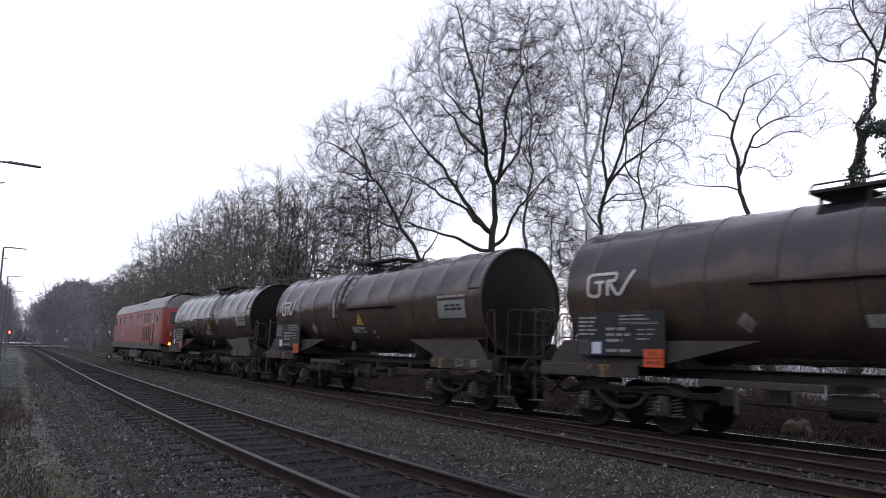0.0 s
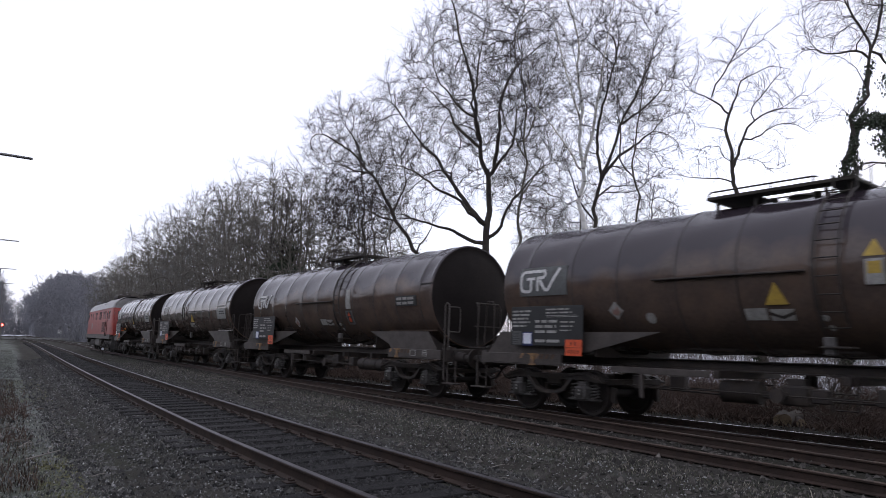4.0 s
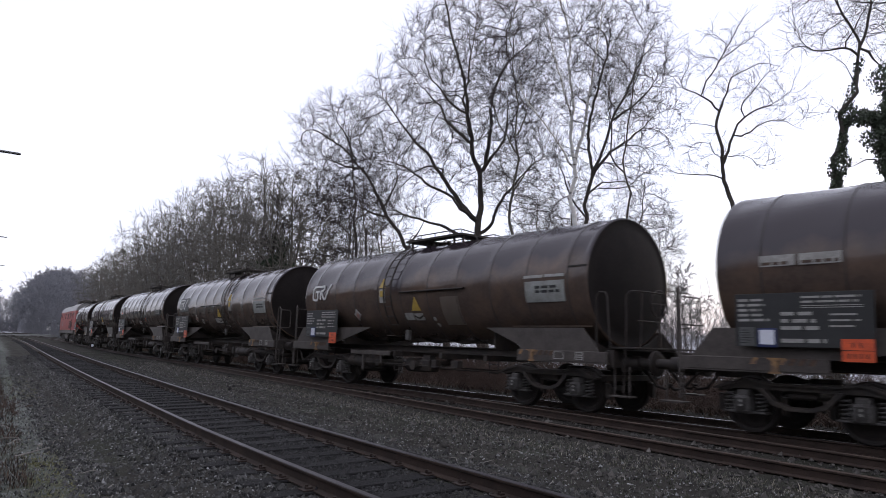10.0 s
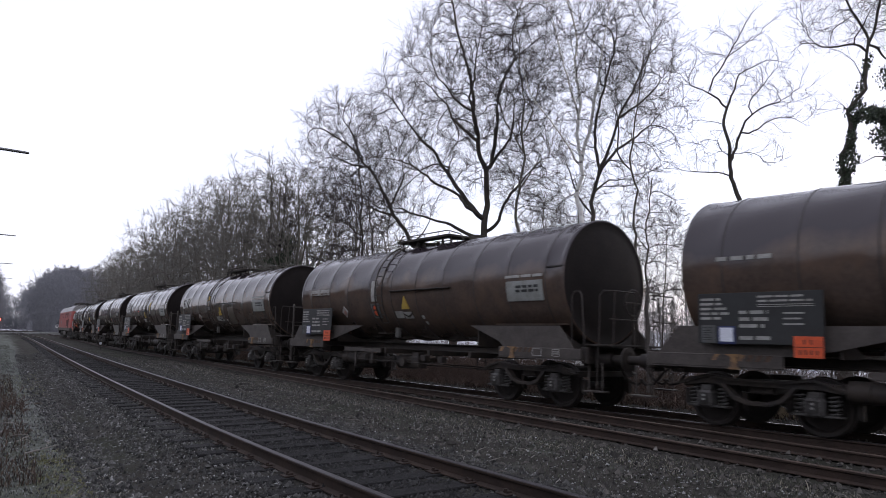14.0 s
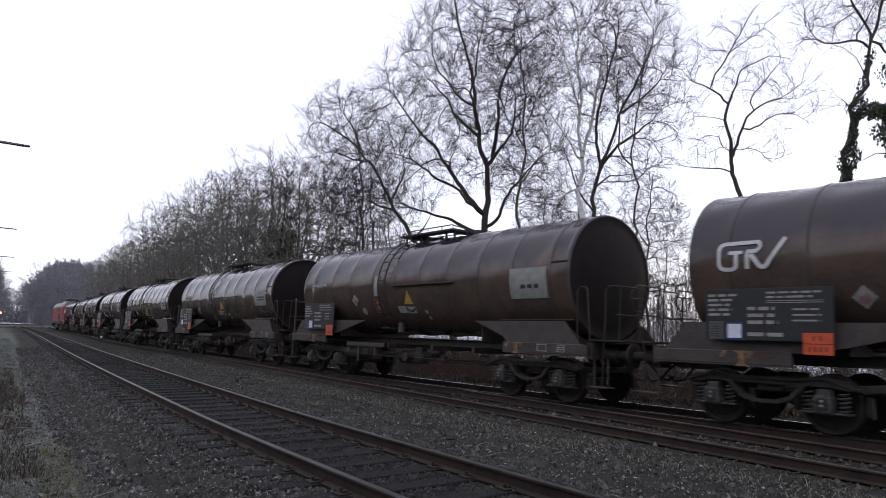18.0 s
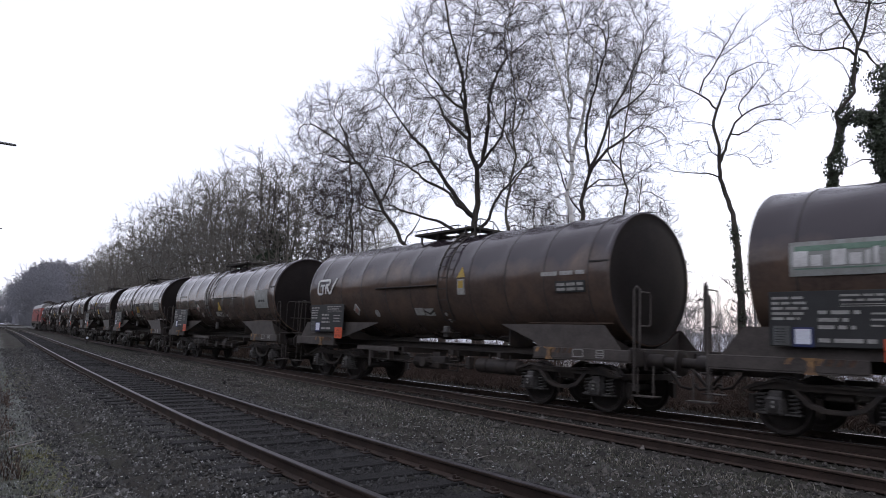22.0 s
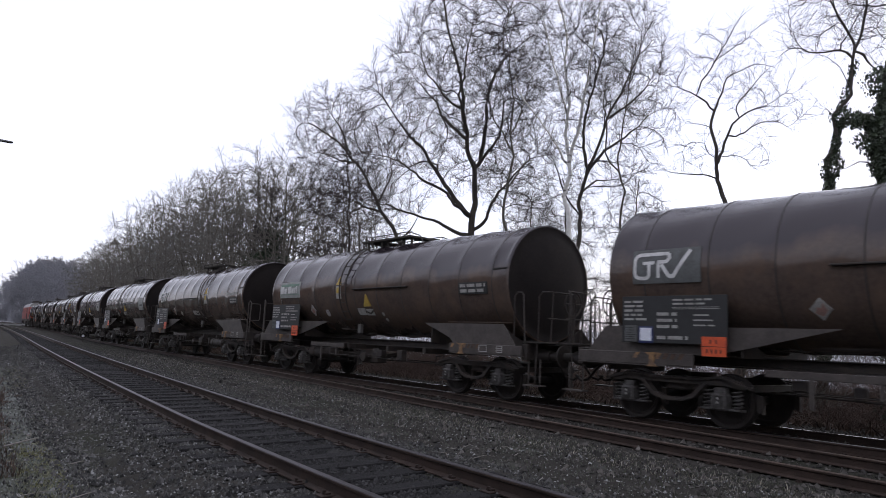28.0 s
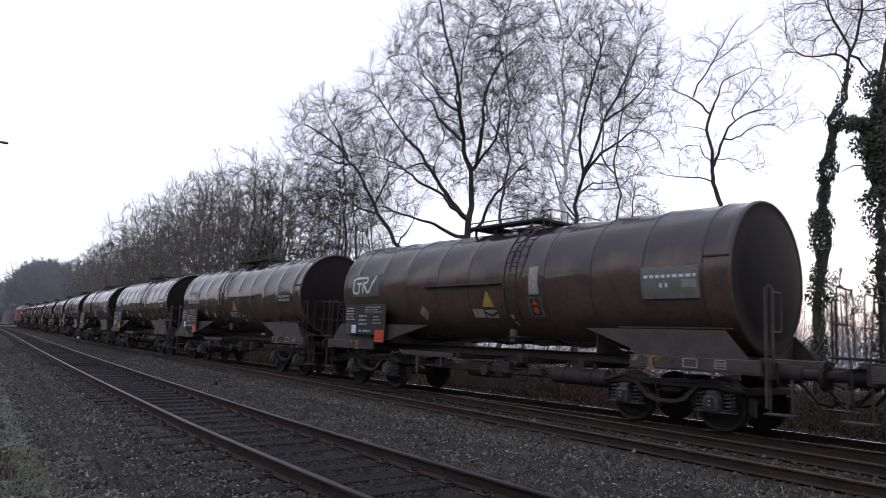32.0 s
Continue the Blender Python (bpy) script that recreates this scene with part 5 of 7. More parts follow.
    part("card_holder", Shape().box(5.08, 1.506, 1.56, 0.30, 0.014, 0.30, 0.004), M["blue"], pn, "blue framed card holder")
    part("card", Shape().box(5.08, 1.516, 1.57, 0.23, 0.006, 0.23), M["bright"], pn, "bright white paper card")
    op = part("hazard_plate", Shape().box(3.78, 1.515, 1.39, 0.43, 0.012, 0.33, 0.003), M["orange"], ob, "orange two-line hazard plate")
    ot = Shape().box(3.78, 1.523, 1.39, 0.42, 0.003, 0.010)
    for x, z in ((3.84, 1.47), (3.74, 1.47), (3.90, 1.31), (3.82, 1.31), (3.74, 1.31), (3.66, 1.31)):
        ot.box(x, 1.523, z, 0.028, 0.003, 0.07)
    lettering(ot, M["digits"], op)
    for k, x in enumerate((-5.45, -6.0)):
        fr = Shape()
        w, h = 0.26 - 0.08 * k, 0.14
        for dz in (-h / 2, h / 2):
            fr.box(x, 1.40, 1.15 + dz, w, 0.006, 0.014)
        for dx in (-w / 2, w / 2):
            fr.box(x + dx, 1.40, 1.15, 0.014, 0.006, h)
        if k:
            fr.box(x, 1.40, 1.17, w, 0.006, 0.02).box(x, 1.40, 1.13, w, 0.006, 0.02)
        part("stencil_frame", fr, M["white"], ob)

    # signs on the flank
    if logo in ("emblem", "plated"):
        lp = t
        if logo == "plated":
            lp = part("emblem_plate", patch(4.08, 5.44, 2.50, 3.13, 0.006), M["greyboard"], t, "grey emblem plate")
        z0, z1 = 2.60, 3.04
        loop = [(4.70, z1), (5.28, z1), (5.36, z1 - 0.03), (5.39, z1 - 0.10), (5.39, z0 + 0.10), (5.36, z0 + 0.03), (5.28, z0), (5.14, z0), (5.09, z0 + 0.05), (5.09, z0 + 0.26)]
        part("emblem", flank_stroke(loop, 0.065), M["whiter"], lp, "white looped line emblem")
        part("emblem", flank_stroke([(5.22, z0 + 0.28), (4.98, z0 + 0.28)], 0.06), M["whiter"], lp)
        part("emblem", flank_stroke([(4.90, z0), (4.90, z0 + 0.29), (4.74, z0 + 0.29), (4.68, z0 + 0.35), (4.70, z1)], 0.065), M["whiter"], lp)
        part("emblem", flank_stroke([(4.84, z0 + 0.24), (4.68, z0 + 0.02), (4.60, z0 + 0.02), (4.28, z1 + 0.04)], 0.07), M["whiter"], lp, "white slanted stroke")
    elif logo == "green":
        lp = part("emblem_plate", patch(3.82, 5.30, 2.50, 3.04, 0.006), M["paleboard"], t, "white emblem plate with green bars")
        for z, h in ((2.60, 0.02), (2.88, 0.09)):
            part("emblem", patch(3.92, 5.22, z, z + h, 0.010), M["green"], lp, "green stripe")
        for a, b, h in ((5.24, 5.02, 0.24), (4.98, 4.82, 0.17), (4.68, 4.48, 0.24), (4.43, 4.27, 0.17), (4.22, 4.16, 0.20), (4.11, 4.05, 0.25)):
            part("emblem", patch(b, a, 2.65, 2.65 + h, 0.014), M["whiter"], lp)
    elif logo == "boards":
        for a, b in ((5.22, 4.66), (4.60, 3.98)):
            bd = part("board", patch(b, a, 2.70, 2.88, 0.006), M["white"], t, "small worn white board with rust showing through")
            lettering(bars_flank(b + 0.04, a - 0.04, 2.71, 2.79, 1, seed + 9, 3, 0.010), M["rust"], bd)
    elif logo == "words":
        lettering(bars_flank(4.30, 5.30, 2.80, 2.92, 1, seed + 9, 4), M["white"], t, "illegible white lettering")
    if board == "plate":
        bp = part("board", patch(-5.58, -4.44, 2.27, 2.72, 0.007), M["paleboard"], t, "faded grey board with small lettering")
        lettering(bars_flank(-5.45, -4.75, 2.45, 2.64, 2, seed + 12, 3, 0.014), M["panel"], bp)
        lettering(bars_flank(-5.58, -4.40, 2.78, 2.88, 1, seed + 10, 2), M["white"], t, "worn white lettering band")
    elif board == "wide":
        bp = part("board", patch(-5.61, -4.45, 2.27, 2.85, 0.007), M["dustyboard"], t, "faded grey board with small lettering")
        lettering(bars_flank(-5.56, -4.52, 2.63, 2.72, 1, seed + 11, 11, 0.014), M["bright"], bp)
        lettering(bars_flank(-5.06, -4.84, 2.45, 2.58, 1, seed + 12, 4, 0.014), M["bright"], bp)
        part("label", patch(-5.56, -5.28, 2.46, 2.60, 0.011), M["paleboard"], bp, "small pale framed label")
    elif board == "big":
        bp = part("board", patch(-5.55, -4.40, 2.22, 2.90, 0.007), M["paleboard"], t, "large plain pale board")
        lettering(bars_flank(-5.35, -4.75, 2.42, 2.56, 1, seed + 12, 3, 0.014), M["panel"], bp)
    elif board == "band":
        lettering(bars_flank(-5.58, -4.40, 2.72, 2.86, 1, seed + 10, 2), M["white"], t, "worn white lettering band")
        bp = part("board", patch(-5.60, -4.80, 2.38, 2.62, 0.007), M["panel"], t, "small dark label")
        lettering(bars_flank(-5.55, -4.85, 2.40, 2.60, 2, seed + 12, 3, 0.014), M["white"], bp)
    elif board == "small":
        bp = part("board", patch(-5.50, -4.50, 2.42, 2.70, 0.007), M["panel"], t, "small dark label")
        lettering(bars_flank(-5.45, -4.55, 2.44, 2.69, 2, seed + 13, 3, 0.014), M["white"], bp, "small white lettering")
    tri = flank_plate([(-0.07, 2.17), (-0.45, 2.17), (-0.26, 2.53)])
    if cards & 1:
        part("warning_triangle", tri, M["yellow"], t, "yellow warning triangle")
    if cards & 2:
        part("notice", patch(-0.06, 0.30, 1.93, 2.12, 0.006), M["white"], t, "white notice")
        nt = part("notice", patch(-0.50, -0.12, 1.92, 2.10, 0.006), M["white"], t, "white notice with a black chevron")
        part("chevron", flank_plate([(-0.12, 2.06), (-0.31, 1.99), (-0.50, 2.06), (-0.50, 2.01), (-0.31, 1.94), (-0.12, 2.01)], 0.011), M["frame"], nt)
    if cards & 4:
        part("notice", patch(card_x - 0.13, card_x + 0.13, 2.42, 3.02 if not cards & 16 else 2.80, 0.006), M["white"], t, "white notice beside the ladder")
    if cards & 8:
        sp = part("sign_plate", patch(card_x - 0.20, card_x + 0.20, 1.94, 2.36, 0.005), M["greyboard"], t)
        part("sign", patch(card_x - 0.13, card_x + 0.13, 1.98, 2.33, 0.010), M["panel"], sp, "dark warning sign")
        part("pictogram", flank_plate([(card_x - 0.09, 2.19), (card_x + 0.09, 2.19), (card_x, 2.31)], 0.016), M["orange"], sp, "orange triangle")
        part("pictogram", flank_plate([(card_x + a_, b_) for a_, b_ in arc(0, 2.08, 0.075, 0, 330, 11)], 0.016), M["orange"], sp, "orange ring")
    if cards & 16:
        part("warning_triangle", flank_plate([(card_x + 0.15, 2.84), (card_x - 0.15, 2.84), (card_x, 3.10)]), M["yellow"], t, "yellow warning triangle")
        part("label", patch(card_x - 0.09, card_x + 0.09, 2.58, 2.76, 0.011), M["yellow"], t, "small yellow and blue label")
    dx, dz = diamond
    dm = part("hazard_diamond", flank_plate([(dx + 0.17, dz), (dx, dz + 0.17), (dx - 0.17, dz), (dx, dz - 0.17)]), M["white"], t, "faded white hazard diamond with a red flame")
    part("flame", flank_plate([(dx + 0.09, dz - 0.06), (dx + 0.05, dz + 0.03), (dx, dz + 0.01), (dx - 0.04, dz + 0.09), (dx - 0.10, dz - 0.02), (dx - 0.02, dz - 0.11)], 0.015), M["pink"], dm)
    if cards & 32:
        part("round_label", flank_plate(arc(2.16, 1.99, 0.10, 0, 330, 11)), M["white"], t, "round worn white label")
    if cards & 64:
        part("cleaned_patch", patch(-2.10, -1.38, 1.80, 2.50, 0.003), M["cleaned"], t, "paler cleaned patch of paint")
    part("stencil", flank_plate(arc(-0.95, 1.95, 0.05, 0, 324, 9)[:-1]), M["white"], t)
    part("stencil", flank_plate(arc(-1.0, 1.80, 0.045, 0, 324, 9)[:-1]), M["white"], t)
    for e in (1, -1):
        bg = part("bogie", Shape().cyl((0, 0, 0.6), (0, 0, 0.92), 0.25, n=16), M["frame"], ob, "two-axle cast steel bogie")
        bg.location = (e * PIVOT, 0, 0)
        bogie_parts(bg, wheel_mesh)
    return ob


def bars_flank(x0, x1, z0, z1, rows, seed, words, lift=0.008):
    rnd = random.Random(seed)
    sh = Shape()
    h = (z1 - z0) / rows
    for i in range(rows):
        x = x1
        z = z1 - h * (i + 1)
        while x > x0 + 0.05:
            w = min((x1 - x0) / words * rnd.uniform(0.5, 1.0), x - x0)
            patch(x - w, x, z + h * 0.15, z + h * 0.75, lift, sh)
            x -= w + h * 0.5
    return sh


M["cleaned"] = material("cleaned_paint", (0.150, 0.122, 0.098), 0.3, second=(0.125, 0.098, 0.078), scale=2.0, bump=0.02)
M["deck"] = material("grimy_grating", (0.050, 0.043, 0.034), 0.8, second=(0.030, 0.026, 0.022), scale=4.0, bump=0.1, spec=0.3)
M["digits"] = material("faded_black_digits", (0.10, 0.03, 0.02), 0.6, bump=0)
M["rust"] = material("rust_brown_paint", (0.10, 0.058, 0.035), 0.8, second=(0.06, 0.04, 0.03), scale=9.0, bump=0.05)
M["seam"] = material("weld_bead", (0.030, 0.024, 0.020), 0.7, bump=0.1)
M["paleboard"] = material("pale_board", (0.33, 0.34, 0.32), 0.7, second=(0.25, 0.25, 0.23), scale=5.0, bump=0.02)
M["whiter"] = material("emblem_white", (0.72, 0.71, 0.69), 0.6, second=(0.55, 0.54, 0.52), scale=6.0, bump=0.02)


def locomotive(wheel_mesh):
    """A heavy six-axle diesel with a full-width body; x ahead, the trailing cab towards the wagons."""
    ob = tagged(new("diesel_locomotive"), "red six-axle diesel locomotive with a pale grey roof", "locomotive")
    side = [(1.46, 1.42), (1.48, 1.6), (1.48, 3.1), (1.44, 3.58)]
    roof = [(1.50, 3.56), (1.44, 3.60), (1.32, 3.92), (1.0, 4.26), (0.55, 4.46), (0.0, 4.54)]
    xs = [(-9.75, 0.86, 0.30), (-9.6, 0.92, 0.18), (-9.1, 0.975, 0.04), (-8.6, 1.0, 0.0), (8.6, 1.0, 0.0), (9.1, 0.975, 0.04), (9.6, 0.92, 0.18), (9.75, 0.86, 0.30)]

    def loft(prof, sgn):
        sh = Shape()
        vs, k = [], len(prof)
        for x, w, rake in xs:
            for y, z in prof:
                back = -math.copysign(rake * 1.0 * max(0, (z - 2.3)) * 0.9, x)
                vs.append((x + back, sgn * y * w, z))
        fc = [(i * k + j, (i + 1) * k + j, (i + 1) * k + j + 1, i * k + j + 1) for i in range(len(xs) - 1) for j in range(k - 1)]
        return sh.add(vs, fc, True)
    body = loft(side, 1)
    b2 = loft(side, -1)
    body.add(b2.v, b2.f, True)
    for x in (-9.72, 9.72):
        sg = math.copysign(1, x)
        body.add([(x, 1.26, 1.36), (x, -1.26, 1.36), (x, -1.27, 2.3), (x, 1.27, 2.3)], [(0, 1, 2, 3)])
        body.add([(x, 1.27, 2.3), (x, -1.27, 2.3), (x - sg * 0.30, -1.24, 3.60), (x - sg * 0.30, 1.24, 3.60)], [(0, 1, 2, 3)])
    bd = part("body", body, M["red"], ob, "traffic red body side")
    rf = loft(roof, 1)
    r2 = loft(roof, -1)
    rf.add(r2.v, r2.f, True)
    part("roof", rf, M["locogrey"], ob, "pale grey rounded roof")
    for x in (-9.42, 9.42):
        sg = math.copysign(1, x)
        part("cab_front_top", Shape().slab([(1.24, 3.56), (1.14, 3.90), (0.87, 4.20), (0.5, 4.38), (-0.5, 4.38), (-0.87, 4.20), (-1.14, 3.90), (-1.24, 3.56)], "x", x, 0.03), M["locogrey"], ob)
        for y in (0.56, -0.56):
            ws = Shape().add([(x + sg * 0.26, y - 0.47, 2.62), (x + sg * 0.26, y + 0.47, 2.62), (x + sg * 0.09, y + 0.46, 3.30), (x + sg * 0.09, y - 0.46, 3.30), (x + sg * 0.22, y - 0.47, 2.62), (x + sg * 0.22, y + 0.47, 2.62), (x + sg * 0.05, y + 0.46, 3.30), (x + sg * 0.05, y - 0.46, 3.30)], [(0, 1, 2, 3), (4, 5, 6, 7), (0, 1, 5, 4), (1, 2, 6, 5), (2, 3, 7, 6), (3, 0, 4, 7)])
            part("windscreen", ws, M["pane"], ob, "dark windscreen")
            lp = part("lamp_housing", Shape().cyl((x + sg * 0.28, y * 1.75, 1.42), (x + sg * 0.38, y * 1.75, 1.42), 0.14, n=16), M["locodark"], ob)
            part("lamp_lens", Shape().cyl((x + sg * 0.375, y * 1.75, 1.42), (x + sg * 0.395, y * 1.75, 1.42), 0.09, n=16), M["tail"] if x < 0 else M["pane"], lp, "glowing orange tail lamp" if x < 0 else "unlit lamp")
        bb = part("buffer_beam", Shape().box(x + sg * 0.36, 0, 1.08, 0.14, 2.7, 0.34, 0.02), M["locodark"], ob)
        for y in (0.875, -0.875):
            b = part("buffer", Shape().cyl((x + sg * 0.42, y, 1.06), (x + sg * 0.75, y, 1.06), 0.13, n=14), M["locodark"], ob)
            part("buffer_head", Shape().cyl((x + sg * 1.13, y, 1.06), (x + sg * 1.185, y, 1.06), 0.25, n=18).cyl((x + sg * 0.7, y, 1.06), (x + sg * 1.14, y, 1.06), 0.09, n=12), M["frame"], b)
        part("number_bars", Shape().box(x + sg * 0.315, 0.55, 2.02, 0.01, 0.16, 0.26).box(x + sg * 0.315, 0.75, 2.02, 0.01, 0.12, 0.26).box(x + sg * 0.315, 0.95, 2.02, 0.01, 0.12, 0.26), M["white"], ob, "white lettering blocks")
    band = Shape().box(0, 1.43, 1.24, 18.9, 0.12, 0.38, 0.02).box(0, -1.43, 1.24, 18.9, 0.12, 0.38, 0.02).box(0, 0, 1.15, 19.0, 2.8, 0.16)
    fr = part("underframe", band, M["locoframe"], ob, "dirty grey underframe band")
    for x in np.arange(-8.6, 8.7, 1.15):
        part("stencil", Shape().box(x, 1.492, 1.24, 0.22, 0.01, 0.10), M["greyboard"], fr)
    for sgn in (1, -1):
        for z in (1.62, 1.84, 2.06, 2.28, 2.50):
            rb = Shape()
            for a, b in ((-5.2, -2.6), (-1.2, 8.0)):
                rb.box((a + b) / 2, sgn * 1.49, z, b - a, 0.03, 0.03, 0.008)
            part("body_rib", rb, M["red"], bd)
        for x in (-5.75, -5.15, -4.55, -3.95, -2.6, -2.0, -1.4, 1.0, 1.7, 4.2, 6.2):
            tall = x < -3.9
            wn_ = part("side_window", Shape().box(x, sgn * 1.465, 3.02, 0.36, 0.04, 0.66, 0.02), M["pane"] if x > -3 else M["louvre"], ob, "dark narrow side opening")
            if tall:
                part("louvre", Shape().box(x, sgn * 1.485, 2.02, 0.40, 0.03, 0.85, 0.02), M["louvre"], ob, "dark louvre")
        cd = part("cab_window", Shape().box(-8.15, sgn * 1.455, 2.98, 0.95, 0.05, 0.62, 0.04), M["pane"], ob, "cab side window")
        part("window_frame", Shape().box(-8.15, sgn * 1.47, 3.31, 1.05, 0.05, 0.05).box(-8.15, sgn * 1.47, 2.65, 1.05, 0.05, 0.05).box(-8.15, sgn * 1.485, 2.98, 0.04, 0.03, 0.62), M["locogrey"], cd)
        part("cab_window", Shape().box(8.15, sgn * 1.455, 2.98, 0.95, 0.05, 0.62, 0.04), M["pane"], ob)
        dr = part("cab_door", Shape().box(-7.0, sgn * 1.475, 2.35, 0.62, 0.03, 2.05, 0.02), M["red"], ob, "red cab door")
        part("door_window", Shape().box(-7.0, sgn * 1.49, 2.95, 0.40, 0.02, 0.55, 0.02), M["pane"], dr)
        part("emblem_plate", Shape().box(4.3, sgn * 1.497, 2.15, 0.95, 0.012, 0.55), M["white"], ob, "white emblem panel on the flank")
        for x in (-6.6, -7.4):
            part("handrail", Shape().tube([(x, sgn * 1.52, 1.3), (x, sgn * 1.52, 2.6)], 0.02), M["locodark"], ob)
    gr = Shape()
    for x in np.arange(-1.5, 8.2, 0.75):
        for y in (0.62, -0.62):
            gr.box(x, y, 4.44, 0.62, 0.85, 0.10, 0.02, turn=Matrix.Rotation(math.copysign(0.33, -y), 4, "X"))
    part("roof_grille", gr, M["locodark"], ob, "dark roof grilles")
    part("exhaust_housing", Shape().box(-4.9, 0, 4.60, 2.6, 1.5, 0.30, 0.06).box(-4.9, 0, 4.78, 1.2, 0.7, 0.16, 0.04), M["frame"], ob, "sooty exhaust housing")
    hp = Shape()
    for y in (0.98, -0.98):
        hp.box(-2.4, y, 4.22, 1.5, 0.75, 0.06, 0.02, turn=Matrix.Rotation(math.copysign(0.62, -y), 4, "X"))
    part("roof_hatch", hp, M["locogrey"], ob)
    part("fuel_tank", Shape().box(0, 0, 0.72, 3.4, 2.7, 0.66, 0.10), M["locoframe"], ob, "dirty grey fuel tank")
    for x in (-9.3, -2.4, 2.4, 9.3):
        part("air_tank", Shape().cyl((x - 0.5, 1.15, 0.75), (x + 0.5, 1.15, 0.75), 0.2, n=14), M["frame"], ob)
    part("snow_plough", Shape().slab([(1.35, 0.25), (1.35, 0.9), (-1.35, 0.9), (-1.35, 0.25)], "x", -9.9, 0.05), M["locodark"], ob)
    for e in (5.6, -5.6):
        bg = part("bogie", Shape().box(0, 0, 0.85, 4.4, 1.8, 0.22, 0.04), M["frame"], ob, "three-axle bogie")
        bg.location = (e, 0, 0)
        for y in (1.05, -1.05):
            part("side_frame", Shape().slab([(-2.6, 0.66), (-2.4, 0.92), (2.4, 0.92), (2.6, 0.66), (2.2, 0.70), (-2.2, 0.70)], "y", y, 0.16).box(0, y, 0.62, 4.4, 0.10, 0.10, 0.02), M["frame"], bg)
            for x in (-1.85, 0.0, 1.85):
                part("axlebox", Shape().box(x, y * 1.05, 0.52, 0.36, 0.24, 0.34, 0.04).cyl((x, y * 1.1, 0.52), (x, y * 1.22, 0.52), 0.13, n=14), M["axlebox"], bg)
                for d in (-0.42, 0.42):
                    part("coil_spring", Shape().tube([(x + d + 0.09 * math.cos(a), y * 1.08 + 0.09 * math.sin(a), 0.42 + 0.36 * a / 28.3) for a in np.linspace(0, 28.3, 37)], 0.022, n=5), M["axlebox"], bg)
        for x in (-1.85, 0.0, 1.85):
            ws = part("wheelset", wheel_mesh, None, bg)
            ws.location = (x, 0, 0.46 * 1.1)
            ws.scale = (1.1, 1.0, 1.1)
            SPINNING.append(ws)
    return ob


SURGE_T = (0, 3.5, 5.5, 7, 8, 9, 10, 11, 13, 17, 19, 21, 22, 23, 24, 28, 30, 32)
SURGE = (0.03, 0.03, -0.07, -0.24, -0.24, -0.20, -0.05, 0.0, 0.04, 0.06, 0.08, 0.14, 0.08, 0.03, 0.04, 0.06, 0.08, 0.06)


def train_s(t):
    """Where the first wagon's front panel edge stands along the plan: a train that slows and surges a little."""
    u = t / 16 - 1
    smooth = sum(w * float(np.interp(t + d, SURGE_T, SURGE)) for d, w in ((-0.8, 0.2), (-0.4, 0.2), (0, 0.2), (0.4, 0.2), (0.8, 0.2)))
    return 105.1829 + u * (59.3651 + u * (-7.9383 + u * (-3.2643 + u * (-0.4841 + u * (0.3656 + u * 0.3103))))) + smooth


def on_rails(s, wheelbase):
    """The pose of a vehicle whose middle is at s, its two bogies on the curve, leaning with the cant."""
    a = np.array(on_plan(s + wheelbase, float(train_off(s + wheelbase))))
    b = np.array(on_plan(s - wheelbase, float(train_off(s - wheelbase))))
    c, d = (a + b) / 2, (a - b) / np.linalg.norm(a - b)
    lean = math.atan2(CANT, GAUGE)
    x = Vector((d[0], d[1], 0))
    y = Vector((-d[1] * math.cos(lean), d[0] * math.cos(lean), math.sin(lean)))
    z = x.cross(y)
    m = Matrix((x, y, z)).transposed().to_4x4()
    m.translation = (c[0], c[1], TRAIN_Z - CANT / 2)
    return m


WHEELS = wheelset_mesh()
VEHICLES = []
_plain = "sooty brown tank wagon "
FLEET = [
    ("emblem", "plate", False, 7, (2.9, 2.08), "behind the locomotive"),
    ("emblem", "plate", True, 7, (2.9, 2.08), "with white emblem and railed rear platform"),
    ("emblem", "small", False, 14, (2.15, 2.03), "with white emblem and orange warning sign"),
    ("plated", "plate", False, 55, (2.91, 2.14), "with plated white emblem and yellow triangles"),
    ("emblem", "plate", True, 87, (2.77, 2.10), "with white emblem and cleaned flank patch"),
    ("boards", "plate", True, 15, (3.09, 2.14), "with two small white boards, pale rear board"),
    ("words", "big", True, 47, (2.55, 2.31), "with small wording and large pale board"),
    ("emblem", "band", False, 54, (3.21, 2.10), "with white emblem and worn band"),
    ("green", "small", True, 55, (3.06, 2.07), "with white and green emblem plate"),
    ("plated", "wide", False, 15, (2.2, 2.03), "with plated white emblem and wide grey board"),
    ("emblem", "small", False, 7, (2.9, 2.08), "with railed front platform"),
]
SPACING = 14.993
loco = locomotive(WHEELS)
VEHICLES.append((loco, -5.62 + HALF + 10.65, 5.6, 0.46 * 1.1, [w for w in SPINNING]))
SPINNING.clear()
for k, (logo, board, turned, cards, diamond, words) in enumerate(FLEET):
    wg = tank_wagon(logo, board, turned, 100 + 17 * k, cards, diamond, WHEELS, _plain + words)
    VEHICLES.append((wg, -5.62 - SPACING * k, PIVOT, 0.46, [w for w in SPINNING]))
    SPINNING.clear()

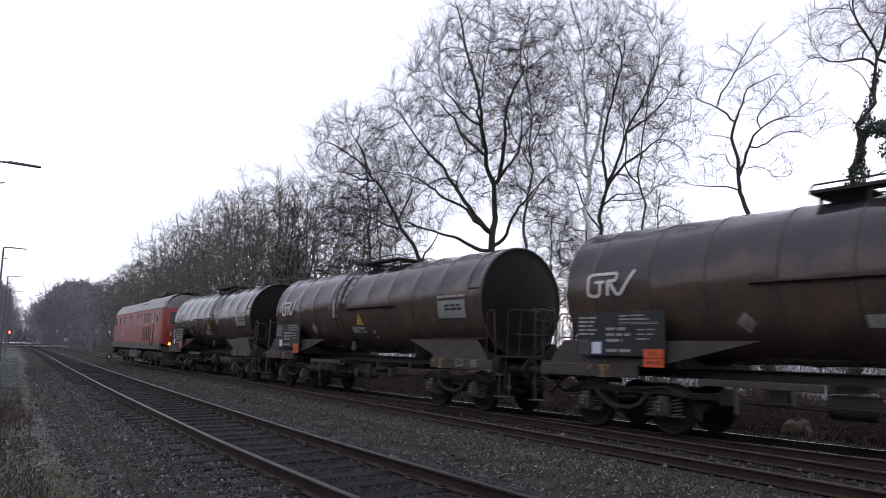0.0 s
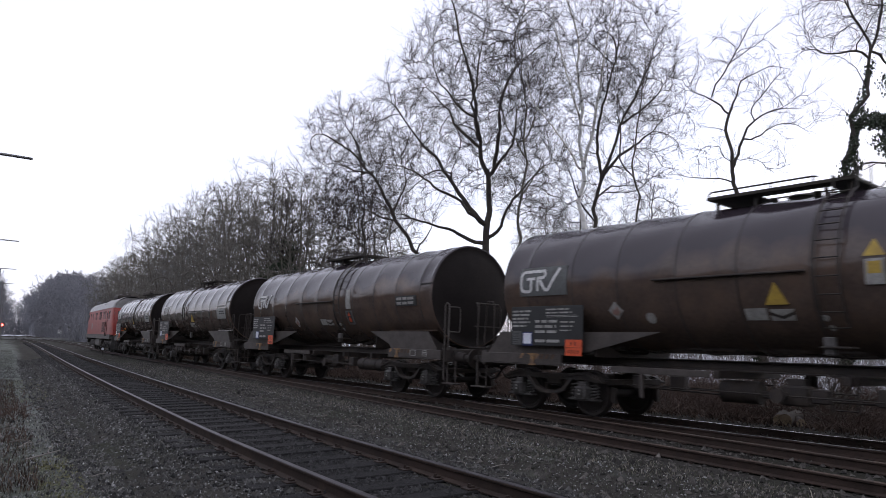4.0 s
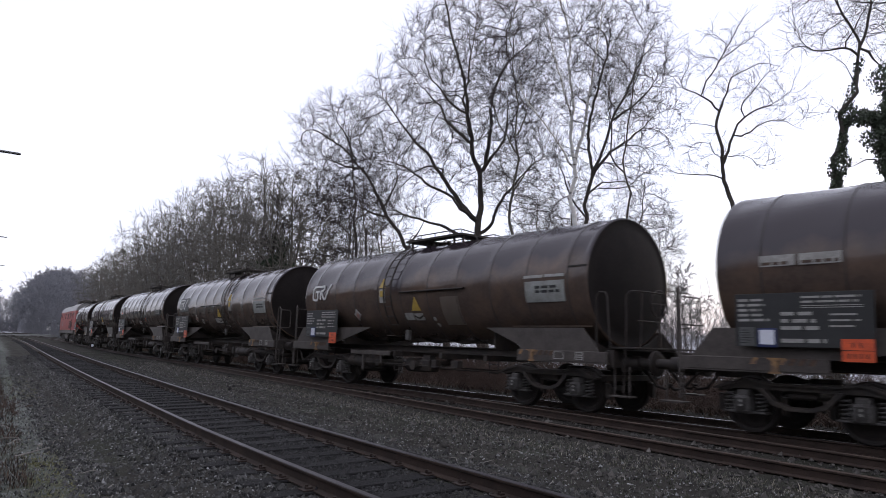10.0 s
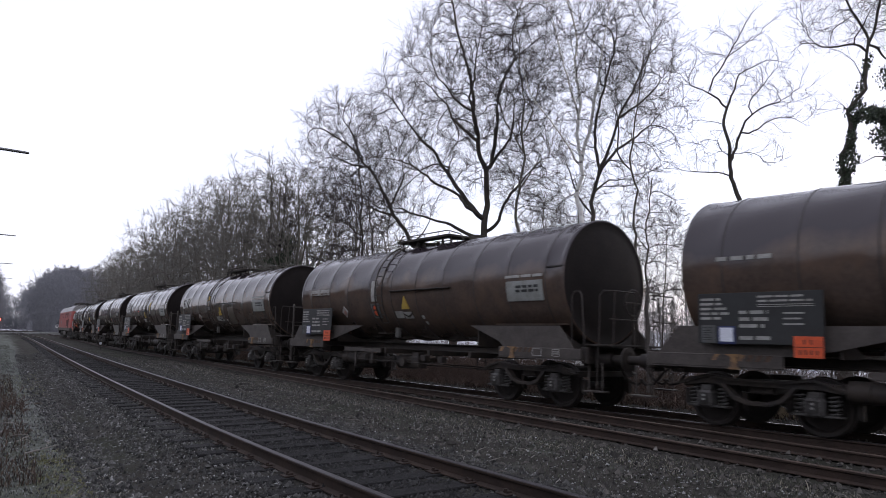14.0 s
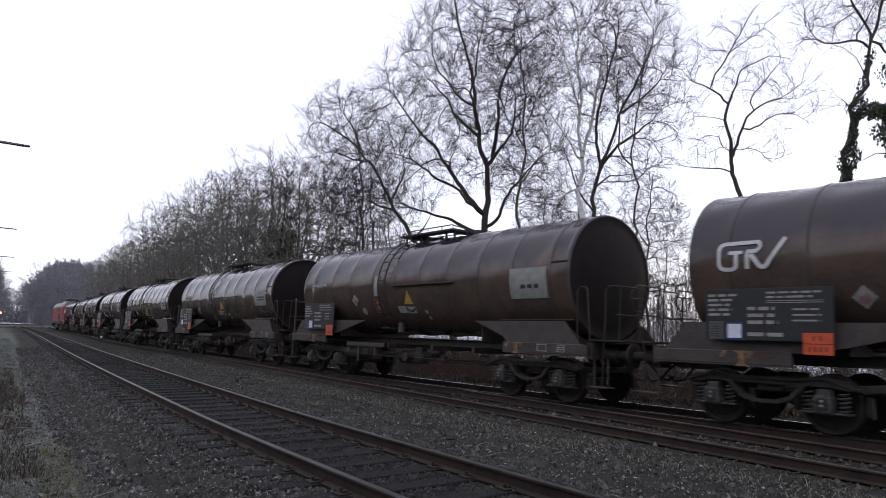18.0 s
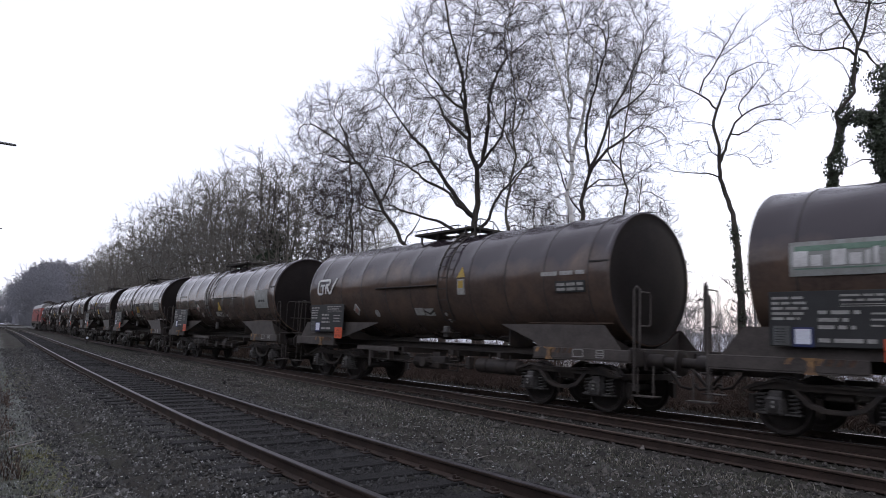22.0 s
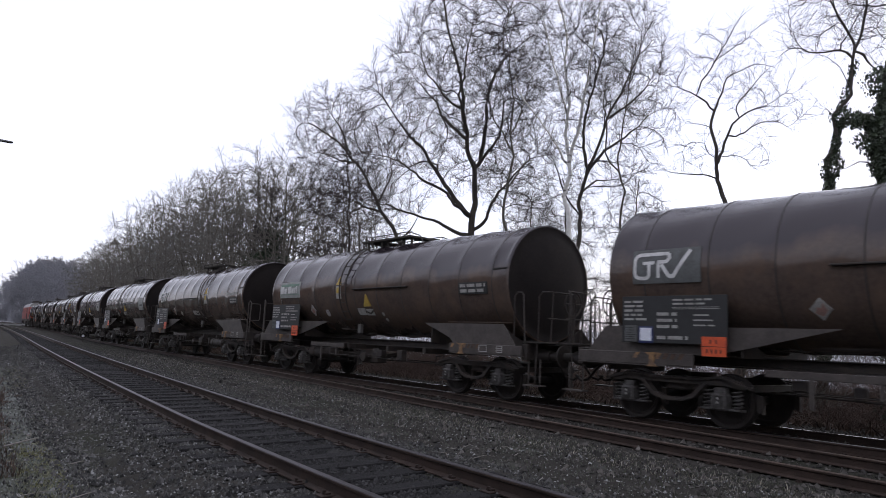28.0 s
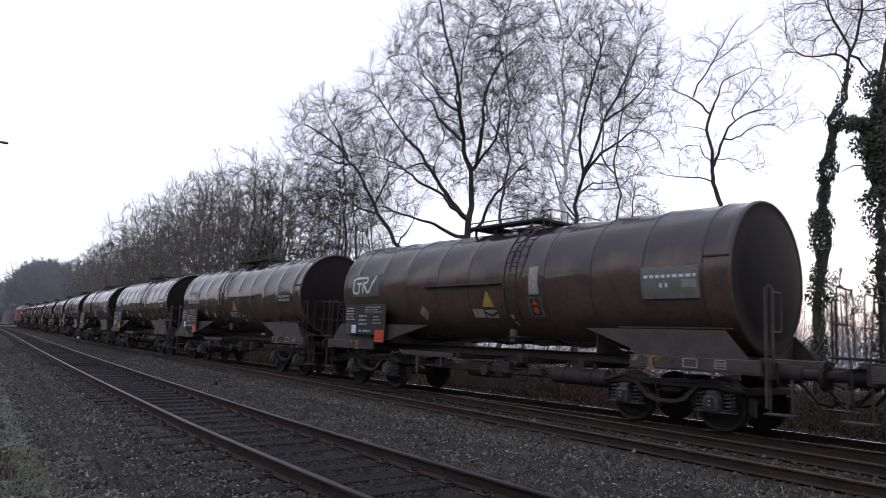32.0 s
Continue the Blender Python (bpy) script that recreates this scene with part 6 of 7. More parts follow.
# ---- trees and woods beyond the train ----
oak = BareTree(11, [(0, 0), (0.02, 3.2), (-0.06, 6.35), (-0.12, 8.4), (-0.12, 9.4), (-0.43, 10.3), (-0.65, 12.0), (-0.84, 13.4), (-1.18, 14.7), (-1.5, 16.3), (-1.87, 18.0)], 0.31)
oak.bough(0.123, 0.6, (-0.02, 9.4), (0.28, 10.2), (0.38, 11.5), (0.53, 12.6), (0.83, 14.2), (1.2, 15.8), (1.27, 17.4))
oak.bough(0.082, -0.8, (0.03, 9.6), (0.76, 10.6), (1.09, 11.6), (1.27, 13.1))
oak.bough(0.131, 0.5, (-0.21, 7.1), (-0.74, 7.6), (-1.39, 8.8), (-1.9, 9.7), (-2.55, 10.3), (-3.2, 11.2), (-3.94, 12.0), (-4.57, 12.95))
oak.bough(0.090, -1.0, (-0.2, 7.2), (-1.33, 8.0), (-2.02, 8.5), (-2.65, 8.75), (-3.3, 9.27), (-4.2, 9.5), (-5.3, 9.65))
oak.bough(0.107, 1.0, (-0.05, 6.2), (-0.99, 6.54), (-1.62, 6.97), (-2.63, 7.2), (-3.4, 7.46), (-4.16, 7.8), (-5.2, 7.9))
oak.bough(0.090, -0.4, (0.0, 6.5), (0.64, 7.6), (1.02, 8.2), (1.65, 9.0), (2.4, 9.75), (3.4, 10.2))
oak.bough(0.082, 0.8, (-0.5, 10.7), (-1.28, 11.4), (-1.8, 12.3), (-2.46, 13.1), (-3.2, 14.3))
oak.bough(0.066, -0.7, (-0.65, 12.1), (-1.55, 12.6), (-2.34, 13.6), (-2.61, 14.8))
oak.bough(0.066, -1.6, (-0.5, 11.0), (-0.7, 12.6), (-0.5, 14.4), (-0.3, 16.0))
oak.bough(0.057, 0.4, (-1.65, 9.4), (-2.4, 9.8), (-3.2, 9.45), (-4.2, 9.65))
oak.crown(2100, -0.9, 13.1, 3.6, 5.2).crown(600, -4.2, 11.3, 2.0, 3.0).crown(260, -3.8, 8.0, 1.9, 1.4).crown(420, 1.65, 9.6, 1.9, 2.2)
oak = stand(oak.grow().finish("bare_tree", "tall bare oak with dark spreading limbs behind the track", limb=0.045), 24.6, 8)

leaner = BareTree(12, [(2.0, 0), (1.5, 2.5), (0.5, 5.4), (-0.16, 6.3), (-0.82, 7.2), (-1.4, 8.2), (-2.07, 9.2), (-2.72, 10.4), (-3.16, 11.0), (-3.66, 11.5), (-4.47, 11.9), (-5.5, 12.3)], 0.22)
leaner.bough(0.074, 0.4, (-2.96, 10.7), (-3.4, 12.0), (-3.7, 12.6), (-4.3, 13.5))
leaner.bough(0.057, -0.5, (-2.66, 10.3), (-3.8, 10.56), (-4.8, 10.7))
leaner.bough(0.066, 0.5, (-1.55, 8.4), (-1.14, 9.3), (-0.95, 9.9), (-1.1, 11.0))
leaner.bough(0.057, -0.8, (-1.25, 7.9), (-2.1, 8.0), (-2.96, 8.6), (-4.1, 8.5))
leaner.bough(0.049, 0.8, (-0.3, 6.5), (0.4, 7.6), (0.6, 8.6))
leaner.crown(1100, -4.1, 11.7, 2.2, 2.5).crown(450, -3.9, 9.2, 2.0, 1.7).crown(260, -1.2, 10.6, 1.4, 1.5)
leaner = stand(leaner.grow().finish("bare_tree", "leaning bare tree with crooked dark limbs"), 29.2, 7.5)

ash = BareTree(13, [(0.1, 0), (0.1, 3.5), (0.07, 6.2), (-0.06, 8.5), (-0.04, 10.2), (-0.2, 11.5), (-0.45, 13.2)], 0.14)
ash.bough(0.041, 0.5, (0.08, 5.6), (-0.9, 6.1), (-1.9, 6.0), (-2.8, 6.4)).bough(0.041, -0.5, (0.08, 5.8), (1.0, 6.3), (2.2, 6.2))
ash.bough(0.041, -0.6, (-0.03, 7.6), (-1.0, 8.4), (-2.0, 8.7)).bough(0.041, 0.6, (-0.04, 8.6), (0.8, 9.6), (1.6, 10.4))
ash.crown(1100, -0.3, 9.6, 2.5, 3.6).crown(300, 0.0, 6.3, 2.8, 0.9)
ash = stand(ash.grow().finish("bare_tree", "slender bare tree with many fine side branches", fine=0.005), 36.2, 8)

birch = BareTree(14, [(0.1, 0), (0.1, 3.0), (0.08, 5.7), (0.07, 8.0), (-0.02, 9.4), (-0.04, 11.1), (-0.02, 13.2), (-0.41, 15.0), (-0.5, 16.2)], 0.17, 0.02)
birch.bough(0.082, 0.4, (0.07, 8.2), (0.34, 9.2), (0.56, 10.5), (0.89, 12.0), (1.22, 13.7), (1.41, 15.0))
birch.bough(0.049, -0.3, (0.03, 8.1), (-0.47, 8.9), (-1.07, 9.7), (-1.67, 10.4), (-1.98, 11.5))
birch.bough(0.041, 0.3, (-0.03, 10.0), (-0.44, 11.5), (-0.74, 13.0), (-0.94, 14.3))
birch.crown(1300, 0.0, 12.7, 2.1, 3.7).crown(260, -1.1, 10.4, 1.2, 1.4)
birch = stand(birch.grow(rise=0.0).finish("birch_tree", "white-barked birch with several stems", bark="birch", fine=0.0036, leaf=0.005, limb=0.028), 17.7, 6.4)

birch_two = BareTree(15, [(-0.2, 0), (-0.2, 3.5), (-0.26, 6.0), (-0.24, 7.9), (-0.01, 9.1), (0.02, 10.8), (-0.12, 12.5), (-0.23, 14.7), (0.0, 16.4)], 0.13, 0.02)
birch_two.bough(0.049, -0.3, (-0.2, 7.7), (0.34, 8.85), (0.8, 9.6)).bough(0.041, 0.4, (0.0, 10.3), (0.47, 11.7), (0.95, 13.2)).bough(0.041, 0.2, (0.0, 9.6), (-0.6, 10.8), (-0.9, 12.2))
birch_two.crown(1250, 0.05, 13.4, 1.9, 4.0).crown(240, 0.5, 9.4, 1.3, 1.2).crown(260, 0.2, 7.8, 1.6, 1.3)
birch_two = stand(birch_two.grow().finish("birch_tree", "slim pale-barked birch behind the oak", bark="greybark", fine=0.0038), 21.8, 7.5)

alder = BareTree(16, [(-1.0, 0), (-1.05, 3.0), (-1.0, 5.8), (-0.95, 6.6), (-0.81, 7.9), (-0.96, 8.9), (-0.78, 10.2), (-0.3, 11.75), (-0.13, 13.3)], 0.15)
alder.bough(0.070, 0.4, (-0.8, 8.0), (-0.1, 8.9), (0.57, 9.3), (1.26, 9.8), (1.9, 10.5))
alder.bough(0.074, -0.4, (-0.8, 8.1), (-0.26, 9.2), (0.05, 10.2), (0.53, 11.3), (1.05, 12.4), (1.34, 13.5))
alder.bough(0.041, 0.7, (-0.9, 7.4), (-0.32, 7.7), (0.29, 7.9), (0.81, 8.1))
alder.bough(0.049, 0.3, (0.05, 10.1), (0.76, 10.5), (1.5, 11.3), (2.04, 12.2))
alder.bough(0.041, -0.5, (-0.95, 6.4), (-1.7, 7.6), (-2.2, 8.6))
alder.crown(1250, 0.55, 12.0, 2.15, 3.2).crown(330, 1.0, 9.8, 1.6, 1.2).crown(240, -1.3, 8.9, 1.1, 1.8).crown(220, 0.0, 8.0, 1.8, 0.9)
alder = stand(alder.grow().finish("bare_tree", "bare multi-limbed tree with dark bark", fine=0.004), 17.3, 8)

pole_tree = BareTree(17, [(-0.1, 0), (-0.1, 3.5), (-0.1, 6.1), (-0.1, 7.7), (0.0, 8.8), (0.13, 10.0), (0.39, 11.4), (0.5, 12.0)], 0.075, 0.01)
pole_tree.bough(0.033, 0.3, (-0.1, 7.6), (-0.41, 8.3), (-0.46, 9.6), (-0.62, 10.8))
pole_tree.crown(330, 0.0, 10.4, 0.95, 1.8)
pole_tree = stand(pole_tree.grow().finish("bare_tree", "thin upright bare tree behind the train", fine=0.0036, limb=0.025), 15.6, 6.8)

forked = BareTree(18, [(0.25, 0), (0.28, 3.0), (0.12, 5.2), (0.02, 5.7), (-0.11, 6.1), (-0.23, 6.7), (-0.3, 7.2), (-0.32, 7.75), (-0.23, 8.14)], 0.165, 0.036, step=0.16)
forked.bough(0.030, 0.2, (-0.23, 8.14), (-0.4, 8.4), (-0.68, 8.6), (-0.92, 8.7), (-1.52, 9.0))
forked.bough(0.024, -0.3, (-0.68, 8.6), (-0.49, 9.1), (-0.21, 9.5), (0.28, 10.4), (0.6, 10.85))
forked.bough(0.030, 0.3, (-0.23, 8.14), (-0.05, 8.6), (0.22, 9.1), (0.61, 9.4), (1.11, 9.6))
forked.bough(0.047, 0.1, (-0.21, 6.6), (0.11, 7.4), (0.17, 7.6), (0.45, 8.0), (0.87, 8.2), (1.48, 8.5))
forked.bough(0.024, 0.3, (0.12, 7.35), (0.49, 7.5), (0.88, 7.8), (1.34, 8.0), (1.9, 7.85))
forked.bough(0.017, -0.3, (0.45, 8.04), (0.28, 8.3), (0.46, 8.5), (0.82, 8.9))
forked.bough(0.025, 0.2, (-0.15, 6.2), (-0.55, 6.4), (-0.84, 6.4), (-1.47, 6.5))
forked.bough(0.015, -0.2, (-0.28, 6.8), (-0.53, 7.0), (-0.82, 7.2)).bough(0.014, 0.2, (-0.08, 6.9), (0.21, 6.9), (0.66, 6.9), (1.03, 6.7))
forked.bough(0.015, 0.2, (-0.21, 9.5), (0.33, 10.0), (0.8, 10.3), (1.36, 10.8)).bough(0.017, -0.2, (-0.31, 7.6), (-0.6, 7.75), (-0.9, 7.7))
forked.crown(190, 0.0, 9.2, 1.5, 1.4, ry=0.9).crown(130, 1.2, 8.5, 1.0, 0.9, ry=0.7).crown(60, -0.7, 7.0, 0.8, 0.8, ry=0.6).crown(40, 0.9, 6.9, 0.6, 0.5, ry=0.5)
forked = stand(forked.grow(reach=1.2, rest=0.24, share=0.2).finish("bare_tree", "small forked bare tree with dark lower trunk", leaf=0.0048, twigs=2, length=0.32, spray=3, fine=0.0026, limb=0.014), 10.8, 5)

sapling = tree(19, [(0, 0, 0), (0.05, 0, 2.5), (0.2, 0, 4.6), (0.3, 0, 6.0)], 0.030, limbs=7, first=0.5, spread=35, reach=0.24, dense=(4, 3, 3), fine=0.003, label="thin bare sapling behind the train", name="sapling")
stand(sapling, 14.3, 6.2)

ivied = BareTree(20, [(-0.3, 0), (-0.2, 3.0), (-0.08, 4.9), (0.04, 5.9), (0.15, 6.5), (0.29, 7.2), (0.43, 7.9), (0.66, 8.7), (0.86, 9.3), (1.01, 9.9), (1.17, 10.8), (1.29, 11.7)], 0.15, 0.06, step=0.2)
ivied.bough(0.055, 0.3, (0.95, 9.6), (0.84, 10.2), (0.54, 10.7), (0.41, 11.4))
ivied.bough(0.030, -0.2, (0.85, 9.4), (0.6, 9.57), (0.02, 9.45), (-0.55, 9.5), (-0.89, 9.9))
ivied.bough(0.05, 0.2, (0.95, 9.6), (1.26, 9.2), (1.56, 9.1))
ivied.bough(0.05, -0.1, (0.35, 7.5), (0.71, 7.9), (1.0, 7.7), (1.14, 7.3), (1.4, 6.9))
ivied.bough(0.02, 0.2, (0.6, 8.5), (0.4, 8.8), (0.35, 9.3))
ivied.crown(640, 0.5, 10.7, 1.6, 1.2).crown(220, 1.4, 10.2, 0.8, 1.1).crown(130, -0.5, 9.8, 0.8, 0.6).crown(60, -0.1, 7.9, 0.5, 0.4)
ivied = stand(ivied.grow(reach=1.8, rest=0.32).finish("bare_tree", "ivy-clad bare tree beside the track", twigs=2, length=0.4, spray=3, fine=0.0026, limb=0.025, leaf=0.0055), 8.7, 6)

ivied_two = BareTree(21, [(-0.7, 0), (-0.7, 3.0), (-0.76, 5.3), (-0.75, 5.85), (-0.81, 6.4), (-0.73, 7.1), (-0.55, 8.0), (-0.42, 9.1), (-0.3, 10.6)], 0.17, 0.06, step=0.2)
ivied_two.bough(0.06, 0.3, (-0.7, 7.4), (-0.2, 8.2), (0.2, 9.4)).bough(0.04, -0.2, (-0.78, 6.6), (-1.2, 7.0), (-1.45, 6.8)).bough(0.03, 0.2, (-0.75, 5.7), (-1.1, 6.0), (-1.5, 5.9))
ivied_two.crown(380, -0.4, 9.8, 1.4, 1.3)
ivied_two = stand(ivied_two.grow(reach=1.8, rest=0.32).finish("bare_tree", "ivy-clad tree with crooked limbs", twigs=2, length=0.4, spray=3, fine=0.0026, limb=0.025, leaf=0.0055), 6.4, 5.2)


def ivy_on(ob, pts, radius, count, seed, leaf=0.028):
    """Ivy leaves round a trunk's course, in the tree's own space."""
    rng = np.random.default_rng(seed)
    c = np.array(pts, float)
    t = rng.uniform(0, 1, count)
    g = np.linspace(0, 1, len(c))
    p = np.stack([np.interp(t, g, c[:, k]) for k in range(3)], 1)
    lump = 0.75 + 0.35 * np.sin(p[:, 2] * 4.1) + 0.2 * np.sin(p[:, 2] * 9.7 + 1)
    a = rng.uniform(0, 2 * np.pi, count)
    rr = radius * lump * rng.uniform(0.45, 1.15, count)
    p[:, 0] += np.cos(a) * rr
    p[:, 1] += np.sin(a) * rr
    p[:, 2] += rng.normal(0, 0.05, count)
    n = unit(np.stack([np.cos(a), np.sin(a), rng.uniform(-0.5, 0.6, count)], 1) + rng.normal(0, 0.4, (count, 3)))
    u = unit(np.cross(n, rng.normal(size=(count, 3))))
    w = np.cross(n, u)
    s = (leaf * rng.lognormal(0, 0.3, count))[:, None]
    v = np.stack([p - u * s, p - w * s * 0.9 + n * s * 0.2, p + u * s * 1.2, p + w * s * 0.9 + n * s * 0.2], 1)
    f = np.array([(0, 1, 2), (0, 2, 3)])[None] + 4 * np.arange(count)[:, None, None]
    tagged(part("ivy", raw_mesh("ivy", v.reshape(-1, 3), f.reshape(-1, 3), M["ivy"]), None, ob, "dense dark green ivy"), kind="stuff")


ivy_on(ivied, [(-0.3, 0, 0.2), (-0.2, 0, 3.0), (-0.08, 0, 4.9), (0.04, 0, 5.9)], 0.26, 5600, 3)
ivy_on(ivied, [(0.04, 0, 5.9), (0.15, 0, 6.5), (0.29, 0, 7.2), (0.43, 0, 8.0)], 0.20, 2000, 13)
ivy_on(ivied, [(0.43, 0, 8.0), (0.66, 0, 8.7), (0.86, 0, 9.3)], 0.13, 420, 14)
ivy_on(ivied, [(0.38, 0, 7.5), (0.71, -0.05, 7.9), (1.0, -0.07, 7.7), (1.14, -0.1, 7.3), (1.4, -0.1, 6.9)], 0.14, 1100, 4)
ivy_on(ivied_two, [(-0.7, 0, 0.2), (-0.7, 0, 3.0), (-0.76, 0, 5.3), (-0.75, 0, 5.85), (-0.81, 0, 6.4), (-0.73, 0, 7.1), (-0.55, 0, 8.2)], 0.40, 11000, 5)
ivy_on(ivied_two, [(-0.78, 0, 6.6), (-1.2, -0.1, 7.0), (-1.45, -0.2, 6.8)], 0.2, 1400, 6)
ivy_on(forked, [(0.26, 0, 0.2), (0.28, 0, 3.0), (0.12, 0, 5.0)], 0.17, 1100, 7)

# slender trees standing behind the big ones
tagged(ash, group="slender trees behind the track")
for s_, k_, turn_, size_ in ((26.4, 12.8, 120, 0.70), (23.6, 12.5, 300, 0.72), (19.4, 12.0, 190, 0.66)):
    stand(copy_thing(ash, Matrix()), s_, k_, turn_, size_)

# an evergreen mass of ivy in the wood's edge
evergreen = tree(23, [(0, 0, 0), (0.1, 0, 4), (-0.2, 0, 7), (0.1, 0, 9.5), (0.2, 0, 12)], 0.16, boughs=[(0.45, -0.7, 0, 0.8, 3.5, 0.06), (0.5, 0.8, 0.1, 0.7, 3.5, 0.06)], limbs=12, first=0.4, spread=45, reach=0.3, dense=(8, 6, 4),
                 fine=0.008, label="tree smothered in dark evergreen ivy at the wood's edge")
stand(evergreen, 44.5, 6.5)
for k, (dx, dz, rr, cnt) in enumerate(((0.0, 6.0, 1.2, 2900), (-1.1, 5.2, 1.0, 1700), (1.0, 5.4, 0.95, 1700), (0.2, 7.6, 0.75, 900), (0.1, 3.2, 0.8, 1700))):
    ivy_on(evergreen, [(dx - 0.3, -0.2, dz - 0.9), (dx + 0.2, 0.2, dz - 0.2), (dx, 0, dz + 0.9)], rr, cnt, 60 + k, 0.062)

# the wood that runs on beside the line: a few kinds, repeated
def woodland_tree(seed, first, wide, stems, label):
    """A twiggy tree of the wood, twelve metres tall, branching low into upright limbs under a domed crown."""
    rnd = random.Random(seed)
    t = BareTree(seed, [(0, 0), (0.1, first), (0.0, 6.0), (0.15, 9.0), (0.0, 11.4)], 0.16, 0.012, step=0.34)
    for k in range(stems):
        a = 2 * math.pi * (k + 0.3) / stems
        x, y, h = wide * math.cos(a), wide * math.sin(a), rnd.uniform(8.5, 10.6)
        t.bough(rnd.uniform(0.05, 0.085), y * 0.62, (0.05, first * rnd.uniform(0.55, 1.3)), (x * 0.22, first + 2.0), (x * 0.45, first + 4.2), (x * 0.62, h))
    t.crown(620, 0, 7.2, wide, 5.0).crown(110, 0, 3.4, wide * 0.8, 2.2)
    return t.grow(reach=2.8, rest=0.55, wobble=0.10, rise=0.30).finish("bare_tree", label, bark="greybark", twig="hazel", leaf=0.017, twigs=2, length=0.55, spray=2, fine=0.0085, limb=0.05, thin=0.03)


kinds = [
    woodland_tree(31, 2.4, 3.7, 7, "bare woodland tree with a dense twiggy crown"),
    woodland_tree(32, 1.6, 3.4, 9, "bare woodland tree with upright limbs"),
    woodland_tree(33, 1.0, 4.1, 8, "bushy bare tree of the wood"),
]
# distant kinds, paled by the haze painted into their twigs
far_kinds = [
    tree(35, [(0, 0, 0), (0.1, 0, 4), (0.0, 0.2, 8), (0, 0, 12.0)], 0.2, limbs=15, first=0.12, spread=44, dense=(6, 4, 3), lite=True, fine=0.020, wide=4.0, thin=0.3, bark="farwood", twig="farwood", label="distant bare tree of the wood, haze in its colour"),
    tree(36, [(0, 0, 0), (-0.2, 0, 4), (0.2, 0.2, 7), (0, 0, 12.0)], 0.2, limbs=15, first=0.10, spread=50, dense=(6, 4, 3), lite=True, fine=0.020, wide=4.6, thin=0.3, bark="farwood", twig="farwood", label="distant broad bare tree of the wood, haze in its colour"),
]
for ob in kinds:
    tagged(ob, group="woodland beside the line")
for ob in far_kinds:
    tagged(ob, group="distant woodland")
taken = set()


def another(ob):
    """The tree itself the first time, then copies of it."""
    if ob.name in taken:
        return copy_thing(ob, Matrix())
    taken.add(ob.name)
    return ob


wr = random.Random(8)
WOOD_TOP = ([40, 50, 60, 75, 85, 120, 148], [14.2, 15.0, 16.6, 15.9, 16.3, 16.4, 15.8])
s = 40.5
i = 0
while s < 148:
    size = float(np.interp(s, *WOOD_TOP)) / 12.4 * wr.uniform(0.9, 1.05)
    stand(another(kinds[(i * 2 + 1) % 3]), s + wr.uniform(-1, 1), 7.5 + wr.uniform(-1.5, 2.0), wr.uniform(0, 360), size)
    if s > 43 and (s > 75 or i % 2):
        stand(another(far_kinds[i % 2] if s > 75 else kinds[i % 3]), s + wr.uniform(-1.5, 1.5), 13.0 + wr.uniform(-2, 3), wr.uniform(0, 360), size * 1.02)
    s += wr.uniform(4.0, 6.0) * (1 if s < 80 else 1.5)
    i += 1
# far wood on both sides of the line, past the level crossing
FAR_TOP = ([150, 175, 205, 250, 300, 345], [13.0, 15.5, 19.0, 22.0, 24.5, 24.0])
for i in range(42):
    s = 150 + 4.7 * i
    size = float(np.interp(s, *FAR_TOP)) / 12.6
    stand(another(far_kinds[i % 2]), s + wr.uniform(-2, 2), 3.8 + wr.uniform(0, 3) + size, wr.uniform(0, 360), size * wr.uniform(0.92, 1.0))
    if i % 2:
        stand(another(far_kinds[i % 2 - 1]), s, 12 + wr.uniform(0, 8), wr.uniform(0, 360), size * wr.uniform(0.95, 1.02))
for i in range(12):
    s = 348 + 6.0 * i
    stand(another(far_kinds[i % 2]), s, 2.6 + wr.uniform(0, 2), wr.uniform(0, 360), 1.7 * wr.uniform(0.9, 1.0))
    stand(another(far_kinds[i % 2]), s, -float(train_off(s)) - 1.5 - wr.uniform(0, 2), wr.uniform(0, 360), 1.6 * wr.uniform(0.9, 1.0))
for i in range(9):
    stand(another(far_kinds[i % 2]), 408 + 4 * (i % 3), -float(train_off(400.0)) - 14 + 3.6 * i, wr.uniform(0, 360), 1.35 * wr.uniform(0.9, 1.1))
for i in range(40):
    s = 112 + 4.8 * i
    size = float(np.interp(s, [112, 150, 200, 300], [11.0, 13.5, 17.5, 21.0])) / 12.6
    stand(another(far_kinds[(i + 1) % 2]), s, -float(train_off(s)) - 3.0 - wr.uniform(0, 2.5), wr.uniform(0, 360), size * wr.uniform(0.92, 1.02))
# unseen dark tree belt behind the camera, added to darken the tanks' reflections
shade_tree = tree(37, [(0, 0, 0), (0.1, 0, 3), (-0.1, 0.1, 6), (0, 0, 14.5)], 0.2, limbs=16, first=0.05, spread=60, reach=0.42, dense=(5, 4, 3), lite=True, fine=0.11, label="dense bare tree out of view, added for dark tank reflections")
tagged(shade_tree, group="trees behind the near verge")
for i in range(34):
    s = -45 + 3.4 * i
    stand(another(shade_tree), s, -float(train_off(s)) - 14.5 - 4.5 * (i % 2) - wr.uniform(0, 1.5), wr.uniform(0, 360), wr.uniform(0.9, 1.1))


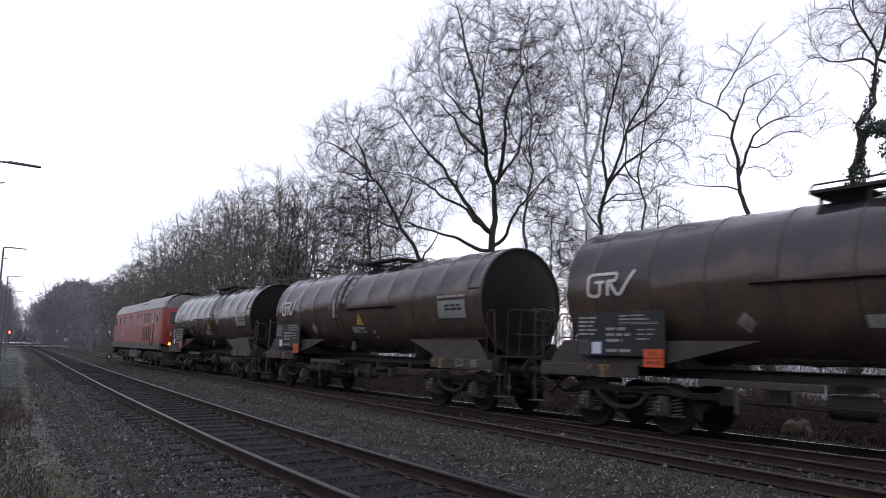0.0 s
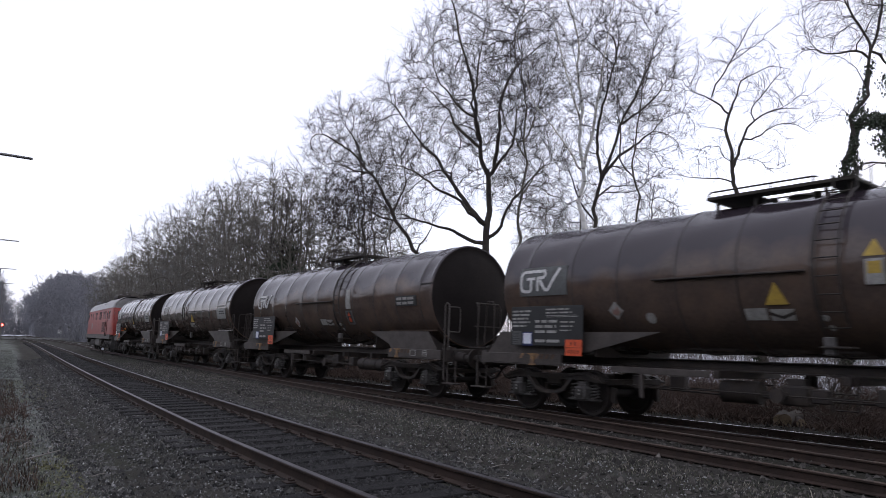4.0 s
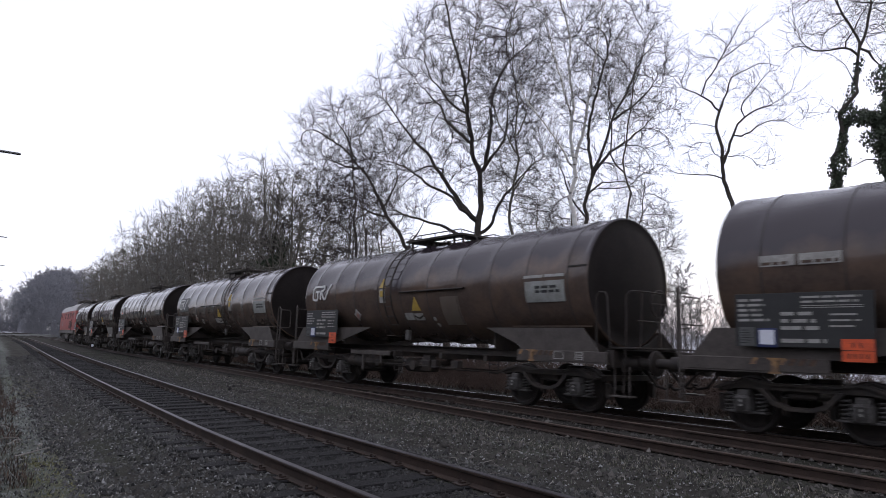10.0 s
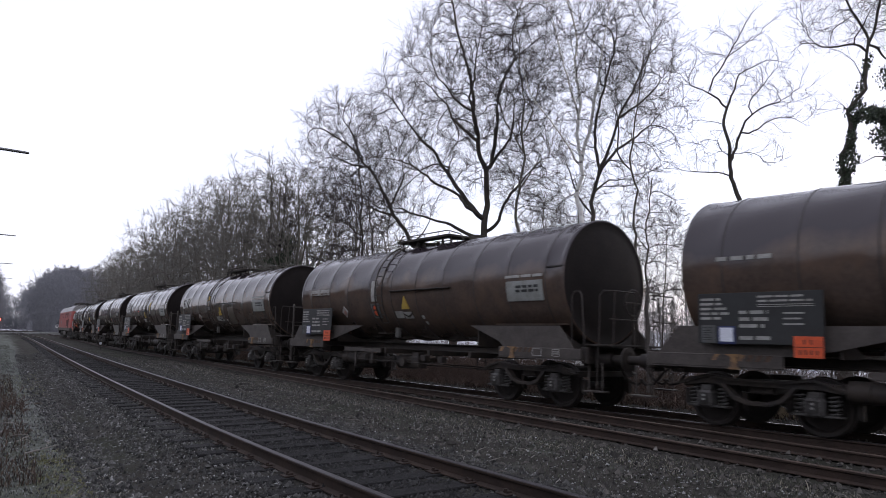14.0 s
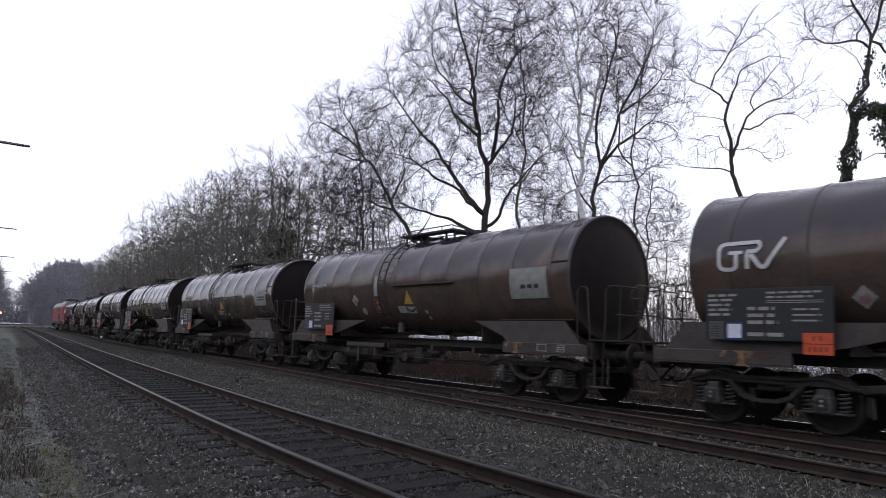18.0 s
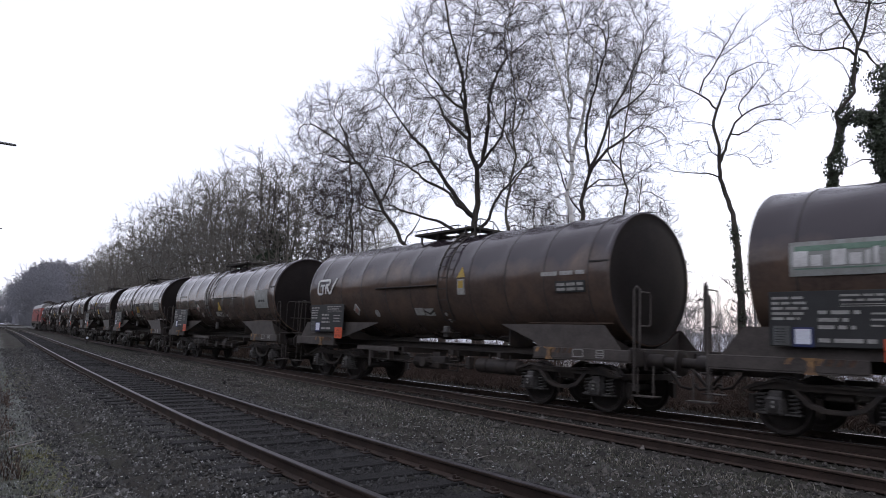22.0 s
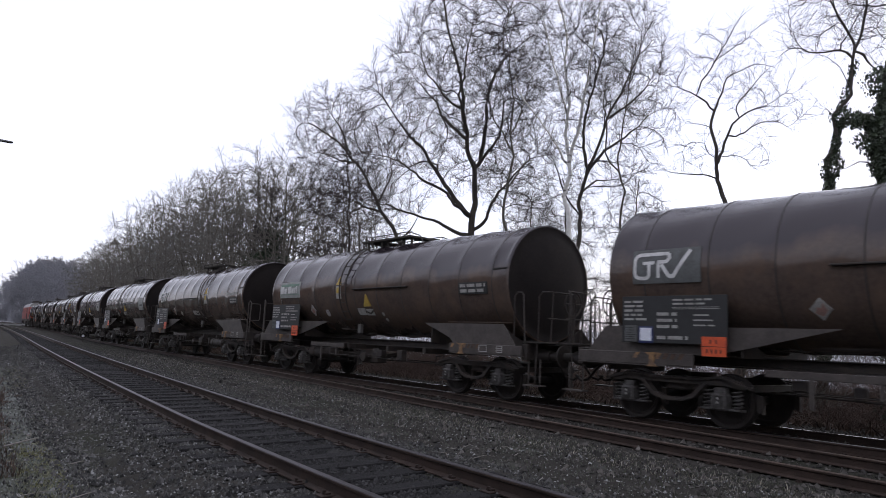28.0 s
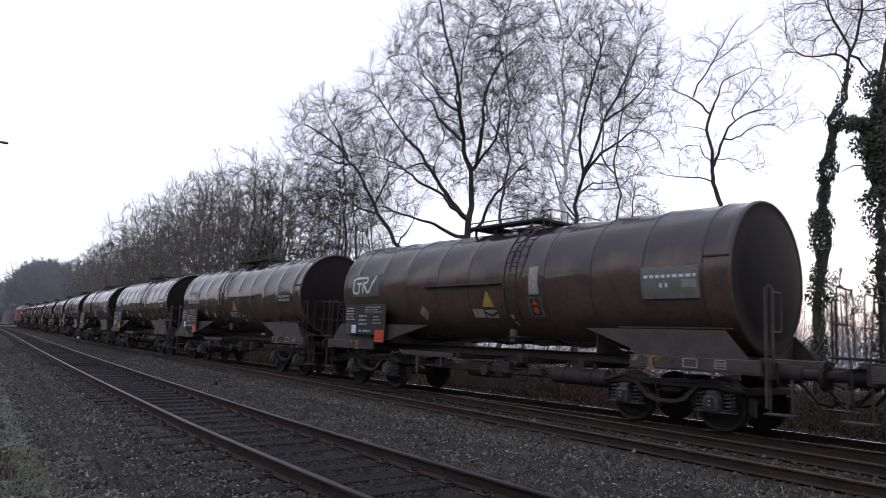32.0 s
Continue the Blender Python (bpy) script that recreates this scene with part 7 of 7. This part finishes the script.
def thicket(name, count, s0, s1, k0, k1, height, mat, seed, label, fine=0.012, side=1, tangle=0.35):
    """Close undergrowth along the wood's edge, joined as one."""
    rng = np.random.default_rng(seed)
    s = rng.uniform(s0, s1, count)
    off = (train_off(s) if side > 0 else 0) + side * rng.uniform(k0, k1, count)
    x, y = on_plan(s, off)
    p = np.stack([x, y, ground_z(s, off) - 0.05], 1)
    d = unit(np.stack([rng.normal(0, tangle, count), rng.normal(0, tangle, count), np.ones(count)], 1))
    ln = height * rng.lognormal(-0.1, 0.35, count)
    p1, w1 = run_paths(rng, p, d, ln, 3, 0.15, 0.0)
    q = shoots(rng, p1, w1, ln, np.full(count, fine * 1.4), 4, 0.15, 1.0, 40, 0.5, 0.8)
    p2, _ = run_paths(rng, q[0], q[1], q[2], 1, 0.2, 0.02)
    me = raw_mesh(name, *join(tubes(p1, np.full(count, fine * 1.4), 0.5, 3), tubes(p2, np.full(len(p2), fine), 0.5, 3)), M[mat], True)
    tagged(new(name, me), label, "undergrowth", kind="stuff")


thicket("undergrowth", 2000, 40, 150, 5.0, 15.0, 2.4, "hazel", 51, "bare grey undergrowth along the wood", 0.016)
thicket("undergrowth", 1900, 150, 412, 3.0, 14.0, 3.6, "farwood", 52, "distant undergrowth along the wood, haze in its colour", 0.04)
thicket("undergrowth", 1100, 105, 330, 3.4, 10.0, 4.0, "farwood", 53, "distant undergrowth on the near side, haze in its colour", 0.035, -1)
thicket("undergrowth", 700, 394, 417, -34.0, 12.0, 7.0, "farwood", 56, "distant undergrowth where the line bends away, haze in its colour", 0.07)
thicket("undergrowth", 7000, -4.0, 46, 4.5, 14.0, 1.6, "bramble", 57, "brown tangled scrub before the meadow", 0.006, 1, 0.9)
thicket("undergrowth", 3800, -2.0, 42, 2.8, 8.0, 0.95, "bramble", 54, "brown tangled scrub behind the train", 0.0045, 1, 1.1)
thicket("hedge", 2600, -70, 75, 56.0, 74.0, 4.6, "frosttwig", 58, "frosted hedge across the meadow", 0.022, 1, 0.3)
# unseen scrub at the foot of the added belt, for the same reflections
thicket("undergrowth", 900, -44, 72, 13.0, 21.0, 3.4, "bramble", 55, "dark scrub out of view, added for dark tank reflections", 0.03, -1)

# ---- shrubs and small things ----
def shrub(seed, height, stems, twig, label, fine=0.006):
    """A bare many-stemmed shrub."""
    rng = np.random.default_rng(seed)
    d = unit(np.stack([rng.normal(0, 0.5, stems), rng.normal(0, 0.5, stems), rng.uniform(0.7, 1.2, stems)], 1))
    p = np.stack([rng.normal(0, 0.25, stems), rng.normal(0, 0.25, stems), np.full(stems, -0.05)], 1)
    ln = height * rng.uniform(0.6, 1.1, stems)
    r = np.full(stems, 0.014)
    p1, w1 = run_paths(rng, p, d, ln, 6, 0.16, 0.02)
    q = shoots(rng, p1, w1, ln, r, 6, 0.1, 1.0, 45, 0.5, 0.7)
    p2, w2 = run_paths(rng, q[0], q[1], q[2], 4, 0.18, 0.02)
    q3 = shoots(rng, p2, w2, q[2], q[3], 3, 0.1, 1.0, 42, 0.6, 0.7)
    p3, _ = run_paths(rng, q3[0], q3[1], q3[2], 2, 0.2, 0.0)
    ob = tagged(new("shrub"), label, "shrub", group="shrubs behind the track")
    part("tangle", raw_mesh("tangle", *tubes(p1, r, 0.4, 4), M[twig], True), None, ob)
    tagged(ob.children[0], kind="stuff")
    tagged(part("brushwood", raw_mesh("brushwood", *join(tubes(p2, np.maximum(q[3], fine), 0.5, 3), tubes(p3, np.maximum(q3[3], fine), 0.6, 3)), M[twig], True), None, ob), kind="stuff")
    return ob


bushes = [shrub(41, 1.2, 14, "bramble", "low tangled brown bramble beside the track"), shrub(42, 2.2, 12, "hazel", "bare grey-brown bush behind the track"), shrub(43, 1.0, 18, "bramble", "low reddish-brown scrub beside the track")]
brnd = random.Random(5)
first = {0: True, 1: True, 2: True}
for i in range(46):
    j = (i * 2 + i // 5) % 3
    ob = bushes[j] if first[j] else copy_thing(bushes[j], Matrix())
    first[j] = False
    stand(ob, 1.0 + 1.25 * i + brnd.uniform(-0.5, 0.5), brnd.uniform(2.9, 6.5) + (1.5 if j == 1 else 0), brnd.uniform(0, 360), brnd.uniform(0.7, 1.25))

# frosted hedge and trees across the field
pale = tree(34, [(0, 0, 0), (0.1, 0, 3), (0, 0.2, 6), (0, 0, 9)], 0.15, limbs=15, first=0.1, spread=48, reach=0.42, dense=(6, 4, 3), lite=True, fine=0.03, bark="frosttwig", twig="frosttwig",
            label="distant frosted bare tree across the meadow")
tagged(pale, group="frosted trees across the meadow")
frnd = random.Random(6)
for i in range(26):
    ob = pale if i == 0 else copy_thing(pale, Matrix())
    stand(ob, -30 + 5.2 * i + frnd.uniform(-2, 2), 62 + frnd.uniform(-8, 18), frnd.uniform(0, 360), frnd.uniform(0.6, 1.1))


def lamp_post(s, off):
    """A platform lamp: a slim mast with one flat luminaire on an arm."""
    ob = tagged(new("street_lamp"), "slim grey mast with a flat luminaire arm", "lamp post", group="lamps along the line")
    x, y = on_plan(s, off)
    part("mast", Shape().cyl((0, 0, 0), (0, 0, 3.2), 0.055, 0.045, n=12).cyl((0, 0, 3.2), (0, 0, 5.85), 0.042, 0.032, n=12), M["lampmetal"], ob)
    part("arm", Shape().tube([(0, 0, 5.80), (0.05, 0, 5.84), (0.32, 0, 5.85)], 0.022, n=8), M["lampmetal"], ob)
    part("luminaire", Shape().slab([(0.22, 5.835), (0.86, 5.815), (0.90, 5.825), (0.88, 5.84), (0.25, 5.868)], "y", 0, 0.15), M["lampmetal"], ob, "flat grey luminaire")
    part("bracket", Shape().tube([(0, 0, 5.35), (0.10, 0, 5.33), (0.20, 0, 5.36)], 0.014), M["lampmetal"], ob)
    part("base_plate", Shape().box(0, 0, 0.02, 0.3, 0.3, 0.04, 0.008), M["lampmetal"], ob)
    h = float(np.interp(s, S_, HEADING))
    ob.matrix_basis = pose(x, y, float(ground_z(s, off)), 0, 0, math.degrees(h))


for s in (18.8, 36.8, 53.8, 70.5, 88.0):
    lamp_post(s, -0.35)


def disc_marker(s, off):
    ob = tagged(new("trackside_marker"), "low post with a round white disc between the tracks", "marker post")
    part("post", Shape().box(0, 0, 0.25, 0.07, 0.07, 0.56, 0.008), M["frame"], ob)
    b = part("backing", Shape().cyl((0, 0.01, 0.62), (0, -0.03, 0.62), 0.26, n=24), M["frame"], ob, "black round backing")
    part("disc", Shape().cyl((0, -0.028, 0.62), (0, -0.045, 0.62), 0.13, n=24), M["bright"], b, "white reflecting disc")
    x, y = on_plan(s, off)
    ob.matrix_basis = pose(x, y, float(ground_z(s, off)), 0, 0, 38) @ Matrix.Scale(0.78, 4)


disc_marker(60.5, 6.75)


def light_signal(s, off):
    ob = tagged(new("crossing_signal"), "slim mast with a lit red lamp by the level crossing", "signal")
    part("mast", Shape().cyl((0, 0, 0), (0, 0, 3.6), 0.07, n=10), M["lampmetal"], ob)
    hd = part("head", Shape().box(0, -0.05, 3.1, 0.9, 0.16, 0.95, 0.04), M["frame"], ob, "black signal head")
    part("lens", Shape().cyl((0, -0.12, 3.1), (0, -0.17, 3.1), 0.26, n=18), M["stop"], hd, "glowing red lens")
    part("hood", Shape().box(0, -0.22, 3.42, 0.5, 0.24, 0.03), M["frame"], hd)
    x, y = on_plan(s, off)
    ob.matrix_basis = pose(x, y, float(ground_z(s, off)), 0, 0, 35)


light_signal(178.0, 0.2)

# the level crossing far off: road slabs, a relay cabinet and warning signs
cr = Shape()
for s0 in (179.0,):
    a, b, c, d = [on_plan(q, o) for q, o in ((s0, -40), (s0 + 6, -40), (s0 + 6, 60), (s0, 60))]
    cr.add([(*a, 0.0), (*b, 0.0), (*c, 0.0), (*d, 0.0), (*a, -0.5), (*b, -0.5), (*c, -0.5), (*d, -0.5)], [(0, 3, 2, 1), (0, 1, 5, 4), (1, 2, 6, 5), (2, 3, 7, 6), (3, 0, 4, 7)])
tagged(new("road", cr.mesh("road", M["concrete"])), "pale road over the distant level crossing", "road", kind="structure")


def crossing_sign(s, off, tall):
    ob = tagged(new("crossing_sign"), "white and dark road sign by the level crossing", "road sign", group="signs at the crossing")
    part("post", Shape().cyl((0, 0, 0), (0, 0, tall), 0.06, n=8), M["lampmetal"], ob)
    part("board", Shape().box(0, -0.08, tall - 0.5, 0.9, 0.05, 0.9, 0.02), M["whiter"], ob, "white board")
    part("board", Shape().box(0, -0.08, tall + 0.5, 0.6, 0.05, 0.7, 0.02), M["frame"], ob, "dark board")
    x, y = on_plan(s, off)
    ob.matrix_basis = pose(x, y, -0.3, 0, 0, 36)


for s, off, tall in ((190, 12.0, 2.2), (190.5, 14.0, 2.6), (189, 15.6, 2.4), (191, 17.0, 2.8)):
    crossing_sign(s, off, tall)
cab = tagged(new("relay_cabinet"), "pale grey cabinet beside the level crossing", "cabinet")
part("body", Shape().box(0, 0, 0.8, 1.6, 0.8, 1.6, 0.04), M["whiter"], cab)
part("roof", Shape().box(0, 0, 1.64, 1.8, 1.0, 0.1, 0.02), M["locodark"], cab)
cab.matrix_basis = pose(*on_plan(188, 18.6), -0.4, 0, 0, 36)


def log(s, beyond, length, r, turn):
    ob = tagged(new("log"), "cut log with a pale sawn end lying in the scrub", "log", group="cut logs")
    part("bark", Shape().cyl((0, 0, 0), (length, 0, 0.04), r, r * 0.92, n=14, caps=False), M["bark"], ob)
    e = Shape().cyl((-0.004, 0, 0), (0.01, 0, 0), r * 0.97, n=14)
    part("sawn_end", e, M["logwood"], ob, "pale sawn end")
    part("sawn_end", Shape().cyl((length - 0.01, 0, 0.04), (length + 0.004, 0, 0.04), r * 0.9, n=14), M["logwood"], ob, "pale sawn end")
    off = float(train_off(s)) + beyond
    ob.matrix_basis = pose(*on_plan(s, off), float(ground_z(s, off)) + r * 0.85, 0, 0, turn)


log(8.45, 2.45, 0.8, 0.14, 48)
log(8.75, 2.75, 0.9, 0.13, 60)
log(8.20, 2.60, 0.7, 0.10, 75)


def stick(s, off, pts, r, mat, label):
    ob = tagged(new("stick"), label, "stick", group="sticks on the ground")
    part("wood", Shape().tube(pts, r, n=6), M[mat], ob)
    ob.matrix_basis = pose(*on_plan(s, off), float(ground_z(s, off)) + 0.03, 0, 0, 35)


srnd = random.Random(12)
stick(11.2, 0.60, [(0, 0, 0), (0.16, 0.08, 0.02), (0.32, 0.12, 0.05), (0.42, 0.17, 0.06)], [0.014, 0.012, 0.010, 0.006], "bark_pale", "pale weathered stick on the gravel")
for s_, off_, ln_, a_ in ((12.3, 0.55, 0.34, 0.9), (12.9, 0.42, 0.42, -0.7), (13.6, 0.34, 0.40, 1.7), (11.6, 0.88, 0.30, 1.3), (14.3, 0.62, 0.36, 2.4)):
    c_, n_ = math.cos(a_), math.sin(a_)
    stick(s_, off_, [(0, 0, 0.01), (ln_ * 0.4 * c_, ln_ * 0.4 * n_, 0.05), (ln_ * 0.75 * c_ - 0.04 * n_, ln_ * 0.75 * n_ + 0.04 * c_, 0.05), (ln_ * c_, ln_ * n_, 0.02)], [0.013, 0.011, 0.008, 0.004], "bark_pale", "pale weathered stick on the gravel")
for i in range(26):
    a = srnd.uniform(0, 6.28)
    ln = srnd.uniform(0.10, 0.32)
    pts = [(0, 0, 0.01), (ln * 0.5 * math.cos(a), ln * 0.5 * math.sin(a), 0.03), (ln * math.cos(a + 0.3), ln * math.sin(a + 0.3), 0.015)]
    near = i < 12
    stick(srnd.uniform(7, 16) if near else srnd.uniform(4, 14), srnd.uniform(0.0, 1.5) if near else srnd.uniform(5.0, 7.2), pts, [0.006, 0.005, 0.002], "bark_pale", "thin dry stick on the ground")

# ---- loose stones and grass, last ----
def strip(s0, s1, o0, o1, lift=0.0, rails=True, power=1.6):
    """Places spread over a strip of the plan, thicker near the camera."""
    def place(rng, n):
        s = s0 + (s1 - s0) * rng.uniform(0, 1, n) ** power
        if callable(o0):
            a, b = o0(s), o1(s)
        else:
            a, b = o0, o1
        off = a + (b - a) * rng.uniform(0, 1, n)
        return s, off, np.full(n, lift)
    return place


stones("ballast", 36000, strip(2.2, 50, 1.0, 2.9, -0.002, power=1.9), 0.0185, M["stone"], 1, "dark broken ballast stones beside the near track")
stones("ballast", 24000, strip(2.2, 50, 2.95, 4.3, -0.003, power=1.9), 0.0185, M["oilstone"], 21, "oily black ballast stones between the near rails")
stones("ballast", 30000, strip(2.2, 50, 4.35, 5.9, -0.002, power=1.9), 0.0185, M["stone"], 22, "dark broken ballast stones beside the near track")
stones("ballast", 24000, strip(2.0, 45, lambda s: s * 0 + 5.7, lambda s: train_off(s) + 2.4), 0.024, M["brownstone"], 2, "dark stones between and under the far tracks")
stones("gravel", 15000, strip(5.0, 40, -2.5, 1.4), 0.017, M["stone"], 3, "fine gravel on the verge", "gravel")
stones("pale_pebbles", 12000, strip(2.5, 40, 0.0, 2.7), 0.0118, M["pebble"], 24, "scattered frosty pale pebbles on the verge", "gravel")
stones("pale_pebbles", 9000, strip(2.5, 40, 4.6, 8.0), 0.0112, M["pebble"], 4, "scattered frosty pale pebbles", "gravel")
blades("grass", 60000, strip(5.0, 75, -6.0, 0.75), 0.035, M["grass"], 5, "short frosty grass on the verge")
blades("grass", 30000, strip(3.0, 60, lambda s: s * 0 + 5.2, lambda s: siding_off(s) - 1.1), 0.028, M["grass"], 6, "sparse short grass between the tracks")
blades("dry_grass", 50000, strip(1.5, 70, lambda s: train_off(s) + 1.9, lambda s: train_off(s) + 9.0), 0.12, M["drygrass"], 7, "brown dead grass and litter behind the train", width=0.011, lean=2.2)
blades("frosted_grass", 24000, strip(6.5, 60, -3.0, 1.05, power=1.3), 0.05, M["frostgrass"], 18, "frosted blue-green grass on the verge", width=0.005, lean=1.2)
blades("dry_grass", 9000, strip(9.0, 30, -2.5, 0.7), 0.07, M["drygrass"], 8, "dead weeds on the verge")
blades("straw", 5000, strip(3.0, 40, lambda s: siding_off(s) - 2.4, lambda s: siding_off(s) - 1.2), 0.035, M["straw"], 9, "pale frosted straw beside the siding", width=0.005, lean=1.5)
blades("straw", 5000, strip(7.0, 26, 0.1, 1.5, power=1.3), 0.025, M["straw"], 10, "pale frosted litter on the verge", width=0.003, lean=1.6)
blades("moss", 16000, strip(6.4, 11.5, 0.62, 1.12, power=1.0), 0.012, M["moss"], 11, "green moss cushion on the gravel", width=0.009, lean=0.8, cat="moss")
blades("moss", 2500, strip(20.0, 30.0, 0.5, 1.5, power=1.0), 0.022, M["moss"], 12, "greenish moss on the verge", width=0.007, lean=0.8, cat="moss")


def weeds(s, off, size, seed):
    """A low clump of dead weeds."""
    ob = shrub(seed, 0.28 * size, 10, "bramble", "low clump of dead brown weeds on the verge", 0.003)
    ob.name = "weed_clump"
    tagged(ob, group="weed clumps on the verge")
    ob.matrix_basis = pose(*on_plan(s, off), float(ground_z(s, off)), 0, 0, seed * 40)


for k, (s, off, size) in enumerate(((18.0, 0.5, 1.3), (17.0, 0.1, 1.0), (13.0, 0.35, 1.2), (12.2, 0.0, 1.1), (22.0, 0.3, 1.0), (15.2, -0.3, 1.2), (16.6, 0.55, 1.5), (17.6, 0.25, 1.6), (14.0, -0.1, 1.4), (19.5, 0.1, 1.4))):
    weeds(s, off, size, 70 + k)


# ---- what moves ----
def motions():
    """The train rolls away along the curve and slows; its wheels turn."""
    times = [0.5 * i for i in range(65)]
    fine = [32.0 * i / 220 for i in range(221)]
    for ob, lead, base, radius, spinners in VEHICLES:
        walk(ob, [(t, on_rails(train_s(t) + lead, base)) for t in times])
        for w in spinners:
            at = w.location.copy()
            size = w.scale.copy()
            walk(w, [(t, Matrix.LocRotScale(at, Euler((0, (train_s(t) - train_s(0)) / radius, 0)), None)) for t in fine])


motions()
